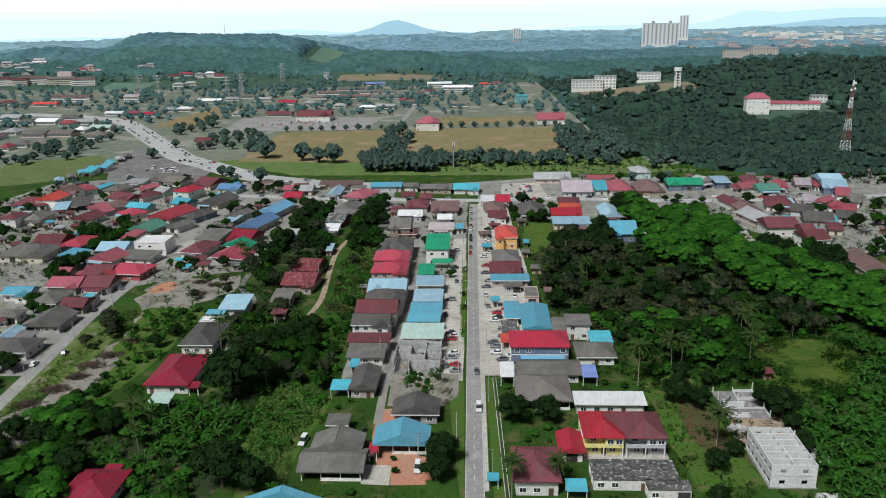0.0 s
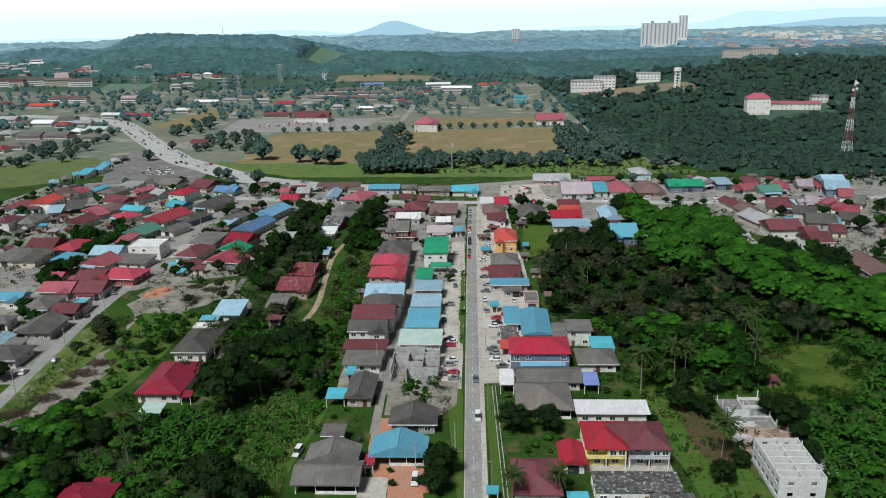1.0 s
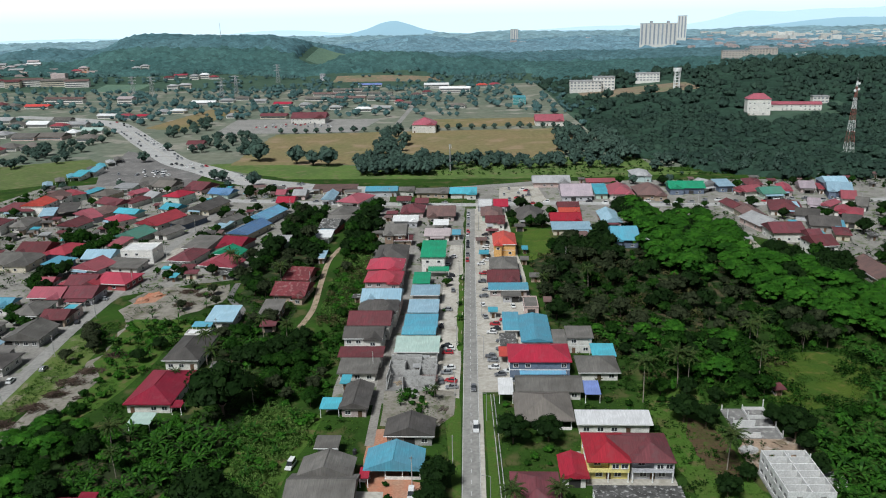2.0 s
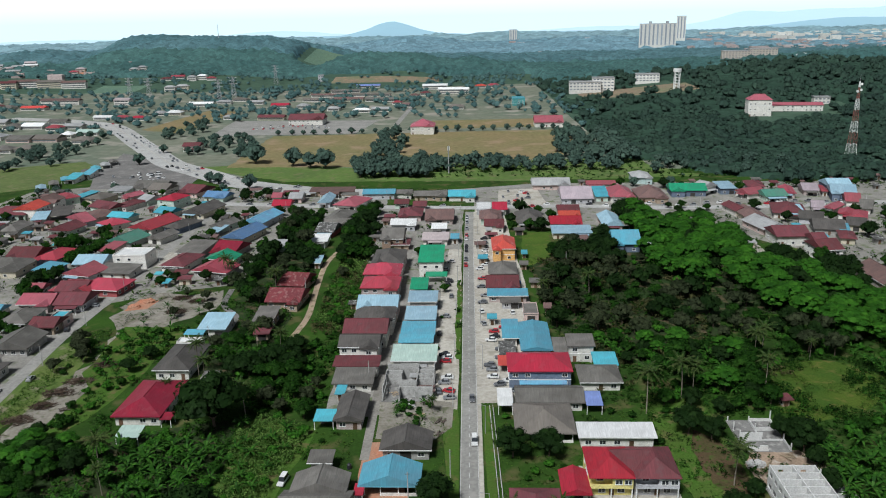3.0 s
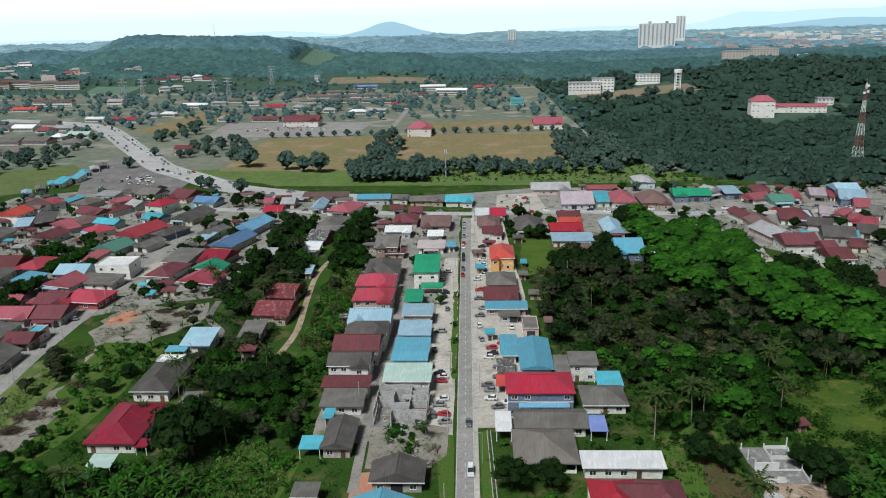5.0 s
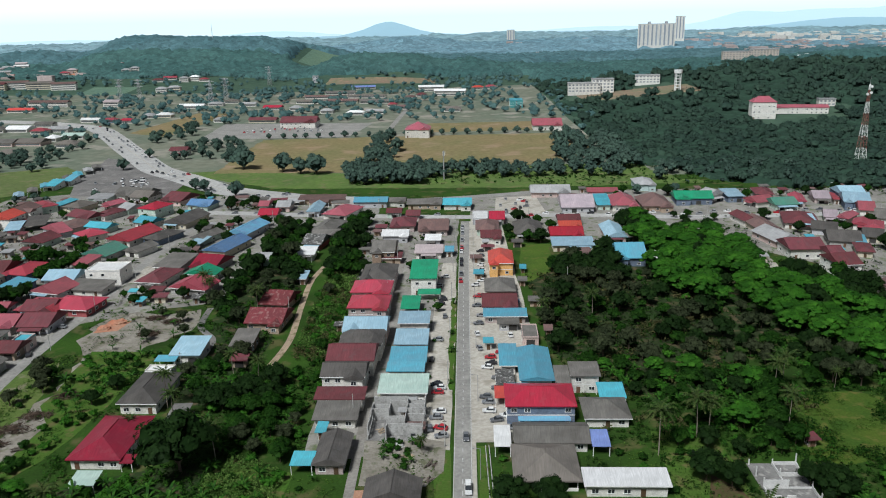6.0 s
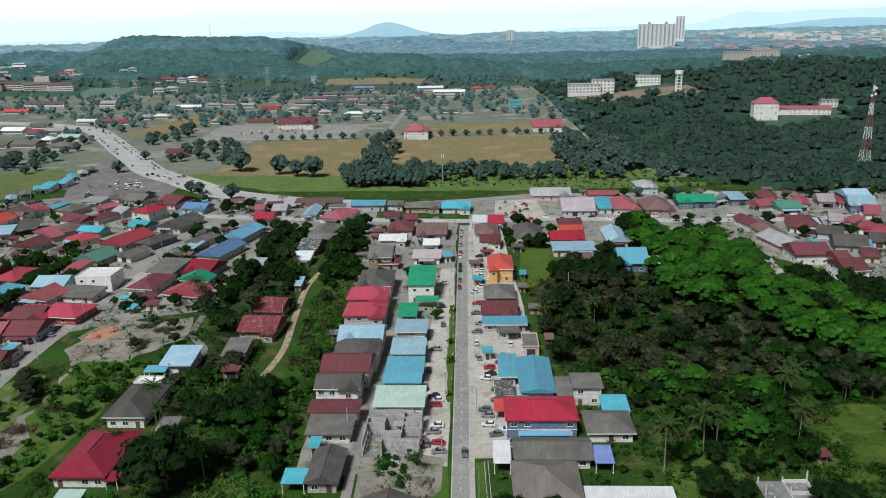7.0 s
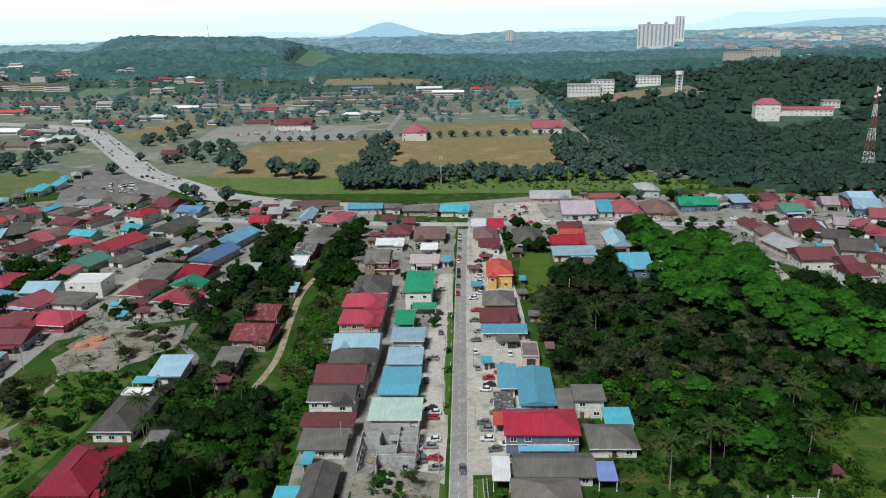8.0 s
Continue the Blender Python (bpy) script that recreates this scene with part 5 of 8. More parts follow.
# ---- vehicles ----
def car_master(paint, name="car", length=4.1, width=1.7, tall=1.5, van=False, detail=2):
    """A parked car in the scene's origin, nose to +y."""
    ob = thing(name, pose(0, 0, 0), "", "car")
    bm = bmesh.new()
    l, w = length / 2, width / 2
    low = 0.35 if detail else 0.0
    prof = [(-l, low), (-l, 0.85), (-l + 0.25, 0.98), (l - 1.1, 0.95), (l - 0.1, 0.72), (l, 0.5), (l, low)]
    rows = [[bm.verts.new((sx * (w - (0.06 if z > 0.9 else 0.0)), y, z)) for y, z in prof] for sx in (-1, 1)]
    for k in range(len(prof)):
        j = (k + 1) % len(prof)
        bm.faces.new((rows[0][k], rows[0][j], rows[1][j], rows[1][k]))
    bm.faces.new(rows[0][::-1])
    bm.faces.new(rows[1])
    part("body", bm, paint, ob)
    bm = bmesh.new()
    y0, y1, t0, t1 = (-l + 0.1, l - 1.2, -l + 0.25, l - 1.8) if van else (-l + 0.35, l - 1.15, -l + 0.8, l - 1.95)
    lo = [bm.verts.new(p) for p in ((-w + 0.08, y0, 0.94), (w - 0.08, y0, 0.94), (w - 0.08, y1, 0.92), (-w + 0.08, y1, 0.92))]
    hi = [bm.verts.new(p) for p in ((-w + 0.22, t0, tall), (w - 0.22, t0, tall), (w - 0.22, t1, tall), (-w + 0.22, t1, tall))]
    for k in range(4):
        bm.faces.new((lo[k], lo[(k + 1) % 4], hi[(k + 1) % 4], hi[k]))
    part("cabin_glass", bm, dark_glass, ob, "dark tinted glass")
    bm = bmesh.new()
    box(bm, -w + 0.2, t0 - 0.04, tall, w - 0.2, t1 + 0.04, tall + 0.05)
    part("top", bm, paint, ob)
    for sx in (-1, 1) if detail else ():
        for y in (-l + 0.75, l - 0.8):
            bm = bmesh.new()
            rod(bm, (sx * (w - 0.18), y, 0.31), (sx * (w + 0.01), y, 0.31), 0.31, n=10)
            wheel = part("wheel", bm, rubber, ob)
            if detail < 2:
                continue
            bm = bmesh.new()
            rod(bm, (sx * (w - 0.02), y, 0.31), (sx * (w + 0.02), y, 0.31), 0.18, n=8)
            part("rim", bm, steel, wheel)
    for sx in (-1, 1) if detail > 1 else ():
        bm = bmesh.new()
        box(bm, sx * (w - 0.3) - 0.18, l - 0.06, 0.55, sx * (w - 0.3) + 0.18, l + 0.02, 0.7)
        part("headlight", bm, white_paint, ob, "clear headlight")
    return ob


PAINT = {
    "white": mat("car_white", (0.75, 0.75, 0.74), 0.3, spec=0.5), "silver": mat("car_silver", (0.42, 0.43, 0.45), 0.3, metal=0.5, spec=0.5),
    "black": mat("car_black", (0.03, 0.03, 0.035), 0.25, spec=0.5), "red": mat("car_red", (0.42, 0.025, 0.035), 0.3, spec=0.5), "grey": mat("car_grey", (0.14, 0.145, 0.155), 0.3, spec=0.5),
}
MADE = {}
LOT = random.Random(21)


def car(x, y, turn=0.0, colour=None, z=0.1):
    """A car, or a van, with as many parts as its distance from the street's near end lets one tell."""
    colour = colour or LOT.choice(("white", "white", "silver", "silver", "black", "red", "grey"))
    detail = 2 if y < 320 else 1 if y < 440 else 0
    m = pose(x, y, z, 0, 0, turn)
    if (colour, detail) in MADE:
        return copy_thing(MADE[colour, detail], m)
    if colour == "van":
        ob = tagged(car_master(PAINT["white"], "van", 4.6, 1.8, 1.95, True, detail), "white panel van standing on the ground", "van", "vans")
    else:
        ob = tagged(car_master(PAINT[colour], detail=detail), f"{colour} hatchback car standing on the ground", "car", "cars")
    ob.matrix_basis = m
    MADE[colour, detail] = ob
    return ob


def road_x(y):
    return float(np.interp(y, [p[1] for p in ROAD], [p[0] for p in ROAD]))


car(road_x(213) + 1.4, 213, 180, "van")
car(road_x(238) + 0.9, 238, 180, "grey")
y = 372.0
while y < 474:
    car(road_x(y) - 1.25 + LOT.uniform(-0.15, 0.15), y, 180 + LOT.uniform(-2, 2))
    y += LOT.choice((6.0, 7.0, 9.5, 14.0))
for k in range(7):
    car(17.5 + 0.2 * k, 372 + 7.5 * k, LOT.uniform(78, 96))
for x, y, turn, colour in ((13.2, 312, 10, "white"), (17, 291, 85, "red"), (21, 295, 80, "red"), (17, 286, 95, "black"), (15.5, 283, 80, "white"), (14.6, 253, 85, "white"), (19.5, 250, 85, "white"), (16.5, 247.5, 100, "grey"), (21, 243, 85, "silver"), (18, 268, 90, "grey"), (22.5, 263, 85, "black"), (25.5, 310, 5, "white"), (13.5, 299, 15, "silver"), (18.5, 275, 80, "grey")):
    car(x, y, turn, colour)
for x, y, turn, colour in ((-0.6, 268.5, 90, "white"), (-1.2, 265.5, 88, "red"), (-0.5, 253, 92, "white"), (0.0, 243.5, 70, "red"), (-3.2, 243.5, 5, "grey"), (-1.5, 249.5, 90, "silver"), (-1.6, 271, 95, "black"), (-3.6, 290, 0, "black"), (0.2, 239, 95, "silver"), (1.0, 330, 0, "grey"), (-1.0, 344, 85, "black"), (0.0, 349, 88, "black"), (-2.0, 366, 90, "silver"), (1.0, 378, 90, "white")):
    car(x, y, turn, colour)
for k in range(5):
    car(-23.8, 330 + 7.5 * k, 2, None)
for x, y, turn, colour in ((-22.6, 189.0, 170, "white"), (-10.0, 181.0, 178, "van"), (-43.0, 195.0, 170, "van"), (-148.0, 248.0, 4, "white"), (-141.5, 257.0, 4, "silver"), (-150.5, 326.0, 80, "silver"), (-150.0, 300.0, 20, "black"), (-93.0, 250.0, 80, "red")):
    car(x, y, turn, colour)
for k in range(26):
    car(24 + LOT.uniform(0, 1) + 9.0 * k, 491 + LOT.choice((-2.2, 2.2)) - (0.04 * 9 * k if k < 14 else 5.0), 90 + LOT.uniform(-4, 4))
for k in range(10):
    car(-130 + 14 * k, 508 - 1.6 * k, 90 + LOT.uniform(-8, 8))
for k in range(12):
    car(34 + LOT.uniform(0, 24), 494 + 3.4 * k, LOT.choice((0, 90, 88)))
for k in range(2, len(HIGHWAY) - 22, 2):
    (xa, ya), (xb, yb) = HIGHWAY[k], HIGHWAY[k + 1]
    a = math.atan2(yb - ya, xb - xa)
    for off in (-8.0, -4.2, 4.0, 8.0):
        if LOT.random() < 0.36:
            car(xa - off * math.sin(a), ya + off * math.cos(a), math.degrees(a) - 90 + (180 if off < 0 else 0), None, 0.14)
for k in range(16):
    car(LOT.uniform(-262, -215), LOT.uniform(578, 625), LOT.uniform(0, 360), LOT.choice(("white", "van", "silver")), 0.11)
for k in range(24):
    car(-215 + 3.6 * k, 872 + LOT.choice((-6, 6, 14)), LOT.choice((0, 180)), None, 0.11)
for k in range(40):
    x, y = LOT.uniform(-190, -95), LOT.uniform(360, 540)
    if not busy(x, y, 2.2):
        car(x, y, LOT.choice((0, 90, 180)) + LOT.uniform(-6, 6))

for x, y, turn in ((14.0, 322, 85), (15.5, 330, 80), (18.0, 327, 12), (22.0, 300, 95), (14.0, 262, 88), (14.6, 258.5, 84), (23.0, 279, 85), (14.2, 341, 90), (15.0, 352, 84), (19.0, 357, 95), (14.5, 366, 92), (0.8, 296, 4), (-1.5, 307, 85), (0.6, 318, 2), (2.2, 361, 0), (2.8, 386, 3)):
    if not busy(x, y, 0.3):
        car(x, y, turn + LOT.uniform(-6, 6))


# ---- poles, masts and towers ----
def lamp_post(x, y, tall=9.0, arm=-1.6):
    ob = thing("street_lamp", pose(x, y, 0), "slim grey steel street lamp beside the road", "street lamp", "street lamps")
    bm = bmesh.new()
    rod(bm, (0, 0, 0), (0, 0, tall), 0.11, 0.07)
    part("pole", bm, steel, ob)
    bm = bmesh.new()
    rod(bm, (0, 0, tall - 0.1), (arm, 0, tall + 0.3), 0.05, 0.04)
    a = part("arm", bm, steel, ob)
    bm = bmesh.new()
    box(bm, arm - 0.5, -0.14, tall + 0.22, arm + 0.1, 0.14, tall + 0.36)
    part("lamp_head", bm, steel, a)
    return ob


def utility_pole(x, y, tall=8.5):
    ob = thing("utility_pole", pose(x, y, 0), "pale concrete utility pole with a crossarm", "utility pole", "utility poles")
    bm = bmesh.new()
    rod(bm, (0, 0, 0), (0, 0, tall), 0.15, 0.10)
    part("pole", bm, raw_concrete, ob)
    bm = bmesh.new()
    box(bm, -0.6, -0.05, tall - 0.6, 0.6, 0.05, tall - 0.5)
    part("crossarm", bm, bark, ob)
    return ob


first = lamp_post(road_x(176) + 4.6, 176)
for k in range(1, 8):
    y = 176 + 42 * k
    copy_thing(first, pose(road_x(y) + 4.6, y, 0))
first = utility_pole(road_x(196) - 5.0, 196)
for k in range(1, 8):
    y = 196 + 38 * k
    copy_thing(first, pose(road_x(y) - 5.0, y, 0))
for x, y in ((-142, 232), (-143, 268), (-144.5, 305), (-144, 342), (-144, 385), (-143.5, 430), (-26, 250), (-25, 300), (-23, 350), (-22, 400), (-100, 480), (-40, 505), (50, 484), (100, 478), (150, 470), (200, 470), (250, 473), (55, 366), (-62, 335), (-88, 282), (-10, 186)):
    copy_thing(first, pose(x, y, 0))


def lattice_mast(x, y, z, tall, base):
    """Red and white lattice telecom mast on four legs."""
    ob = thing("telecom_mast", pose(x, y, z), "red and white steel lattice telecom mast on a wooded slope", "mast")
    red = mat("mast_red", (0.30, 0.11, 0.09), 0.6)
    n = 13
    for k in range(n):
        t0, t1 = k / n, (k + 1) / n
        r0, r1 = base / 2 * (1 - 0.9 * t0**0.8), base / 2 * (1 - 0.9 * t1**0.8)
        bm = bmesh.new()
        c = [(-1, -1), (1, -1), (1, 1), (-1, 1)]
        for j in range(4):
            (ax, ay), (bx, by) = c[j], c[(j + 1) % 4]
            rod(bm, (ax * r0, ay * r0, tall * t0), (ax * r1, ay * r1, tall * t1), 0.14, n=4)
            rod(bm, (ax * r0, ay * r0, tall * t0), (bx * r1, by * r1, tall * t1), 0.06, n=4)
            rod(bm, (bx * r0, by * r0, tall * t0), (ax * r1, ay * r1, tall * t1), 0.06, n=4)
            rod(bm, (ax * r1, ay * r1, tall * t1), (bx * r1, by * r1, tall * t1), 0.06, n=4)
        painted = (k // 2) % 2 == 1
        part("mast_section", bm, red if painted else white_paint, ob, "red painted section" if painted else "white painted section")
    for dz, dx in ((-2.0, 1.3), (-6.5, 1.4), (-7.5, -1.3)):
        bm = bmesh.new()
        rod(bm, (dx, -0.3, tall + dz), (dx, -0.9, tall + dz), 1.0, 1.0, 10)
        part("dish", bm, white_paint, ob, "white round antenna dish")
    bm = bmesh.new()
    rod(bm, (0, 0, tall), (0, 0, tall + 6), 0.12, 0.04)
    part("antenna", bm, steel, ob)
    return ob


def slab_block(x, y, z, w, d, turn, tall, floors, bays, wall, label, name="apartment_block", dark=False, cap=True):
    """A tall or long block with rows of windows set between piers."""
    ob = thing(name, pose(x, y, z, 0, 0, turn), label, "building")
    bm = bmesh.new()
    box(bm, -w / 2, -d / 2, -8, w / 2, d / 2, tall)
    part("wall", bm, wall_mat(wall), ob)
    bm = bmesh.new()
    box(bm, -w / 2 - 0.4, -d / 2 - 0.4, tall, w / 2 + 0.4, d / 2 + 0.4, tall + 1.0)
    part("roof", bm, roof_mat("lgrey"), ob)
    fh = tall / floors
    if dark:
        for k in range(bays):
            bm = bmesh.new()
            px = -w / 2 + w * (k + 0.5) / bays
            box(bm, px - w / bays * 0.2, -d / 2 - 0.3, 2, px + w / bays * 0.2, -d / 2 + 0.1, tall - 1.5)
            # Tower glazing is paled and blued: distance haze in the glass colour.
            part("window_strip", bm, mat("window_strip", (0.33, 0.37, 0.42), 0.4, spread=0.1), ob, "glazed strip with haze painted into its colour")
        return ob
    for r in range(floors):
        for k in range(bays):
            bm = bmesh.new()
            px, pz = -w / 2 + w * (k + 0.5) / bays, fh * (r + 0.35)
            box(bm, px - w / bays * 0.28, -d / 2 - 0.08, pz, px + w / bays * 0.28, -d / 2 + 0.05, pz + fh * 0.42)
            part("window", bm, mat("far_glass", (0.20, 0.22, 0.25), 0.4, spread=0.3), ob)
    return ob


lattice_mast(324, 640, height(324, 640) - 0.5, 58, 6.5)
slab_block(621, 2400, 17, 106, 22, -14, 62, 20, 9, "white", "long grey and white tower block with dark window strips", dark=True)
for dx in (-22, 28):
    slab_block(621 + dx, 2402, 79, 9, 12, -14, 6, 1, 2, "grey", "small lift house on a tower roof", "lift_house")
slab_block(733, 2550, 30, 28, 24, -14, 68, 20, 3, "white", "slim white residential tower", dark=True)
slab_block(239, 3000, 20, 27, 20, 0, 40, 12, 3, "white", "distant pale tower block", dark=True)
slab_block(534, 1500, 20, 50, 16, -10, 21, 6, 9, "sand", "tan six-storey apartment block above trees")
slab_block(592, 1520, 19, 50, 16, -10, 24, 7, 9, "sand", "tan seven-storey apartment block above trees")
house(329, 850, 25, 16, -8, 17, 5.5, "hip", "pink", "white")
house(372, 868, 62, 14, -12, 6.5, 2.4, "gabx", "pink", "white")
slab_block(192, 1130, height(192, 1130) + 3, 44, 18, -6, 12, 3, 9, "plainwhite", "white three-storey institutional building on a slope", "office_building")
slab_block(218, 1132, height(192, 1130) + 3, 30, 16, -6, 17, 4, 6, "plainwhite", "white four-storey institutional building on a slope", "office_building")
slab_block(292, 1180, height(292, 1180) + 2, 34, 16, -10, 11, 3, 7, "plainwhite", "white institutional building on a slope", "office_building")
slab_block(418, 900, height(418, 900), 17, 10, -8, 7, 2, 4, "white", "small white flat-roofed building among trees", "outbuilding")


def water_tower(x, y, z, tall, r):
    ob = thing("water_tower", pose(x, y, z), "white concrete water tower on a framed shaft", "water tower", "water towers")
    for sx in (-1, 1):
        for sy in (-1, 1):
            bm = bmesh.new()
            box(bm, sx * r * 0.7 - 0.5, sy * r * 0.7 - 0.5, -4, sx * r * 0.7 + 0.5, sy * r * 0.7 + 0.5, tall * 0.84)
            part("leg", bm, white_paint, ob)
    for k in range(1, 6):
        bm = bmesh.new()
        zz = tall * 0.84 * k / 6
        for s in (-1, 1):
            box(bm, -r * 0.7, s * r * 0.7 - 0.35, zz, r * 0.7, s * r * 0.7 + 0.35, zz + 0.8)
        part("ring_beam", bm, white_paint, ob)
    bm = bmesh.new()
    rod(bm, (0, 0, tall * 0.84), (0, 0, tall), r * 1.25, r * 1.3, 16)
    part("tank", bm, white_paint, ob)
    return ob


water_tower(307, 1080, height(307, 1080), 27, 4.2)
copy_thing(water_tower(618, 1400, 12, 28, 2.6), pose(608, 1405, 10))
pole = thing("monopole_mast", pose(-0.3, 600, 0), "slim grey telecom monopole behind the stalls", "mast")
bm = bmesh.new()
rod(bm, (0, 0, -0.5), (0, 0, 21), 0.55, 0.35, 8)
part("pole", bm, steel, pole)
bm = bmesh.new()
for a in range(3):
    box(bm, 0.9 * math.cos(a * 2.1) - 0.2, 0.9 * math.sin(a * 2.1) - 0.2, 17.5, 0.9 * math.cos(a * 2.1) + 0.2, 0.9 * math.sin(a * 2.1) + 0.2, 20.5)
part("antenna_panels", bm, white_paint, pole)
pole = thing("hilltop_mast", pose(-556, 1940, height(-556, 1940)), "thin steel mast on the wooded ridge", "mast")
bm = bmesh.new()
rod(bm, (0, 0, -1), (0, 0, 42), 0.9, 0.3, 6)
part("pole", bm, steel, pole)
def pylon(x, y, tall):
    """A tapering lattice pylon with three pairs of arms."""
    ob = thing("power_pylon", pose(x, y, height(x, y) - 1.0), "pale steel lattice power pylon among far trees", "pylon", "power pylons")
    bm = bmesh.new()
    for sx in (-1, 1):
        for sy in (-1, 1):
            rod(bm, (sx * 3.6, sy * 3.6, 0), (sx * 0.7, sy * 0.7, tall), 0.26, 0.16, 4)
    for k in range(8):
        r0, r1 = 3.6 - 2.9 * k / 8, 3.6 - 2.9 * (k + 1) / 8
        for sy in (-1, 1):
            rod(bm, (-r0, sy * r0, tall * k / 8), (r1, sy * r1, tall * (k + 1) / 8), 0.13, n=4)
            rod(bm, (r0, sy * r0, tall * k / 8), (-r1, sy * r1, tall * (k + 1) / 8), 0.13, n=4)
    part("tower_frame", bm, steel, ob)
    for z in (0.68, 0.82, 0.95):
        for s in (-1, 1):
            bm = bmesh.new()
            rod(bm, (0, 0, tall * z), (s * 6.5, 0, tall * z + 0.4), 0.28, 0.12, 4)
            rod(bm, (0, 0, tall * z + 2.0), (s * 6.5, 0, tall * z + 0.4), 0.16, 0.1, 4)
            part("crossarm", bm, steel, ob)
    return ob


first = pylon(-466, 1229, 34)
for px, py in ((-340, 1172), (-331, 1218), (-317, 1452), (-500, 1240)):
    copy_thing(first, pose(px, py, height(px, py) - 1.0))
slab_block(-242, 1500, -2, 10, 8, 0, 15, 3, 2, "grey", "small grey tower by the quarry", "tower")


def distant_town(name, label, seed, count, x0, y0, x1, y1, key):
    """Small far buildings, boxes with pitched lids, past counting."""
    rng = random.Random(seed)
    bm = bmesh.new()
    for _ in range(count):
        x, y = rng.uniform(x0, x1), rng.uniform(y0, y1)
        w, d, h = rng.uniform(10, 30) * (1.7 if y0 > 2400 else 1), rng.uniform(10, 16), rng.uniform(2, 8) * (2.2 if y0 > 2400 else 1)
        z = height(x, y)
        box(bm, x - w / 2, y - d / 2, z - 3, x + w / 2, y + d / 2, z + h + (8 if y0 > 2000 else 2))
    me = bpy.data.meshes.new(name)
    bm.to_mesh(me)
    bm.free()
    return tagged(link(name, me, None, mat("town_" + key, WALL[key], 0.8, spread=0.25, island=True)), label, "distant town", kind="stuff")


distant_town("distant_town_east", "pale buildings of a distant town", 3, 170, 1050, 2500, 2400, 3600, "white")
distant_town("distant_town_east_roofs", "brownish roofs of distant housing", 4, 150, 800, 2150, 1700, 2700, "pinkgrey")
distant_town("distant_town_north", "pale houses among distant woods", 5, 36, 150, 2300, 1100, 3600, "pinkgrey")
distant_town("distant_town_west", "pale houses on the far western slope", 6, 60, -1250, 1450, -700, 1800, "pinkgrey")


def backdrop(name, label, y, x0, x1, ridge, colour, glow):
    """Hills on the horizon: a long mesh with a rounded crest, its emission standing in for bright hazy air."""
    bm = bmesh.new()
    prev = None
    n = 160
    for k in range(n + 1):
        x = x0 + (x1 - x0) * k / n
        top = ridge(x) + 4 * noise.noise((x * 0.012, y, 0.0)) + 2 * noise.noise((x * 0.05, y, 2.0))
        now = [bm.verts.new((x, y + 20 * j, -10 + (top + 10) * math.sin(j / 4 * math.pi / 2))) for j in range(5)]
        if prev:
            for j in range(4):
                bm.faces.new((prev[j], now[j], now[j + 1], prev[j + 1])).smooth = True
        prev = now
    me = bpy.data.meshes.new(name)
    bm.to_mesh(me)
    bm.free()
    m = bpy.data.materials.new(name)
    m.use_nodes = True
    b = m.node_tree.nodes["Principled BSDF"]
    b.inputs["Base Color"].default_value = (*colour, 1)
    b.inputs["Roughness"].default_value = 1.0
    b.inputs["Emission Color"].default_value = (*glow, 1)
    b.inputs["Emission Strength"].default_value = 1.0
    return tagged(link(name, me, None, m, kind="structure"), label=label)


def bumps(*rows):
    return lambda x: 4 + sum(h * math.exp(-(((x - c) / w) ** 2)) for c, w, h in rows)


backdrop("backdrop_near_hills", "blue-green hill on the horizon, hazed by its own glow", 4500, -2200, 3200, bumps((-332, 150, 56), (-300, 330, 30), (-1100, 420, 16), (2300, 500, 56), (700, 500, 14)), (0.05, 0.08, 0.09), (0.26, 0.39, 0.45))
backdrop("backdrop_far_hills", "pale blue hills hazed by their own glow", 4620, -3000, 3600, bumps((1720, 170, 48), (1560, 280, 30), (2050, 320, 74), (2700, 520, 115), (900, 500, 34), (-1000, 420, 46), (-2300, 700, 22)), (0.08, 0.1, 0.12), (0.44, 0.58, 0.63))


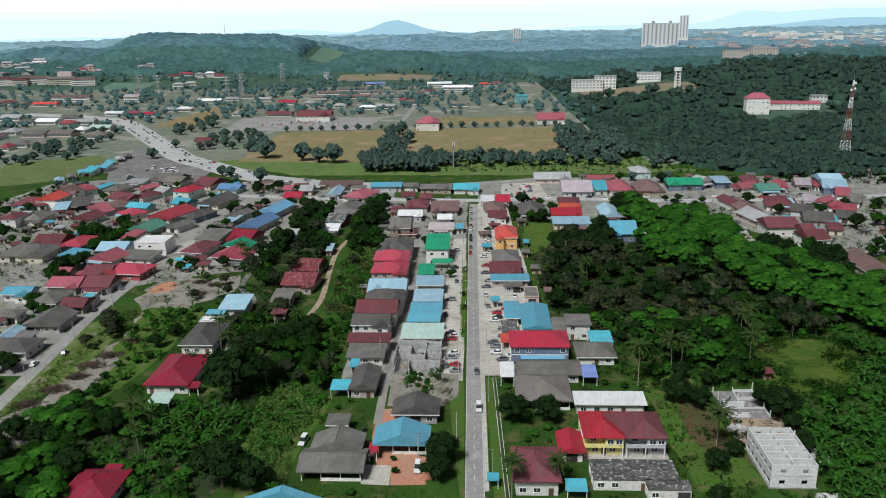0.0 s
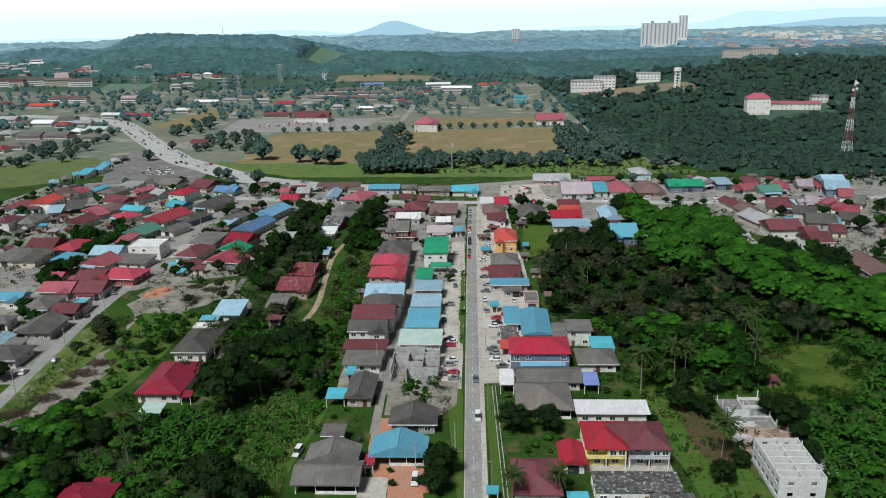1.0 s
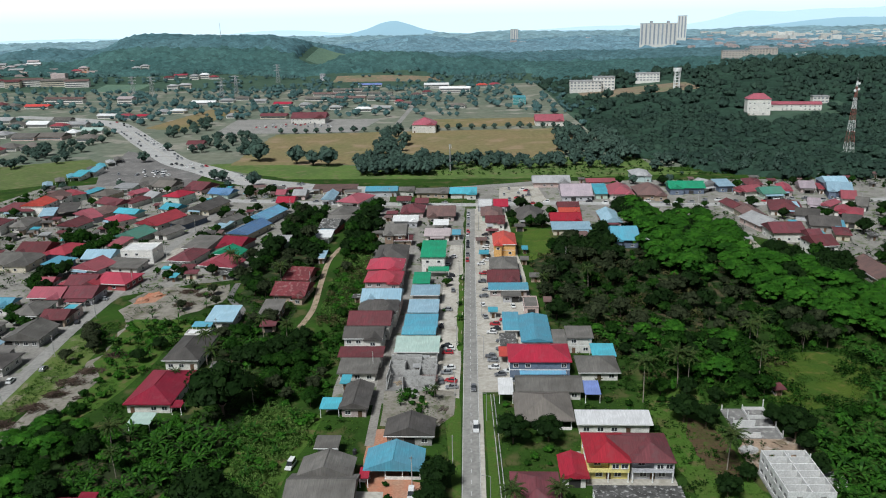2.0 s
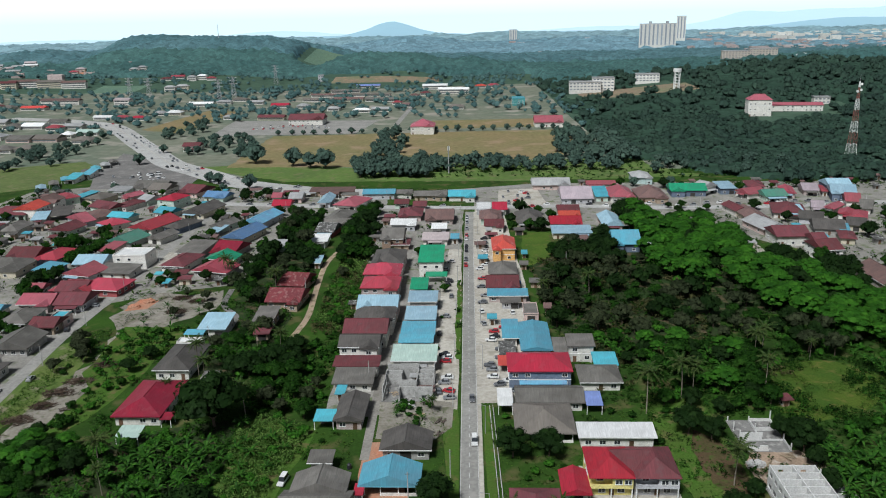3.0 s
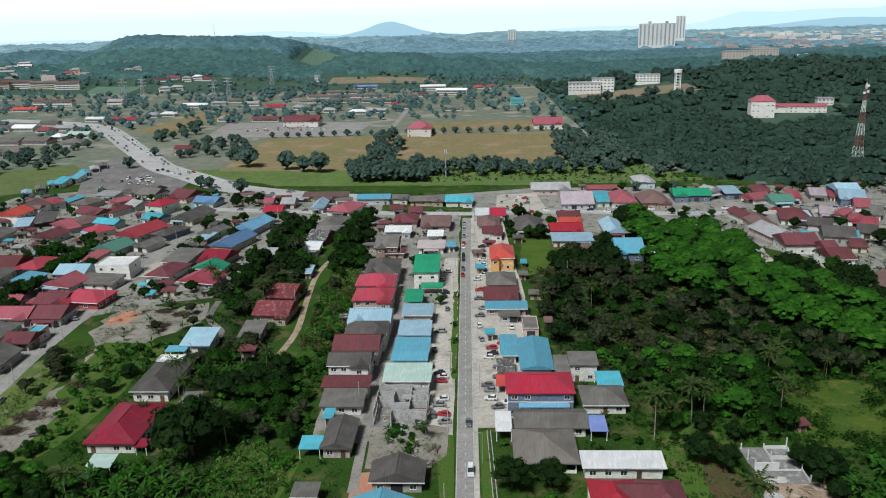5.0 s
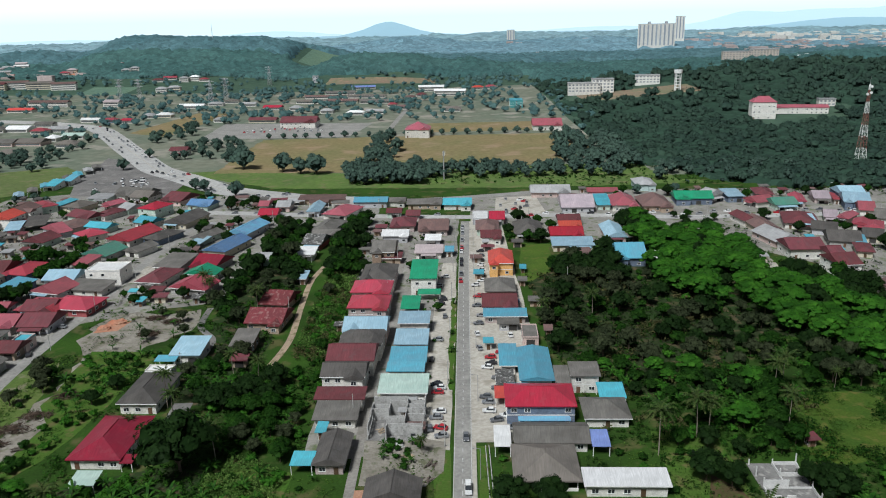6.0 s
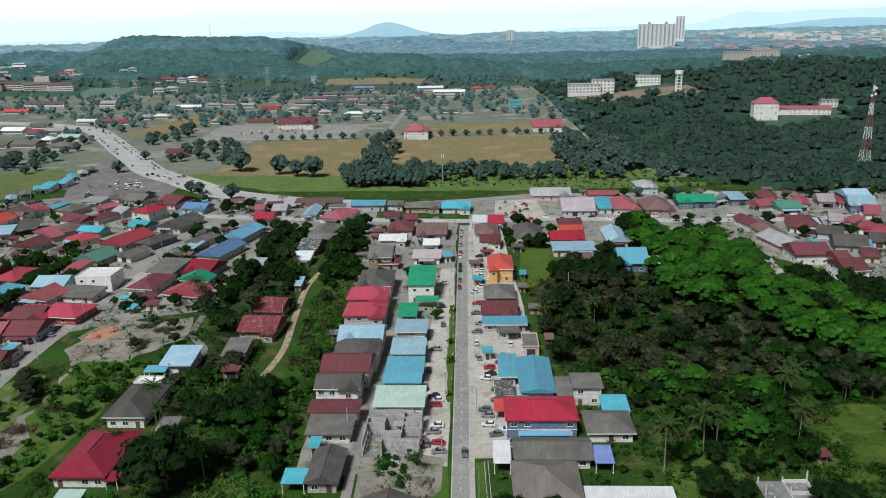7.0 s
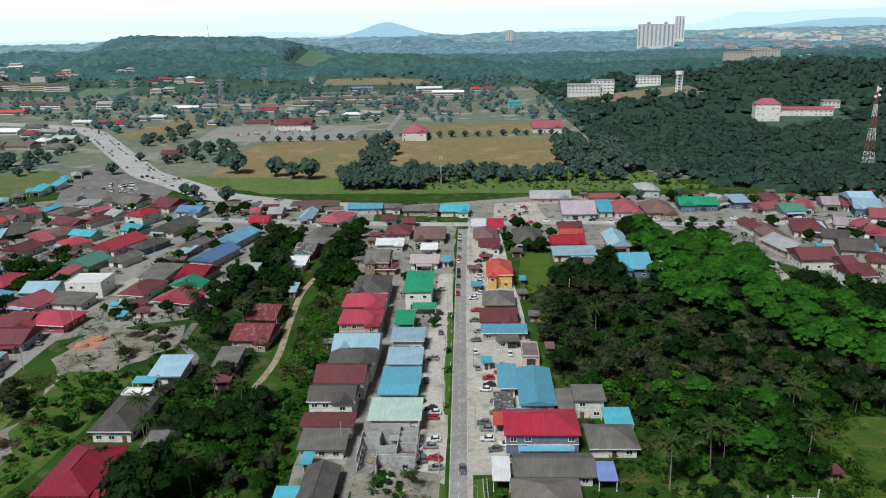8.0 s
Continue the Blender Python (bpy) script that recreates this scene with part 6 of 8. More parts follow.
# ---- unfinished buildings ----
def shell(x, y, w, d, turn, h, rows, cols, label, name="unfinished_building", ragged=0.0, seed=1, finish=None):
    """Roofless concrete rooms: outer and inner walls with window holes, columns and starter posts."""
    rng = random.Random(seed)
    ob = thing(name, pose(x, y, 0, 0, 0, turn), label, "building")
    BUSY.append((x - w / 2 - 1, y - d / 2 - 1, x + w / 2 + 1, y + d / 2 + 1))
    bm = bmesh.new()
    box(bm, -w / 2 - 0.5, -d / 2 - 0.5, 0, w / 2 + 0.5, d / 2 + 0.5, 0.15)
    if h > 5:
        box(bm, -w / 2, -d / 2, h / 2 - 0.1, w / 2, d / 2, h / 2 + 0.1)
    part("slab", bm, mat("floor_slab", (0.22, 0.215, 0.205), 0.95, (0.14, 0.135, 0.13), 0.2, 2.0, bump=0.2, stain=(0.34, 0.33, 0.31)), ob, "grey dusty concrete floor")

    def low():
        return h * (1 - ragged * rng.random())

    for k in range(rows + 1):
        yy = -d / 2 + d * k / rows
        for j in range(cols):
            if ragged and rng.random() < 0.25:
                continue
            bm = bmesh.new()
            xa, xb = -w / 2 + w * j / cols + 0.13, -w / 2 + w * (j + 1) / cols - 0.13
            top = low()
            if k in (0, rows) and xb - xa > 3:
                mid = (xa + xb) / 2
                for z0 in ((0.15, h / 2) if h > 5 else (0.15,)):
                    zt = min(top, z0 + (h / 2 if h > 5 else h))
                    box(bm, xa, yy - 0.1, z0, mid - 0.7, yy + 0.1, zt)
                    box(bm, mid + 0.7, yy - 0.1, z0, xb, yy + 0.1, zt)
                    box(bm, mid - 0.7, yy - 0.1, z0, mid + 0.7, yy + 0.1, min(zt, z0 + 1.0))
                    if zt - z0 > 2.4:
                        box(bm, mid - 0.7, yy - 0.1, z0 + 2.1, mid + 0.7, yy + 0.1, zt)
            else:
                box(bm, xa, yy - 0.1, 0.15, xb, yy + 0.1, top)
            part("wall", bm, finish or raw_concrete, ob)
    for j in range(cols + 1):
        xx = -w / 2 + w * j / cols
        for k in range(rows):
            if ragged and rng.random() < 0.25:
                continue
            bm = bmesh.new()
            ya, yb = -d / 2 + d * k / rows + 0.13, -d / 2 + d * (k + 1) / rows - 0.13
            top = low()
            mid = (ya + yb) / 2
            if j in (0, cols) and yb - ya > 2.5:
                for z0 in ((0.15, h / 2) if h > 5 else (0.15,)):
                    zt = min(top, z0 + (h / 2 if h > 5 else h))
                    box(bm, xx - 0.1, ya, z0, xx + 0.1, mid - 1.0, zt)
                    box(bm, xx - 0.1, mid + 1.0, z0, xx + 0.1, yb, zt)
                    box(bm, xx - 0.1, mid - 1.0, z0, xx + 0.1, mid + 1.0, min(zt, z0 + 0.7))
                    if zt - z0 > 2.4:
                        box(bm, xx - 0.1, mid - 1.0, z0 + 2.0, xx + 0.1, mid + 1.0, zt)
            else:
                box(bm, xx - 0.1, ya, 0.15, xx + 0.1, yb, top)
            part("wall", bm, finish or raw_concrete, ob)
    for j in range(cols + 1):
        for k in range(rows + 1):
            bm = bmesh.new()
            xx, yy = -w / 2 + w * j / cols, -d / 2 + d * k / rows
            box(bm, xx - 0.14, yy - 0.14, 0.15, xx + 0.14, yy + 0.14, low() + (0.9 if rng.random() < 0.3 else 0.1))
            part("column", bm, finish or raw_concrete, ob)
    return ob


shell(85.0, 180.5, 11.0, 18.0, -2, 6.6, 6, 2, "unfinished two-storey pale concrete house without a roof", finish=fresh_render)
shell(-12.6, 246.5, 15.5, 17.0, -2, 5.0, 6, 3, "half-built grey concrete row of rooms among rubble", ragged=0.3, seed=4)
shell(87.0, 214.5, 12.0, 16.0, -2, 2.6, 3, 2, "low white foundation walls on a building site", ragged=0.85, seed=9, finish=fresh_render)


# ---- heaps and small clutter ----
def heap(x, y, rx, ry, tall, material, name, label, category, seed):
    bm = bmesh.new()
    bmesh.ops.create_icosphere(bm, subdivisions=4, radius=1.0)
    for v in bm.verts:
        n = noise.noise(v.co * 2.3 + Vector((seed, 0, 0))) * 0.28 + noise.noise(v.co * 6.0 + Vector((seed, 5, 0))) * 0.12
        v.co = Vector((v.co.x * rx * (1 + n), v.co.y * ry * (1 + n), max(-0.05, v.co.z * tall * (1 + 1.5 * n))))
    me = bpy.data.meshes.new(name)
    bm.to_mesh(me)
    bm.free()
    ob = link(name, me, None, material, pose(x, y, 0.05))
    return tagged(ob, label, category)


def brushwood(x, y, r, count, seed):
    """A heap of cut branches."""
    rng = random.Random(seed)
    bm = bmesh.new()
    for _ in range(count):
        a, q = rng.uniform(0, 6.3), rng.uniform(0, r)
        px, py, b = x + q * math.cos(a), y + q * math.sin(a) * 0.6, rng.uniform(0, 6.3)
        ln = rng.uniform(0.8, 2.4)
        z = max(0.1, 1.1 - q / r) * rng.uniform(0.2, 1.0)
        rod(bm, (px, py, z + 0.1), (px + ln * math.cos(b), py + ln * math.sin(b), z + rng.uniform(-0.1, 0.5) + 0.15), 0.09, 0.04, 4)
    me = bpy.data.meshes.new("brush_pile")
    bm.to_mesh(me)
    bm.free()
    return tagged(link("brush_pile", me, None, mat("dead_wood", (0.085, 0.060, 0.045), 0.9, spread=0.3, island=True)), "heap of dark dead branches on bare earth", "brushwood", kind="stuff")


for k, (x, y, r) in enumerate(((-127, 247, 4.5), (-124, 255, 4.0), (-131, 229, 4.2), (-135, 219, 3.8), (-128, 238, 3.0), (-121, 268, 3.5), (-113, 318, 3.4), (-108, 330, 3.2), (-116, 334, 3.0))):
    brushwood(x, y, r * 1.25, 260, k)
heap(-129, 330, 3.2, 2.2, 1.6, red_earth, "earth_mound", "heap of fresh red earth", "earth heap", 1.0)
heap(-133, 324, 2.8, 2.0, 1.3, red_earth, "earth_mound", "heap of fresh red earth", "earth heap", 2.0)
heap(-125, 336, 3.0, 2.0, 1.4, dirt, "earth_mound", "brown heap of loose earth", "earth heap", 3.0)
heap(81, 200, 2.6, 1.8, 1.2, raw_concrete, "sand_mound", "pale sand heap at the building site", "sand heap", 4.0)
heap(92, 167, 3.4, 2.0, 0.9, raw_concrete, "sand_mound", "pale rubble heap at the building site", "sand heap", 5.0)
house(101.5, 232.0, 4.0, 4.0, 8, 2.4, 0.4, "shed", "maroon", "tan", "hut")
heap(-13, 234.6, 3.0, 1.2, 0.8, raw_concrete, "rubble_mound", "grey rubble heap before the half-built rooms", "rubble heap", 6.0)
heap(-7, 240, 2.4, 2.0, 0.9, raw_concrete, "rubble_mound", "grey rubble heap in the half-built rooms", "rubble heap", 7.0)
heap(98, 186, 2.4, 3.4, 0.7, raw_concrete, "rubble_mound", "pale rubble heap beside the unfinished house", "rubble heap", 8.0)


def plank_stack(x, y, turn, count, seed, tone, label):
    """Loose timber boards lying across one another."""
    rng = random.Random(seed)
    ob = thing("plank_stack", pose(x, y, 0.1, 0, 0, turn), label, "timber", "plank stacks")
    for k in range(count):
        bm = bmesh.new()
        ln = rng.uniform(2.0, 4.0)
        box(bm, -ln / 2, -0.14, 0, ln / 2, 0.14, 0.07)
        part("plank", bm, mat("site_timber_" + tone, {"pale": (0.38, 0.30, 0.21), "dark": (0.12, 0.095, 0.08)}[tone], 0.9, spread=0.3), ob, m=pose(rng.uniform(-0.6, 0.6), rng.uniform(-1.3, 1.3), 0.075 * k, 0, 0, rng.uniform(-35, 35)))
    return ob


for k, (x, y, turn, tone) in enumerate(((84, 199, 20, "pale"), (91, 203, -40, "pale"), (88, 195, 75, "dark"), (94, 197, 10, "pale"), (-15, 233.5, 15, "dark"), (-6.5, 236.5, 60, "dark"), (-9, 229, -20, "pale"), (-2.5, 225, 80, "dark"), (-3.4, 218, 60, "dark"), (-17, 243, 30, "pale"), (37, 243, 10, "dark"), (-120, 236, 30, "dark"), (31, 231, 85, "pale"), (-33, 232, 20, "dark"))):
    plank_stack(x, y, turn, 7, k, tone, "loose stack of rough timber boards on bare ground" if tone == "pale" else "pile of old dark boards on the ground")


def water_tank(x, y, z, tone):
    ob = thing("water_tank", pose(x, y, z), "small %s plastic water tank beside a house" % tone, "water tank", "water tanks")
    paint = mat("tank_" + tone, {"black": (0.03, 0.03, 0.035), "blue": (0.06, 0.16, 0.36)}[tone], 0.4, spec=0.4)
    bm = bmesh.new()
    rod(bm, (0, 0, 0), (0, 0, 1.3), 0.62, 0.58, 12)
    rod(bm, (0, 0, 1.3), (0, 0, 1.55), 0.58, 0.25, 12)
    part("tank_body", bm, paint, ob)
    bm = bmesh.new()
    rod(bm, (0, 0, 1.55), (0, 0, 1.66), 0.24, 0.22, 10)
    part("lid", bm, paint, ob)
    return ob


for k, (x, y) in enumerate(((-29.5, 236.5), (-37.5, 246), (37.2, 262), (36.5, 250), (30.5, 292), (-4.2, 214), (-26.5, 201), (36, 229), (-38.2, 272), (31.5, 345))):
    if not busy(x, y, 0.2):
        water_tank(x, y, 0.05, ("black", "blue")[k % 2])



# ---- plants ----
SOFT = {}  # mesh name: vertex normals that follow the outline of the crown, zero where the mesh keeps its own


def unit(v):
    return v / (np.linalg.norm(v, axis=-1, keepdims=True) + 1e-9)


def leaf_cloud(rng, lobes, count, size, flat=0.3, middle=None):
    """Leaf clumps, small bent quads, on the shells of some ellipsoids: lobes are (x, y, z, rx, ry, rz). Gives vertices, faces and normals."""
    lob = np.array(lobes, float)
    weight = lob[:, 3] * lob[:, 4]
    pick = rng.choice(len(lob), count, p=weight / weight.sum())
    n = rng.normal(size=(count, 3))
    n[:, 2] = np.where(rng.random(count) < 0.85, np.abs(n[:, 2]) * 0.95 - 0.25 * rng.random(count), n[:, 2])
    n = unit(n)
    p = lob[pick, :3] + lob[pick, 3:] * n * (0.84 + 0.24 * rng.random((count, 1)))
    shell = unit(n / lob[pick, 3:] * lob[pick, 3:4])
    up = unit(shell * (1 - flat) + np.array([0, 0, flat]) + rng.normal(size=(count, 3)) * 0.32)
    a = unit(np.cross(up, rng.normal(size=(count, 3))))
    b = np.cross(up, a)
    s = size * (0.55 + 0.9 * rng.random((count, 1)))
    verts = np.stack([p - a * s, p - b * s * 0.55 + up * s * 0.1, p + a * s, p + b * s * 0.55 + up * s * 0.1], 1).reshape(-1, 3)
    centre = np.array(middle) if middle is not None else lob[:, :3].mean(0) - np.array([0, 0, lob[:, 5].mean()])
    soft = unit(0.8 * shell + 0.35 * unit(p - centre) + 0.38 * up + np.array([0, 0, 0.1]))
    faces = np.arange(count * 4).reshape(-1, 4).tolist()
    return verts, faces, np.repeat(soft, 4, 0)


def lobe_core(lobes, shrink, seed):
    """The dim inside of a crown: a lumpy body in each lobe."""
    bm = bmesh.new()
    bmesh.ops.create_icosphere(bm, subdivisions=1, radius=1.0)
    bm.verts.index_update()
    ball = np.array([v.co[:] for v in bm.verts])
    tri = np.array([[v.index for v in f.verts] for f in bm.faces])
    bm.free()
    rng = np.random.default_rng(seed)
    v, f = [], []
    for k, l in enumerate(lobes):
        v.append(np.array(l[:3]) + ball * np.array(l[3:]) * shrink * (0.85 + 0.25 * rng.random((len(ball), 1))))
        f.append(tri + k * len(ball))
    return np.concatenate(v), np.concatenate(f).tolist()


def mesh_of(name, verts, faces, material, soft=None):
    me = bpy.data.meshes.new(name)
    me.from_pydata(np.asarray(verts).tolist(), [], faces)
    me.materials.append(material)
    if soft is not None:
        SOFT[me.name] = soft
        me.polygons.foreach_set("use_smooth", [True] * len(faces))
        me.normals_split_custom_set_from_vertices(soft.tolist())
    return me


def crown_mesh(rng, lobes, count, size, flat, material, middle, shrink=0.86, seed=0):
    v, f, n = leaf_cloud(rng, lobes, count, size, flat, middle)
    cv, cf = lobe_core(lobes, shrink, seed)
    cn = unit(cv - np.array(middle))
    return mesh_of("crown", np.concatenate([v, cv]), f + [[i + len(v) for i in q] for q in cf], material, np.concatenate([n, cn]))


def tree_master(seed, radius, tall, trunk_h, material, count, size, dome=0.7, lobes_n=9):
    """A broadleaf tree: (trunk mesh, crown mesh). A low dome makes a spreading crown of flat pads, a high one a rounded crown of lobes."""
    rng = np.random.default_rng(seed)
    pads = dome < 0.5
    deep = tall - trunk_h
    lobes = [(0, 0, trunk_h + deep * (0.26 if pads else 0.42), radius * 0.72, radius * 0.72, deep * (0.36 if pads else 0.44))]
    bm = bmesh.new()
    rod(bm, (0, 0, -0.2), (0.1, 0.05, trunk_h + 0.2 * deep), 0.03 * tall, 0.018 * tall, 7)
    squeeze = 0.82 + 0.36 * rng.random()
    for k in range(lobes_n):
        a = k * 2.4 + 0.7 * rng.random()
        out = ((k + 0.6) / lobes_n) ** 0.55 * (0.92 + 0.16 * rng.random())
        r = radius * 0.84 * out
        rim = math.sqrt(max(0.0, 1 - min(out, 0.98) ** 2))
        if pads:
            z = trunk_h + deep * (0.24 + 0.62 * rim + 0.14 * rng.random())
            q = radius * (0.19 + 0.13 * rng.random())
            lobes.append((r * math.cos(a), r * math.sin(a) * squeeze, z, q, q, q * 0.55))
        else:
            z = trunk_h + deep * (0.20 + 0.24 * rng.random() + (0.42 + 0.16 * rng.random()) * rim * dome)
            q = radius * (0.24 + 0.2 * rng.random())
            lobes.append((r * math.cos(a), r * math.sin(a) * squeeze, z, q, q, q * (0.75 + 0.2 * dome)))
        if k % 2:
            rod(bm, (0.1, 0.05, trunk_h * (0.7 + 0.25 * rng.random())), (r * 0.8 * math.cos(a), r * 0.8 * math.sin(a), z), 0.010 * tall, 0.004 * tall, 5)
    me = bpy.data.meshes.new("trunk")
    bm.to_mesh(me)
    bm.free()
    me.materials.append(bark)
    return me, crown_mesh(rng, lobes, count, size, 0.25, material, (0, 0, trunk_h - 0.2 * deep), 0.86, seed)


def palm_master(seed, tall, fronds=26, reach=4.5):
    """A coconut palm: slightly curved trunk and drooping fronds with leaflets."""
    rng = np.random.default_rng(seed)
    bm = bmesh.new()
    lean = rng.normal(size=2) * 0.6
    prev = Vector((0, 0, -0.2))
    for k in range(1, 7):
        t = k / 6
        now = Vector((lean[0] * t * t, lean[1] * t * t, tall * t))
        rod(bm, prev, now, 0.17 - 0.06 * (t - 1 / 6), 0.17 - 0.06 * t, 7)
        prev = now
    me = bpy.data.meshes.new("trunk")
    bm.to_mesh(me)
    bm.free()
    me.materials.append(palm_bark)
    verts, faces = [], []
    top = np.array(prev)
    for k in range(fronds):
        a = k * 2.4 + rng.random() * 0.3
        up = 1.05 - 1.3 * (k / fronds) + 0.25 * rng.random()
        out = np.array([math.cos(a), math.sin(a), 0.0])
        side = np.array([-math.sin(a), math.cos(a), 0.0])
        n = 11
        pts = [top + out * reach * t * (0.85 + 0.1 * up) + np.array([0, 0, reach * (up * t - (0.58 + 0.3 * rng.random() * 0.5) * t * t)]) for t in np.linspace(0, 1, n)]
        for j in range(1, n):
            w = 0.46 * math.sin(math.pi * min(0.97, (j / n) ** 0.7)) + 0.15
            for sgn in (-1, 1):
                i = len(verts)
                p, q = pts[j - 1], pts[j]
                tip = (p + q) / 2 + side * sgn * w + np.array([0, 0, -0.35 * w - 0.1 * rng.random()]) + out * 0.25
                verts += [p, q, tip + out * 0.12, tip - out * 0.12]
                faces.append((i, i + 1, i + 2, i + 3))
    return me, mesh_of("crown", verts, faces, leaf_palm)


def banana_master(seed, tall=3.2):
    rng = np.random.default_rng(seed)
    bm = bmesh.new()
    rod(bm, (0, 0, -0.1), (0, 0, tall * 0.55), 0.16, 0.1, 6)
    me = bpy.data.meshes.new("trunk")
    bm.to_mesh(me)
    bm.free()
    me.materials.append(leaf_mid)
    verts, faces = [], []
    for k in range(12):
        a, up = k * 2.4 + rng.random(), 0.7 + 0.9 * rng.random()
        out, side = np.array([math.cos(a), math.sin(a), 0.0]), np.array([-math.sin(a), math.cos(a), 0.0])
        n, reach = 5, tall * (0.6 + 0.2 * rng.random())
        pts = [np.array([0, 0, tall * 0.5]) + out * reach * t + np.array([0, 0, reach * (up * t - 0.8 * t * t)]) for t in np.linspace(0.1, 1, n)]
        for j in range(1, n):
            w0, w1 = 0.27 * math.sin(math.pi * (0.15 + 0.75 * (j - 1) / (n - 1))), 0.27 * math.sin(math.pi * (0.15 + 0.75 * j / (n - 1)))
            i = len(verts)
            verts += [pts[j - 1] - side * w0, pts[j - 1] + side * w0, pts[j] + side * w1, pts[j] - side * w1]
            faces.append((i, i + 1, i + 2, i + 3))
    return me, mesh_of("crown", verts, faces, leaf_banana)


def plant(name, meshes, x, y, scale, turn, label, category, group):
    z = height(x, y) if y > 560 else 0.0
    ob = thing(name, pose(x, y, z, 0, 0, turn), label, category, group)
    ob.scale = (scale, scale, scale)
    link("trunk", meshes[0], ob)
    link("crown", meshes[1], ob)
    return ob


def masters(seed, radius, tall, trunk_h, material, count, size, dome=0.7, lobes_n=9, n=4):
    """Trees of one kind, full and (joined past counting) sparser with larger clumps."""
    return [tree_master(seed + k, radius, tall, trunk_h, material, count, size, dome, lobes_n) for k in range(n)], [tree_master(seed + k, radius, tall, trunk_h, material, int(count / (1.8 if material == leaf_bright else 3.8)), size * (1.3 if material == leaf_bright else 1.85), dome, lobes_n) for k in range(n)], [tree_master(seed + k, radius, tall, trunk_h * 0.35, leaf_line_hazed if material != leaf_bright else material, int(count / 4.5), size * 2.0, 1.0, lobes_n) for k in range(n)]


MANGO = masters(10, 5.0, 9.0, 1.8, leaf_dark, 1500, 0.30, 0.95, 18)
BROAD = masters(20, 4.2, 8.5, 1.8, leaf_mid, 1150, 0.31, 0.85, 14)
RAIN = masters(30, 6.6, 10.0, 3.0, leaf_bright, 2100, 0.27, 0.47, 40)
DRY = masters(40, 4.5, 10.0, 3.0, leaf_grey, 1000, 0.33, 0.8, 14)
SHRUB = masters(50, 1.9, 2.8, 0.4, leaf_mid, 260, 0.26, 0.7, 6, 3)
SHRUB_B = masters(60, 1.8, 2.6, 0.4, leaf_bright, 260, 0.26, 0.7, 6, 3)
PALM = ([palm_master(70 + k, 11.0 + 1.6 * k) for k in range(3)],) * 3
BANANA = ([banana_master(80 + k) for k in range(3)],) * 3
KINDS = {
    "mango": (MANGO, "tree", "dense dark green broadleaf tree with a rounded crown", "tree"),
    "broad": (BROAD, "tree", "mid-green leafy tree with an uneven crown", "tree"),
    "rain": (RAIN, "tree", "bright green spreading tree with a layered canopy", "tree"),
    "dry": (DRY, "tree", "greyish olive tree with a thin crown", "tree"),
    "shrub": (SHRUB, "shrub", "low dark green shrub in rough grass", "shrub"),
    "bright": (SHRUB_B, "shrub", "low bright green shrub in rough grass", "shrub"),
    "palm": (PALM, "palm_tree", "tall coconut palm with drooping fronds", "palm tree"),
    "banana": (BANANA, "banana_plant", "banana plant with broad arching leaves", "banana plant"),
}
GROVE = random.Random(11)
TAKEN = []


JOINED = {}  # trunks and crowns past the nearest stretch, to be joined: (mesh, x, y, scale, turn)
NEAR_Y = 300.0
COUNTED = {}


def put(kind, x, y, scale=1.0):
    levels, name, label, cat = KINDS[kind]
    turn = GROVE.uniform(0, 360)
    pick = GROVE.randrange(len(levels[0]))
    if (y < NEAR_Y or cat == "palm tree") and COUNTED.get(cat, 0) < ({"shrub": 100, "banana plant": 290}.get(cat, 300)):
        COUNTED[cat] = COUNTED.get(cat, 0) + 1
        plant(name, levels[0][pick], x, y, scale, turn, label, cat, {"tree": "trees", "shrub": "shrubs", "palm tree": "palms", "banana plant": "banana plants"}[cat])
        return
    level = levels[1 if y < 540 else 2][pick]
    JOINED.setdefault((kind, y < 540), []).append((level, x, y, scale, turn))


def grove(x0, y0, x1, y1, count, mix, gap=4.0, low=0.75, high=1.15, slant=0.0):
    """Plants strewn over a block of land, clear of houses and roads; slant shifts the block to the east as it runs north."""
    made = 0
    for _ in range(count * 6):
        if made >= count:
            return
        y = GROVE.uniform(y0, y1)
        x = GROVE.uniform(x0, x1) + slant * (y - y0)
        if busy(x, y, 0.25 * gap) or any(abs(x - a) < gap and abs(y - b) < gap for a, b in TAKEN):
            continue
        TAKEN.append((x, y))
        put(GROVE.choice(mix), x, y, GROVE.uniform(low, high))
        made += 1


def inside(x, y, ring):
    hit = False
    for (xa, ya), (xb, yb) in zip(ring, ring[1:] + ring[:1]):
        if (ya > y) != (yb > y) and x < xa + (y - ya) / (yb - ya) * (xb - xa):
            hit = not hit
    return hit


def patch(ring, count, mix, gap=4.0, low=0.75, high=1.15):
    """Plants strewn over a plot of land with a given outline, clear of houses and roads."""
    x0, x1 = min(p[0] for p in ring), max(p[0] for p in ring)
    y0, y1 = min(p[1] for p in ring), max(p[1] for p in ring)
    made = 0
    for _ in range(count * 12):
        x, y = GROVE.uniform(x0, x1), GROVE.uniform(y0, y1)
        if made >= count or not inside(x, y, ring) or busy(x, y, 0.25 * gap) or any(abs(x - a) < gap and abs(y - b) < gap for a, b in TAKEN):
            continue
        TAKEN.append((x, y))
        put(GROVE.choice(mix), x, y, GROVE.uniform(low, high))
        made += 1


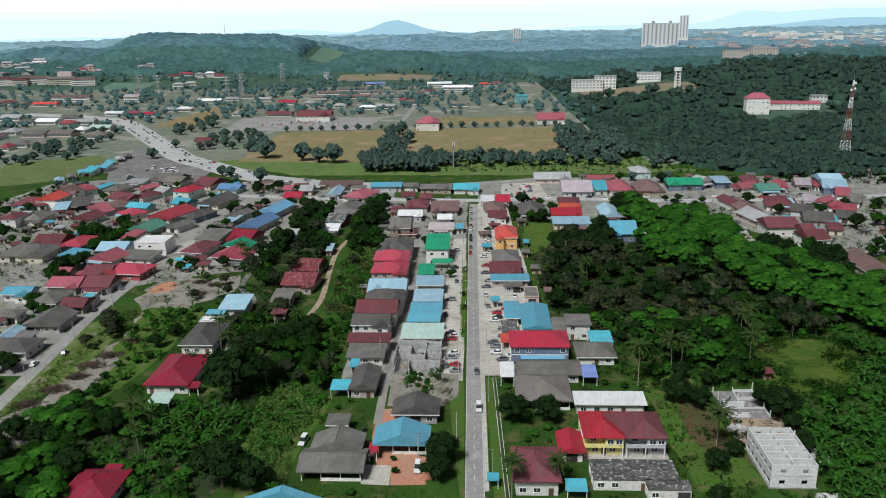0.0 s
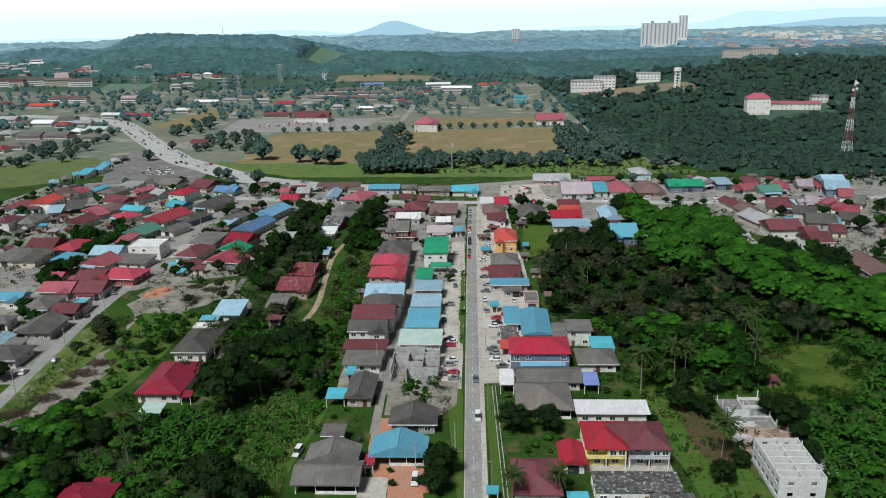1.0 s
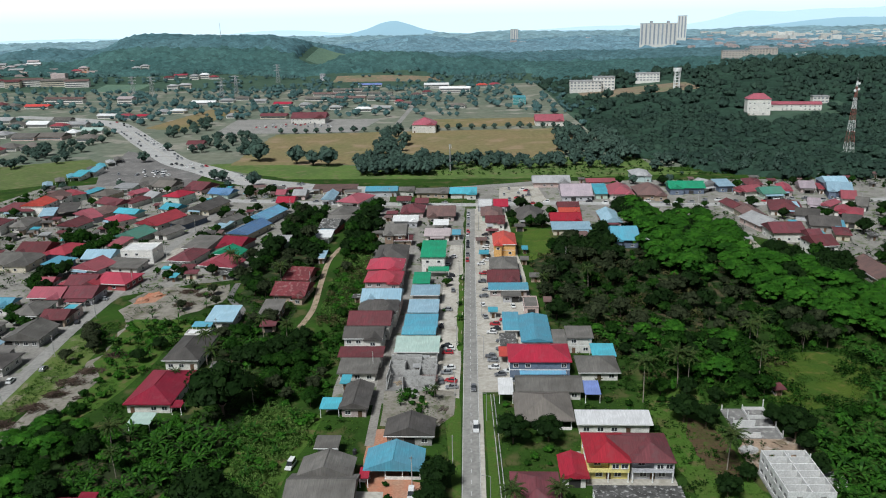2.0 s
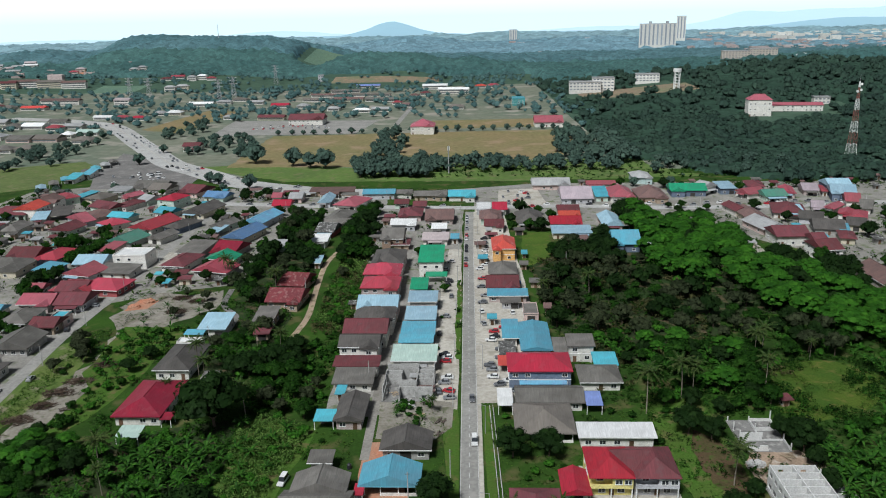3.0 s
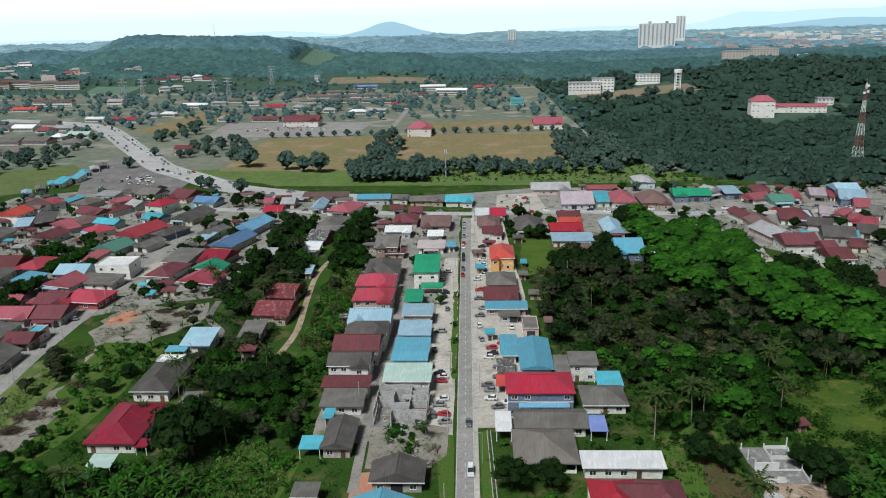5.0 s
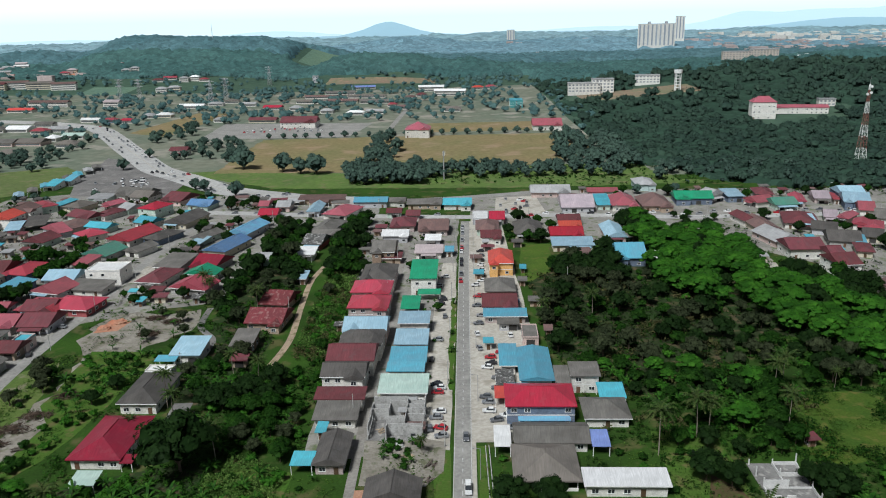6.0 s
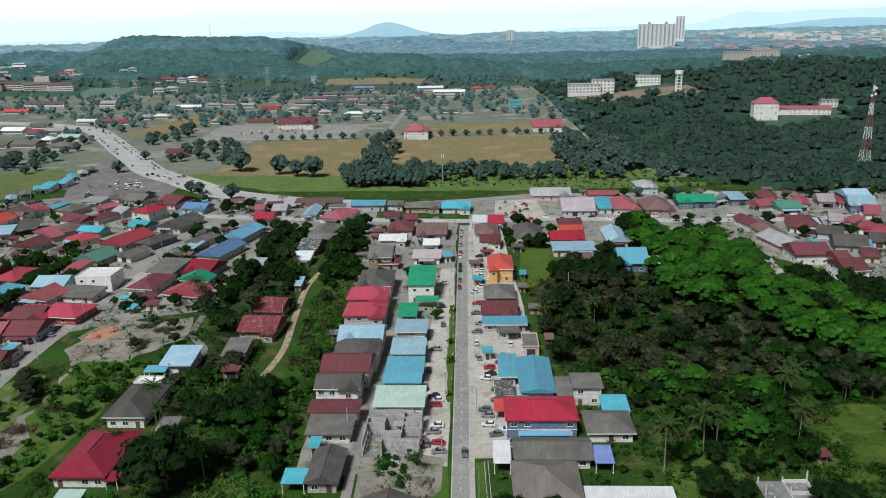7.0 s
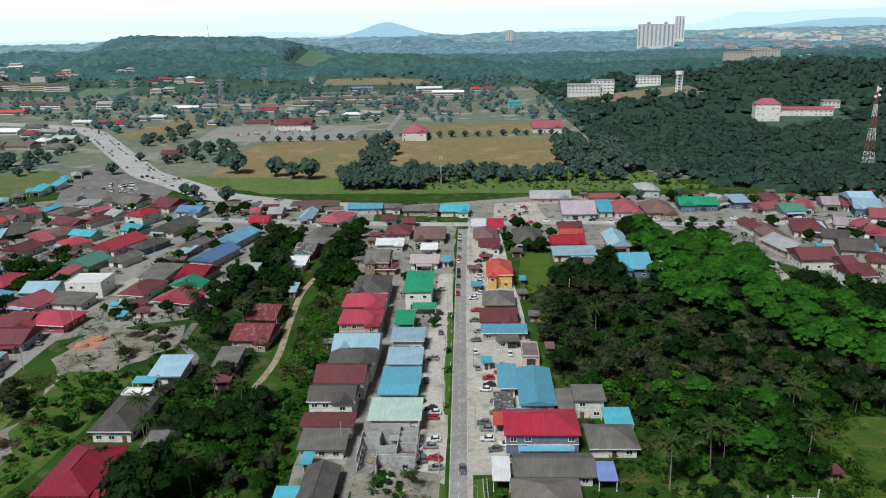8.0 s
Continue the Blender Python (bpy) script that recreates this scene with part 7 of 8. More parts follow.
# Plots of land by what grows on them.
RAIN_WOOD = [(104, 440), (152, 422), (138, 362), (156, 347), (164, 304), (172, 284), (182, 264), (160, 258), (140, 280), (126, 300), (124, 334), (97, 346), (93, 370), (99, 405)]
DARK_WOOD = [(38, 330), (57, 380), (80, 376), (101, 382), (97, 352), (124, 337), (117, 292), (104, 274), (74, 279), (55, 288), (40, 296)]
GREEN_WOOD = [(44, 289), (57, 286), (75, 279), (103, 273), (106, 257), (95, 240), (79, 230), (60, 232), (60, 248), (56, 271)]
BANANA_EAST = [(140, 258), (150, 246), (165, 228), (118, 150), (92, 156), (97, 185), (100, 206), (110, 214), (125, 221), (137, 239)]
SITE_EDGE = [(97, 220), (103, 216), (97, 185), (93, 190), (94, 203)]
TREES_WEST = [(-134, 180), (-128, 200), (-109, 197), (-99, 177), (-97, 155), (-118, 155)]
TREES_LANE = [(-128, 206), (-119, 218), (-104, 212), (-97, 196), (-115, 197)]
BANANA_WEST = [(-101, 208), (-84, 220), (-72, 212), (-61, 206), (-60, 192), (-74, 188), (-89, 188)]
BANANA_LOW = [(-102, 188), (-89, 191), (-74, 188), (-66, 167), (-78, 160), (-88, 180), (-100, 178)]
TALL_GRASS = [(-60, 194), (-61, 222), (-58, 230), (-46, 225), (-40, 222), (-42, 209), (-45, 190), (-44, 168), (-54, 170)]
GREEN_STRIP = [(-126, 270), (-128, 300), (-102, 301), (-103, 283), (-105, 262), (-107, 241), (-110, 229), (-117, 219), (-121, 226), (-118, 250)]
WOOD_WEST = [(-86, 279), (-78, 300), (-60, 284), (-44, 261), (-40, 232), (-47, 224), (-61, 228), (-76, 258)]
TRACK_SIDE = [(-47, 242), (-51, 297), (-55, 353), (-48, 381), (-40, 344), (-38, 271), (-39, 235)]
WOOD_LANE = [(-100, 369), (-91, 417), (-94, 490), (-75, 490), (-64, 392), (-65, 353), (-77, 318), (-93, 332)]
WOOD_STREET = [(-55, 372), (-57, 480), (-43, 486), (-36, 386), (-44, 362)]
for x, y, s in ((-69, 223, 1.9), (-60, 174, 1.5), (-52, 172, 1.0), (-3.9, 184, 1.0), (-5, 176, 0.8), (17.4, 205.5, 0.95), (27.3, 206, 0.85), (68, 216, 0.95), (73.5, 213, 0.75), (75.5, 186, 0.55), (96, 206, 1.0), (93, 213, 0.7), (-110, 262, 0.6), (-106, 272, 0.55), (-60, 262, 1.0), (-67, 256, 1.0), (-54, 272, 0.9), (-153, 243, 0.7)):
    TAKEN.append((x, y))
    put("mango", x, y, s)
for x, y, s in ((-43.5, 228, 0.75), (-62, 349, 0.6), (-100, 349, 0.6), (-49, 241, 0.8)):
    TAKEN.append((x, y))
    put("broad", x, y, s)
for x, y, s in ((-61, 228, 1.0), (-94, 202, 0.85), (-85, 259, 0.85), (-60, 274, 0.8), (-90, 243, 0.5), (-80, 250, 0.8), (-70, 280, 0.7), (59, 228, 1.1), (72, 237, 1.1), (75, 236, 0.85), (72, 191, 1.0), (107, 264, 0.95), (98, 238, 0.9), (102, 258, 0.9), (123, 263, 0.5), (14, 168, 0.85), (26, 171, 0.8), (39, 324, 0.75), (59, 327, 0.75), (-104, 360, 0.9), (-98, 352, 0.8), (-88, 190, 0.6), (-5, 230, 0.45), (-76, 340, 0.9), (176, 300, 0.8)):
    TAKEN.append((x, y))
    put("palm", x, y, s)
# West of the street: old trees, bananas and scrub.
patch(TREES_WEST, 26, ("rain", "broad", "broad", "mango"), 4.6, 0.6, 0.95)
patch(TREES_LANE, 16, ("rain", "broad", "mango"), 4.2, 0.5, 0.8)
patch(BANANA_WEST, 60, ("banana", "banana", "banana", "bright", "shrub"), 2.0, 0.9, 1.5)
patch(BANANA_WEST, 9, ("mango", "broad"), 4.0, 0.45, 0.8)
patch(BANANA_LOW, 34, ("banana", "banana", "bright", "shrub"), 2.0, 0.9, 1.4)
patch(BANANA_LOW, 6, ("mango", "broad"), 4.0, 0.5, 0.7)
patch(TALL_GRASS, 24, ("banana", "banana", "bright"), 2.6, 0.8, 1.3)
patch(GREEN_STRIP, 60, ("banana", "bright", "shrub", "banana"), 2.2, 0.5, 1.2)
patch([(-142, 255), (-139, 290), (-128, 286), (-129, 262)], 9, ("broad", "dry", "shrub"), 3.0, 0.4, 0.8)
patch(WOOD_WEST, 25, ("mango", "broad", "broad", "dry"), 4.6, 0.45, 0.9)
patch(WOOD_WEST, 60, ("banana", "bright", "shrub", "banana"), 2.0, 0.8, 1.4)
patch(TRACK_SIDE, 60, ("shrub", "bright", "bright", "banana"), 2.0, 0.5, 1.2)
patch(TRACK_SIDE, 14, ("dry", "broad", "broad"), 3.4, 0.35, 0.65)
patch(WOOD_LANE, 52, ("mango", "mango", "broad", "dry", "broad"), 4.0, 0.55, 1.1)
patch(WOOD_STREET, 30, ("mango", "mango", "broad"), 4.0, 0.6, 1.05)
grove(-190, 330, -176, 400, 22, ("mango", "broad"), 4.0, 0.6, 0.9)
grove(-180, 265, -165, 310, 14, ("broad", "bright"), 3.5, 0.5, 0.8)
grove(-125, 300, -96, 345, 6, ("shrub", "dry"), 4.0, 0.3, 0.6)
grove(-160, 200, -150, 262, 8, ("broad", "dry"), 4.0, 0.6, 0.9)
grove(-300, 360, -155, 570, 110, ("mango", "broad", "broad", "shrub", "bright"), 3.0, 0.35, 0.8)
grove(-205, 395, -178, 425, 26, ("banana", "bright", "broad"), 2.4, 0.6, 1.2)
grove(-140, 350, -100, 540, 44, ("mango", "broad", "shrub"), 3.4, 0.4, 0.8)
grove(-38, 170, -2, 232, 12, ("shrub", "bright", "banana"), 3.0, 0.5, 0.9)
grove(-36, 240, 3, 480, 26, ("shrub", "broad", "bright"), 3.0, 0.3, 0.6)
# East of the street: the dark wood, then the bright spreading canopy.
patch(RAIN_WOOD, 112, ("rain",) * 11 + ("mango",), 5.7, 0.7, 1.15)
patch(DARK_WOOD, 60, ("mango", "dry", "dry", "mango", "broad", "dry"), 5.0, 0.45, 1.0)
patch(DARK_WOOD, 36, ("shrub", "bright", "shrub"), 2.4, 0.7, 1.3)
patch([(62, 232), (95, 240), (98, 226), (92, 221), (80, 221), (64, 223)], 16, ("mango", "broad", "shrub", "banana"), 3.0, 0.5, 0.8)
patch([(97, 228), (100, 247), (110, 269), (104, 272), (92, 240), (92, 226)], 18, ("bright", "banana", "shrub", "broad"), 2.2, 0.6, 1.2)
patch([(104, 260), (126, 268), (143, 258), (156, 256), (140, 282), (124, 298), (110, 296)], 16, ("mango", "mango", "broad", "dry"), 4.0, 0.5, 0.95)
patch([(100, 252), (126, 266), (143, 256), (156, 256), (140, 282), (124, 298), (110, 296)], 40, ("bright", "banana", "shrub", "banana"), 2.2, 0.7, 1.2)
patch(GREEN_WOOD, 34, ("mango", "broad", "broad", "rain"), 4.2, 0.4, 0.85)
patch(GREEN_WOOD, 60, ("bright", "banana", "shrub", "bright"), 2.0, 0.8, 1.4)
patch(BANANA_EAST, 6, ("mango", "broad"), 6.0, 0.5, 0.8)
patch(BANANA_EAST, 190, ("banana", "banana", "banana", "banana", "bright"), 2.0, 1.0, 1.7)
patch(SITE_EDGE, 12, ("mango", "shrub", "banana"), 2.6, 0.5, 0.8)
grove(50, 370, 62, 392, 6, ("mango", "broad"), 4.2, 0.6, 1.0)
grove(60, 366, 80, 396, 10, ("mango", "dry", "mango"), 4.0, 0.7, 1.1)
put("mango", 79.5, 408, 1.1)
put("mango", 82, 399, 0.8)
grove(96, 425, 112, 462, 9, ("mango", "rain"), 4.6, 0.8, 1.1)
grove(150, 330, 184, 372, 14, ("broad", "mango", "mango"), 5.0, 0.8, 1.2)
grove(168, 250, 190, 310, 16, ("mango", "broad", "rain"), 5.0, 0.8, 1.1)
grove(-22, 226, -4, 236, 14, ("bright", "shrub", "banana"), 1.6, 0.5, 0.8)
grove(62, 160, 80, 180, 3, ("mango", "shrub"), 3.0, 0.5, 0.8)
grove(14, 168, 60, 232, 14, ("shrub", "bright"), 3.0, 0.5, 0.9)
grove(34, 430, 60, 490, 8, ("mango", "broad"), 4.0, 0.5, 0.9)
grove(110, 440, 330, 545, 80, ("mango", "broad", "shrub"), 5.0, 0.4, 0.8)
grove(190, 340, 300, 440, 34, ("mango", "broad"), 5.0, 0.6, 0.95)
# Beyond the cross road: the tree line before the playing field.
grove(-72, 584, -5, 630, 34, ("mango", "dry", "mango"), 5.0, 0.9, 1.4)
grove(-5, 600, 130, 634, 36, ("mango", "dry", "mango"), 5.0, 0.8, 1.25)
grove(-66, 628, -40, 790, 20, ("dry", "dry", "mango"), 5.0, 0.9, 1.4)
grove(96, 628, 150, 760, 34, ("mango",), 6.0, 1.0, 1.5)
grove(-240, 690, -185, 800, 24, ("mango", "broad", "dry"), 7.0, 0.7, 1.1)
for x, y, s in ((-162, 657, 1.9), (-127, 641, 1.7), (-99, 628, 1.7), (-112, 632, 1.4), (-178, 582, 0.9), (-262, 662, 1.0), (-262, 720, 0.9), (-170, 576, 0.9), (-142, 556, 1.2)):
    put("mango", x, y, s)
for k in range(25):
    put("mango", -176 + 12.4 * k + GROVE.uniform(-1.5, 1.5), 815 + 0.5 * k, GROVE.uniform(0.55, 0.75))
grove(-420, 640, -335, 740, 26, ("mango", "broad"), 6.0, 0.7, 1.2)
grove(-390, 740, -345, 830, 14, ("mango", "broad"), 7.0, 0.6, 1.0)
grove(-300, 800, -265, 900, 16, ("mango", "broad"), 6.0, 0.7, 1.1)
grove(150, 560, 260, 640, 26, ("broad", "shrub", "mango"), 5.0, 0.7, 1.1)
for x, y, size in ((3.0, 272, 0.6), (3.4, 296, 0.9), (3.9, 299, 0.5), (3.7, 313, 0.7), (4.6, 345, 0.8)):
    put(GROVE.choice(("bright", "shrub", "banana")), x, y, size)
for x, y, size in ((-124, 312, 0.8), (-118, 322, 0.9), (-112, 310, 0.7), (-106, 326, 0.9), (-102, 314, 1.0), (-121, 304, 0.8)):
    put("banana", x, y, size)


def join_plants(name, label, rows, category):
    """One object of many plants of one kind, trunks and crowns together."""
    allv, alln, allf, mats, idx, base = [], [], [], [], [], 0
    for level, x, y, scale, turn in rows:
        c, sn = math.cos(radians(turn)) * scale, math.sin(radians(turn)) * scale
        z = height(x, y) if y > 560 else 0.0
        for me in level:
            v = np.empty(len(me.vertices) * 3)
            me.vertices.foreach_get("co", v)
            v = v.reshape(-1, 3)
            allv.append(np.stack([v[:, 0] * c - v[:, 1] * sn + x, v[:, 0] * sn + v[:, 1] * c + y, v[:, 2] * scale + z], 1))
            n = SOFT.get(me.name)
            n = np.zeros_like(v) if n is None else n
            alln.append(np.stack([(n[:, 0] * c - n[:, 1] * sn) / scale, (n[:, 0] * sn + n[:, 1] * c) / scale, n[:, 2]], 1))
            if me.materials[0] not in mats:
                mats.append(me.materials[0])
            k = mats.index(me.materials[0])
            for p in me.polygons:
                allf.append(tuple(i + base for i in p.vertices))
                idx.append(k)
            base += len(v)
    me = bpy.data.meshes.new(name)
    me.from_pydata(np.concatenate(allv).tolist(), [], allf)
    for m in mats:
        me.materials.append(m)
    me.polygons.foreach_set("material_index", idx)
    me.polygons.foreach_set("use_smooth", [True] * len(allf))
    me.normals_split_custom_set_from_vertices(np.concatenate(alln).tolist())
    return tagged(new(name, me), label, category, kind="stuff")


for (kind, near), rows in JOINED.items():
    join_plants(KINDS[kind][1] + "s_beyond", "many plants: " + KINDS[kind][2], rows, KINDS[kind][3])


# Far woods: joined crowns, too many to count.
def wood(name, label, spots, radius, quads, size, material, core=0, flat=0.65, squash=1.0):
    """Crowns in one mesh: loose leaf clumps, with a dim lumpy inside where core is set."""
    rng = np.random.default_rng(len(spots))
    protos = []
    for k in range(8):
        lobes = [(0, 0, radius * 0.8, radius * 0.8, radius * 0.8, radius * 0.75)] + [(radius * 0.62 * math.cos(a), radius * 0.62 * math.sin(a), radius * (0.7 + 0.35 * rng.random()), radius * 0.45, radius * 0.45, radius * 0.4) for a in rng.random(5) * 6.3]
        v, f, n = leaf_cloud(rng, lobes, quads, size, flat, (0, 0, -0.3 * radius))
        if core:
            cv, cf = lobe_core(lobes, 0.88, k)
            f = f + [[i + len(v) for i in q] for q in cf]
            v, n = np.concatenate([v, cv]), np.concatenate([n, unit(cv - np.array([0, 0, -0.3 * radius]))])
        protos.append((v, f, n))
    allv, alln, allf, base = [], [], [], 0
    for k, (x, y, s) in enumerate(spots):
        v, f, n = protos[k % 8]
        a = rng.random() * 6.3
        c, sn = math.cos(a), math.sin(a)
        allv.append(np.stack([(v[:, 0] * c - v[:, 1] * sn) * s + x, (v[:, 0] * sn + v[:, 1] * c) * s + y, v[:, 2] * s * squash * (0.85 + 0.35 * rng.random()) + height(x, y)], 1))
        alln.append(np.stack([n[:, 0] * c - n[:, 1] * sn, n[:, 0] * sn + n[:, 1] * c, n[:, 2]], 1))
        allf += [[i + base for i in q] for q in f]
        base += len(v)
    me = bpy.data.meshes.new(name)
    me.from_pydata(np.concatenate(allv).tolist(), [], allf)
    me.materials.append(material)
    me.polygons.foreach_set("use_smooth", [True] * len(allf))
    me.normals_split_custom_set_from_vertices(np.concatenate(alln).tolist())
    return tagged(new(name, me), label, "woodland", kind="stuff")


def canopy(name, label, xs, ys, cell, lift, dome, material, test=lambda x, y: True, fan=False):
    """A closed far canopy: one bumpy sheet over the land, a dome for each crown; it dips into the ground at its borders."""
    verts, faces, bare = [], [], []
    for y in ys:
        gaps = [q for q in BUSY if q[1] - 12 < y < q[3] + 5]
        for u in xs:
            x = u * y if fan else u
            open_land = y in (ys[0],) or not test(x, y) or any(q[0] - 6 < x < q[2] + 6 for q in gaps)
            d = noise.voronoi((x / cell, y / cell, 0.0))[0][0]
            z = lift + dome * (0.6 - min(d, 1.0)) + 0.3 * dome * noise.noise((x / cell * 2.3, y / cell * 2.3, 5.0)) + 0.6 * dome * noise.noise((x / cell * 0.3, y / cell * 0.3, 8.0))
            bare.append(open_land)
            verts.append((x + 0.2 * cell * noise.noise((x, y, 1.0)), y, height(x, y) + (-2.5 if open_land else max(z, 1.0))))
    w = len(xs)
    for j in range(len(ys) - 1):
        for i in range(w - 1):
            k = j * w + i
            q = (k, k + 1, k + w + 1, k + w)
            if not all(bare[n] for n in q):
                faces.append(q)
    me = bpy.data.meshes.new(name)
    me.from_pydata(verts, [], faces)
    me.materials.append(material)
    me.polygons.foreach_set("use_smooth", [True] * len(faces))
    return tagged(new(name, me), label, "woodland", kind="stuff")


def spots(seed, count, test, x0, y0, x1, y1, low=0.7, high=1.3):
    rng = random.Random(seed)
    out = []
    while len(out) < count:
        x, y = rng.uniform(x0, x1), rng.uniform(y0, y1)
        if test(x, y) and not busy(x, y, 1.0):
            out.append((x, y, rng.uniform(low, high)))
    return out


EAST_HILL = lambda x, y: x > 146 + max(0, 640 - y) * 0.9 + 25 * noise.noise((x * 0.02, y * 0.02, 6.0)) and x < 120 + 0.75 * y
canopy("woodland_east_hill", "dense dark green forest on the hillside", [140 + 4.6 * k for k in range(190)], [545 + 4.6 * k for k in range(170)], 9.0, 2.5, 3.5, canopy_hill, EAST_HILL)
wood("woodland_east_crowns", "leafy dark crowns standing out of the hillside forest", spots(3, 1500, EAST_HILL, 140, 540, 560, 860, 0.45, 1.5), 4.4, 58, 0.6, leaf_hill_hazed, 1, 0.15, 0.9)
wood("woodland_east_far_crowns", "leafy dark crowns on the upper hillside", spots(7, 1200, lambda x, y: EAST_HILL(x, y) and not (x < 560 and y < 860), 140, 640, 1000, 1330, 0.5, 1.5), 5.4, 30, 1.0, leaf_hill_hazed, 1, 0.15, 1.1)
TOWN_WOOD = lambda x, y: not (-352 < x < 138 and y < 935) and x < 165 and noise.noise((x * 0.012, y * 0.012, 1.0)) > -0.16
wood("woodland_town_crowns", "scattered trees in haze-tinted colours among far buildings", spots(4, 1550, lambda x, y: not (-352 < x < 138 and y < 930) and x < 165 and noise.noise((x * 0.012, y * 0.012, 1.0)) > -0.22, -950, 830, 300, 1640, 0.5, 1.15), 4.8, 30, 0.95, wood_far_hazed, 1, 0.15, 1.1)
FAN = [-0.78 + 0.0036 * k for k in range(434)]
FAR_ROWS = [1300.0]
while FAR_ROWS[-1] < 4400:
    FAR_ROWS.append(FAR_ROWS[-1] + 5.2 * (FAR_ROWS[-1] / 1500) ** 1.5)
RIDGE_EDGE = lambda x, y: y > 1555 + 70 * noise.noise((x * 0.006, 0.0, 2.0)) or x > 160
hill_rows = [y for y in FAR_ROWS if y < 1860]
near_rows = [y for y in FAR_ROWS if 1840 < y < 2350]
mid_rows = [y for y in FAR_ROWS if 2330 < y < 3150]
canopy("woodland_low_hill", "dense dark forest on the low hill and the foot of the ridge", FAN, hill_rows, 11.0, 7.0, 10.0, canopy_near_hazed, RIDGE_EDGE, True)
canopy("woodland_ridge", "dense forest covering the far ridge", FAN, near_rows, 13.0, 8.0, 10.0, canopy_far_hazed, RIDGE_EDGE, True)
canopy("woodland_far_hills", "forest with haze painted into its colour on hills behind the ridge", FAN[::2], mid_rows, 22.0, 8.0, 14.0, canopy_mid_hazed, fan=True)
canopy("woodland_distant", "woodland with haze painted into its colour on distant rolling hills", FAN[::2], [y for y in FAR_ROWS if y > 3120], 46.0, 9.0, 20.0, canopy_distant_hazed, fan=True)
SCRUB = mat("scrub_leaves", (0.022, 0.064, 0.008), 0.6, (0.011, 0.031, 0.005), 0.1, 1.0, spread=0.55, island=True, leaf=True)
SCRUB_LIGHT = mat("weed_leaves", (0.036, 0.096, 0.012), 0.6, (0.018, 0.050, 0.008), 0.06, 1.0, spread=0.4, island=True, leaf=True)
wood("undergrowth_west", "rough green undergrowth of weeds and creepers", spots(8, 3400, lambda x, y: not (x < -116 or (x < -96 and y > 300)) and noise.noise((x * 0.06, y * 0.06, 4.0)) > -0.12 and (not inside(x, y, GREEN_STRIP) or noise.noise((x * 0.11, y * 0.11, 2.0)) > 0.0), -130, 150, -38, 400), 0.8, 14, 0.3, SCRUB_LIGHT)
wood("undergrowth_east", "rough green undergrowth of weeds and creepers", spots(9, 4800, lambda x, y: not (98 < x < 140 and 222 < y < 278) and not (60 < x < 78 and y < 240) and noise.noise((x * 0.05, y * 0.05, 7.0)) > -0.35, 38, 150, 190, 380), 0.8, 14, 0.3, SCRUB)
DRY_SCRUB = mat("dry_scrub_leaves", (0.075, 0.072, 0.030), 0.7, (0.045, 0.052, 0.018), 0.1, 1.0, spread=0.5, island=True, leaf=True)
REED = mat("tall_grass_blades", (0.115, 0.190, 0.045), 0.7, (0.070, 0.135, 0.028), 0.1, 1.0, spread=0.4, island=True, leaf=True)
wood("tall_grass_west", "tall pale green grass beside the plots", spots(21, 1100, lambda x, y: inside(x, y, TALL_GRASS) and noise.noise((x * 0.09, y * 0.09, 5.0)) > -0.25, -62, 165, -38, 232, 0.6, 1.3), 0.9, 16, 0.2, REED, 0, 0.1, 1.3)
wood("tall_grass_track", "tall pale grass and weeds beside the dirt track", spots(22, 900, lambda x, y: noise.noise((x * 0.07, y * 0.07, 9.0)) > -0.25, -56, 296, -39, 412, 0.6, 1.4), 0.9, 14, 0.24, REED, 0, 0.2, 1.0)
wood("dry_scrub_track", "dry greyish scrub beside the dirt track", spots(23, 320, lambda x, y: noise.noise((x * 0.06, y * 0.06, 2.0)) > -0.1, -58, 290, -39, 412, 0.6, 1.6), 1.0, 16, 0.3, DRY_SCRUB)
TUFT = mat("grass_tufts", (0.070, 0.132, 0.020), 0.7, (0.050, 0.096, 0.016), 0.1, 1.0, spread=0.5, island=True, leaf=True)
MEADOW_RIM = [(102, 258), (120, 270), (146, 260), (140, 236), (121, 219), (102, 217), (93, 230), (94, 249)]
wood("meadow_weeds", "weeds and creepers growing into the meadow", spots(24, 900, lambda x, y: inside(x, y, MEADOW_RIM) and noise.noise((x * 0.08, y * 0.08, 3.0)) + 0.9 * (math.hypot((x - 119) / 22, (y - 244) / 22) - 0.72) > 0.12, 92, 216, 150, 288, 0.5, 1.4), 0.8, 14, 0.28, SCRUB)
wood("meadow_grass", "tall yellow-green grass in the meadow", spots(25, 900, lambda x, y: inside(x, y, MEADOW_RIM) and noise.noise((x * 0.13, y * 0.13, 6.0)) > 0.05, 96, 220, 142, 282, 0.5, 1.2), 0.6, 12, 0.16, TUFT, 0, 0.5, 0.8)
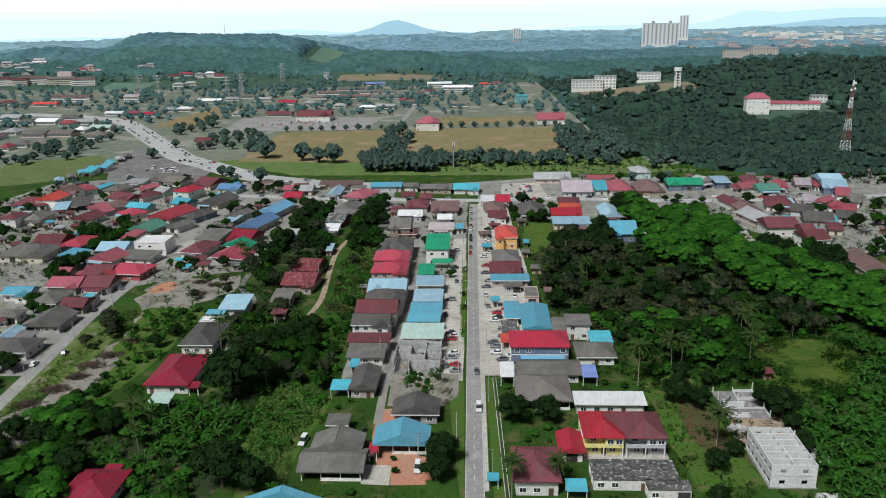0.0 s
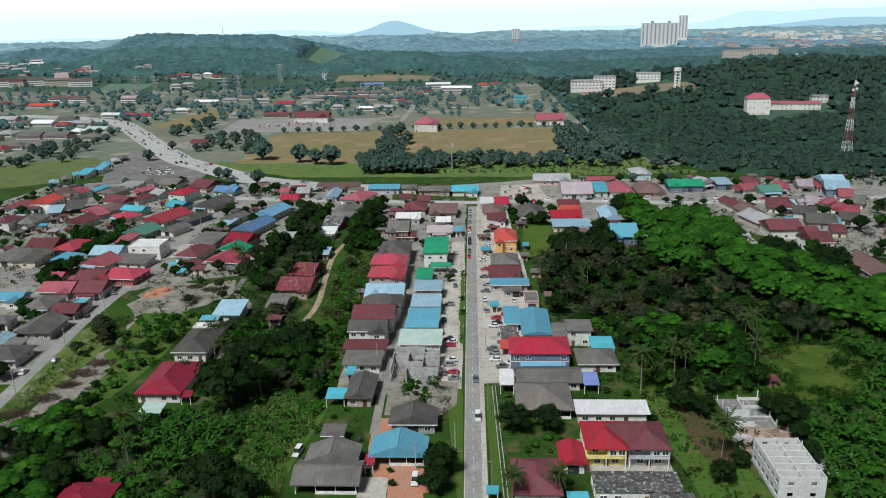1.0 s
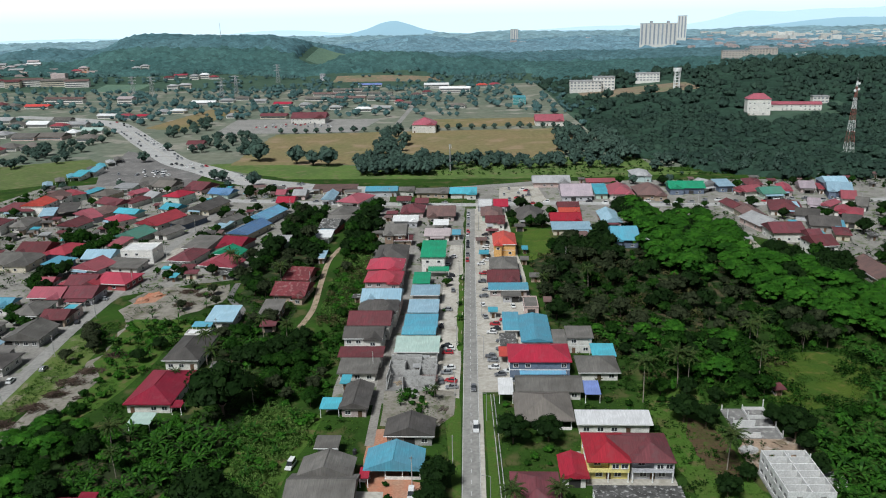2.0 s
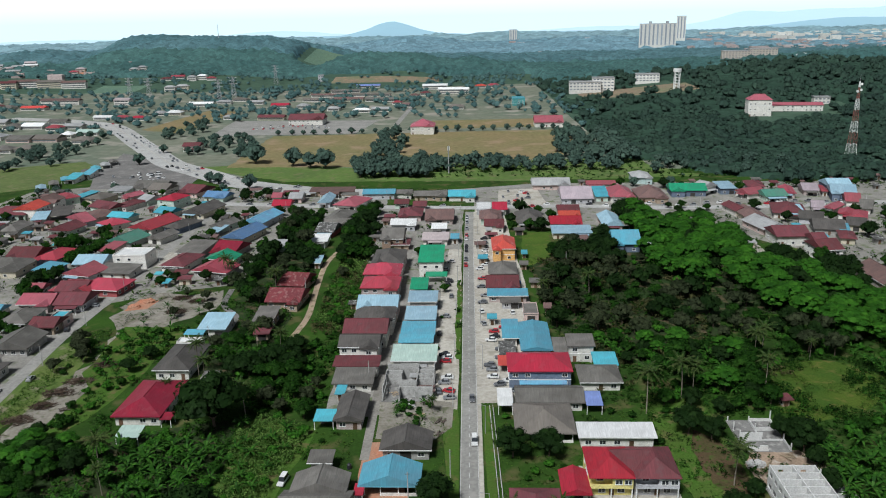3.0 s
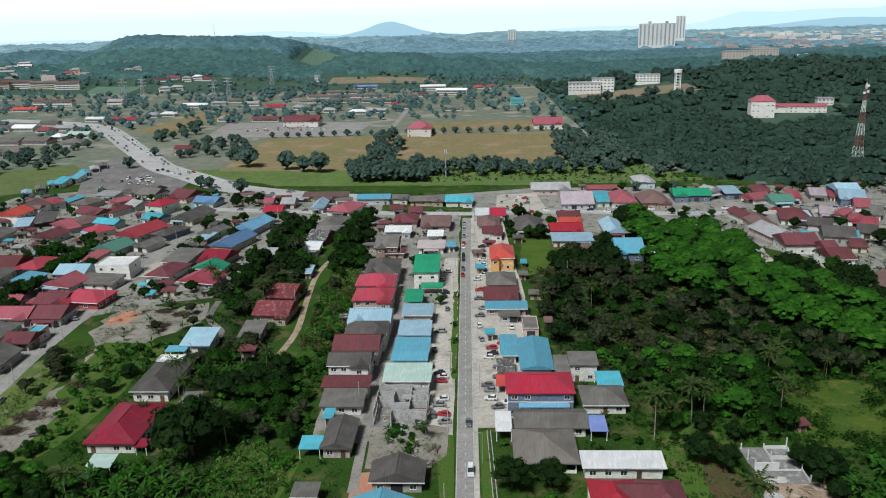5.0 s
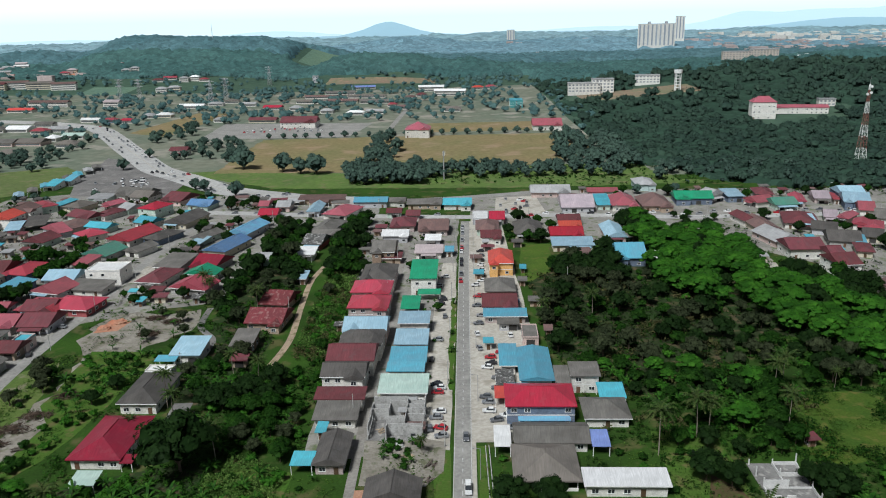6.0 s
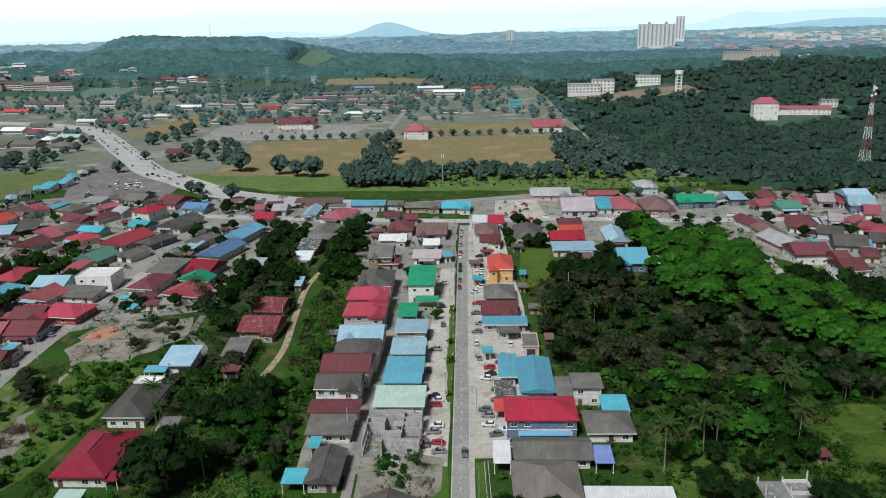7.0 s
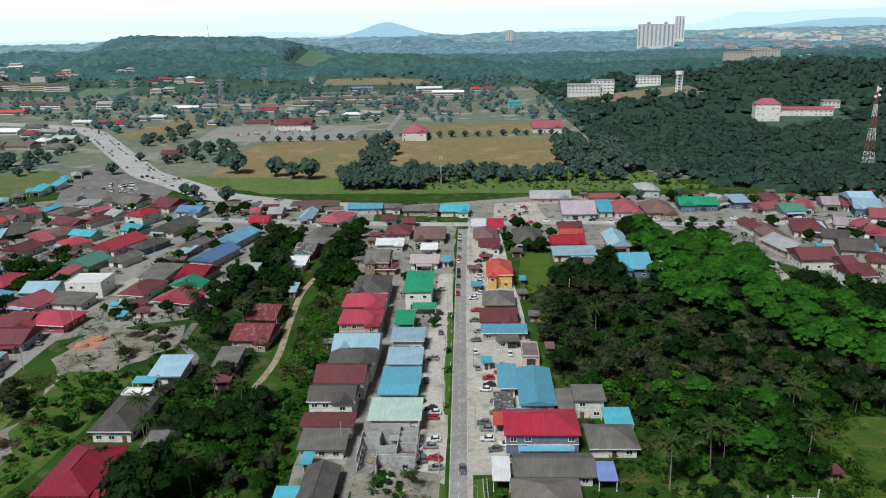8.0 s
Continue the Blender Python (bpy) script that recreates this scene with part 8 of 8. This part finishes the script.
wood("undergrowth_bank", "weeds on the grassy bank", spots(10, 900, lambda x, y: True, -70, 566, 240, 650), 1.0, 9, 0.6, SCRUB)
wood("grass_tufts_east", "rough yellow-green grass tufts", spots(12, 900, lambda x, y: 58 < x < 80 and y < 242, 56, 150, 84, 244), 0.3, 6, 0.15, TUFT, flat=0.95)
wood("dry_scrub_east", "dry brownish scrub between the trees", spots(19, 900, lambda x, y: noise.noise((x * 0.05, y * 0.05, 3.0)) > 0.0, 38, 240, 112, 380, 0.6, 1.7), 1.0, 14, 0.36, DRY_SCRUB)
wood("weeds_plot", "low weeds growing over the open plot", spots(20, 260, lambda x, y: noise.noise((x * 0.15, y * 0.15, 3.0)) > 0.02, 58, 160, 84, 242, 0.5, 1.5), 0.7, 12, 0.24, SCRUB)
wood("grass_tufts_west", "rough green grass tufts along the lane", spots(13, 1300, lambda x, y: x > -145 + (0 if y < 290 else 6) and x < -133 + 0.05 * (y - 240), -146, 180, -118, 300), 0.35, 7, 0.17, TUFT, flat=0.95)
wood("grass_tufts_street", "grass tufts on plots beside the street", spots(14, 2000, lambda x, y: (12 < x < 60 and y < 234) or (-40 < x < 2 and y < 232 and not (-26 < x < -4 and 172 < y < 216)), -40, 158, 60, 234), 0.3, 6, 0.15, TUFT, flat=0.95)
wood("yard_bushes", "small bushes and potted plants in house yards", spots(15, 900, lambda x, y: (x < -100 and x > -300) or (x > 145) or (-40 < x < 2), -300, 340, 310, 550, 0.5, 1.3), 1.3, 22, 0.42, leaf_mid)
wood("yard_grass", "patches of weeds in house yards", spots(16, 1600, lambda x, y: (x < -100 and x > -300) or (x > 145) or (-40 < x < 0), -300, 330, 310, 550, 0.6, 1.5), 0.9, 9, 0.36, TUFT, flat=0.9)
wood("clearing_weeds", "weeds creeping over the cleared earth", spots(17, 900, lambda x, y: x > -146 and noise.noise((x * 0.12, y * 0.12, 4.0)) > 0.08, -146, 180, -95, 346, 0.6, 1.4), 0.6, 9, 0.2, SCRUB_LIGHT, flat=0.85)
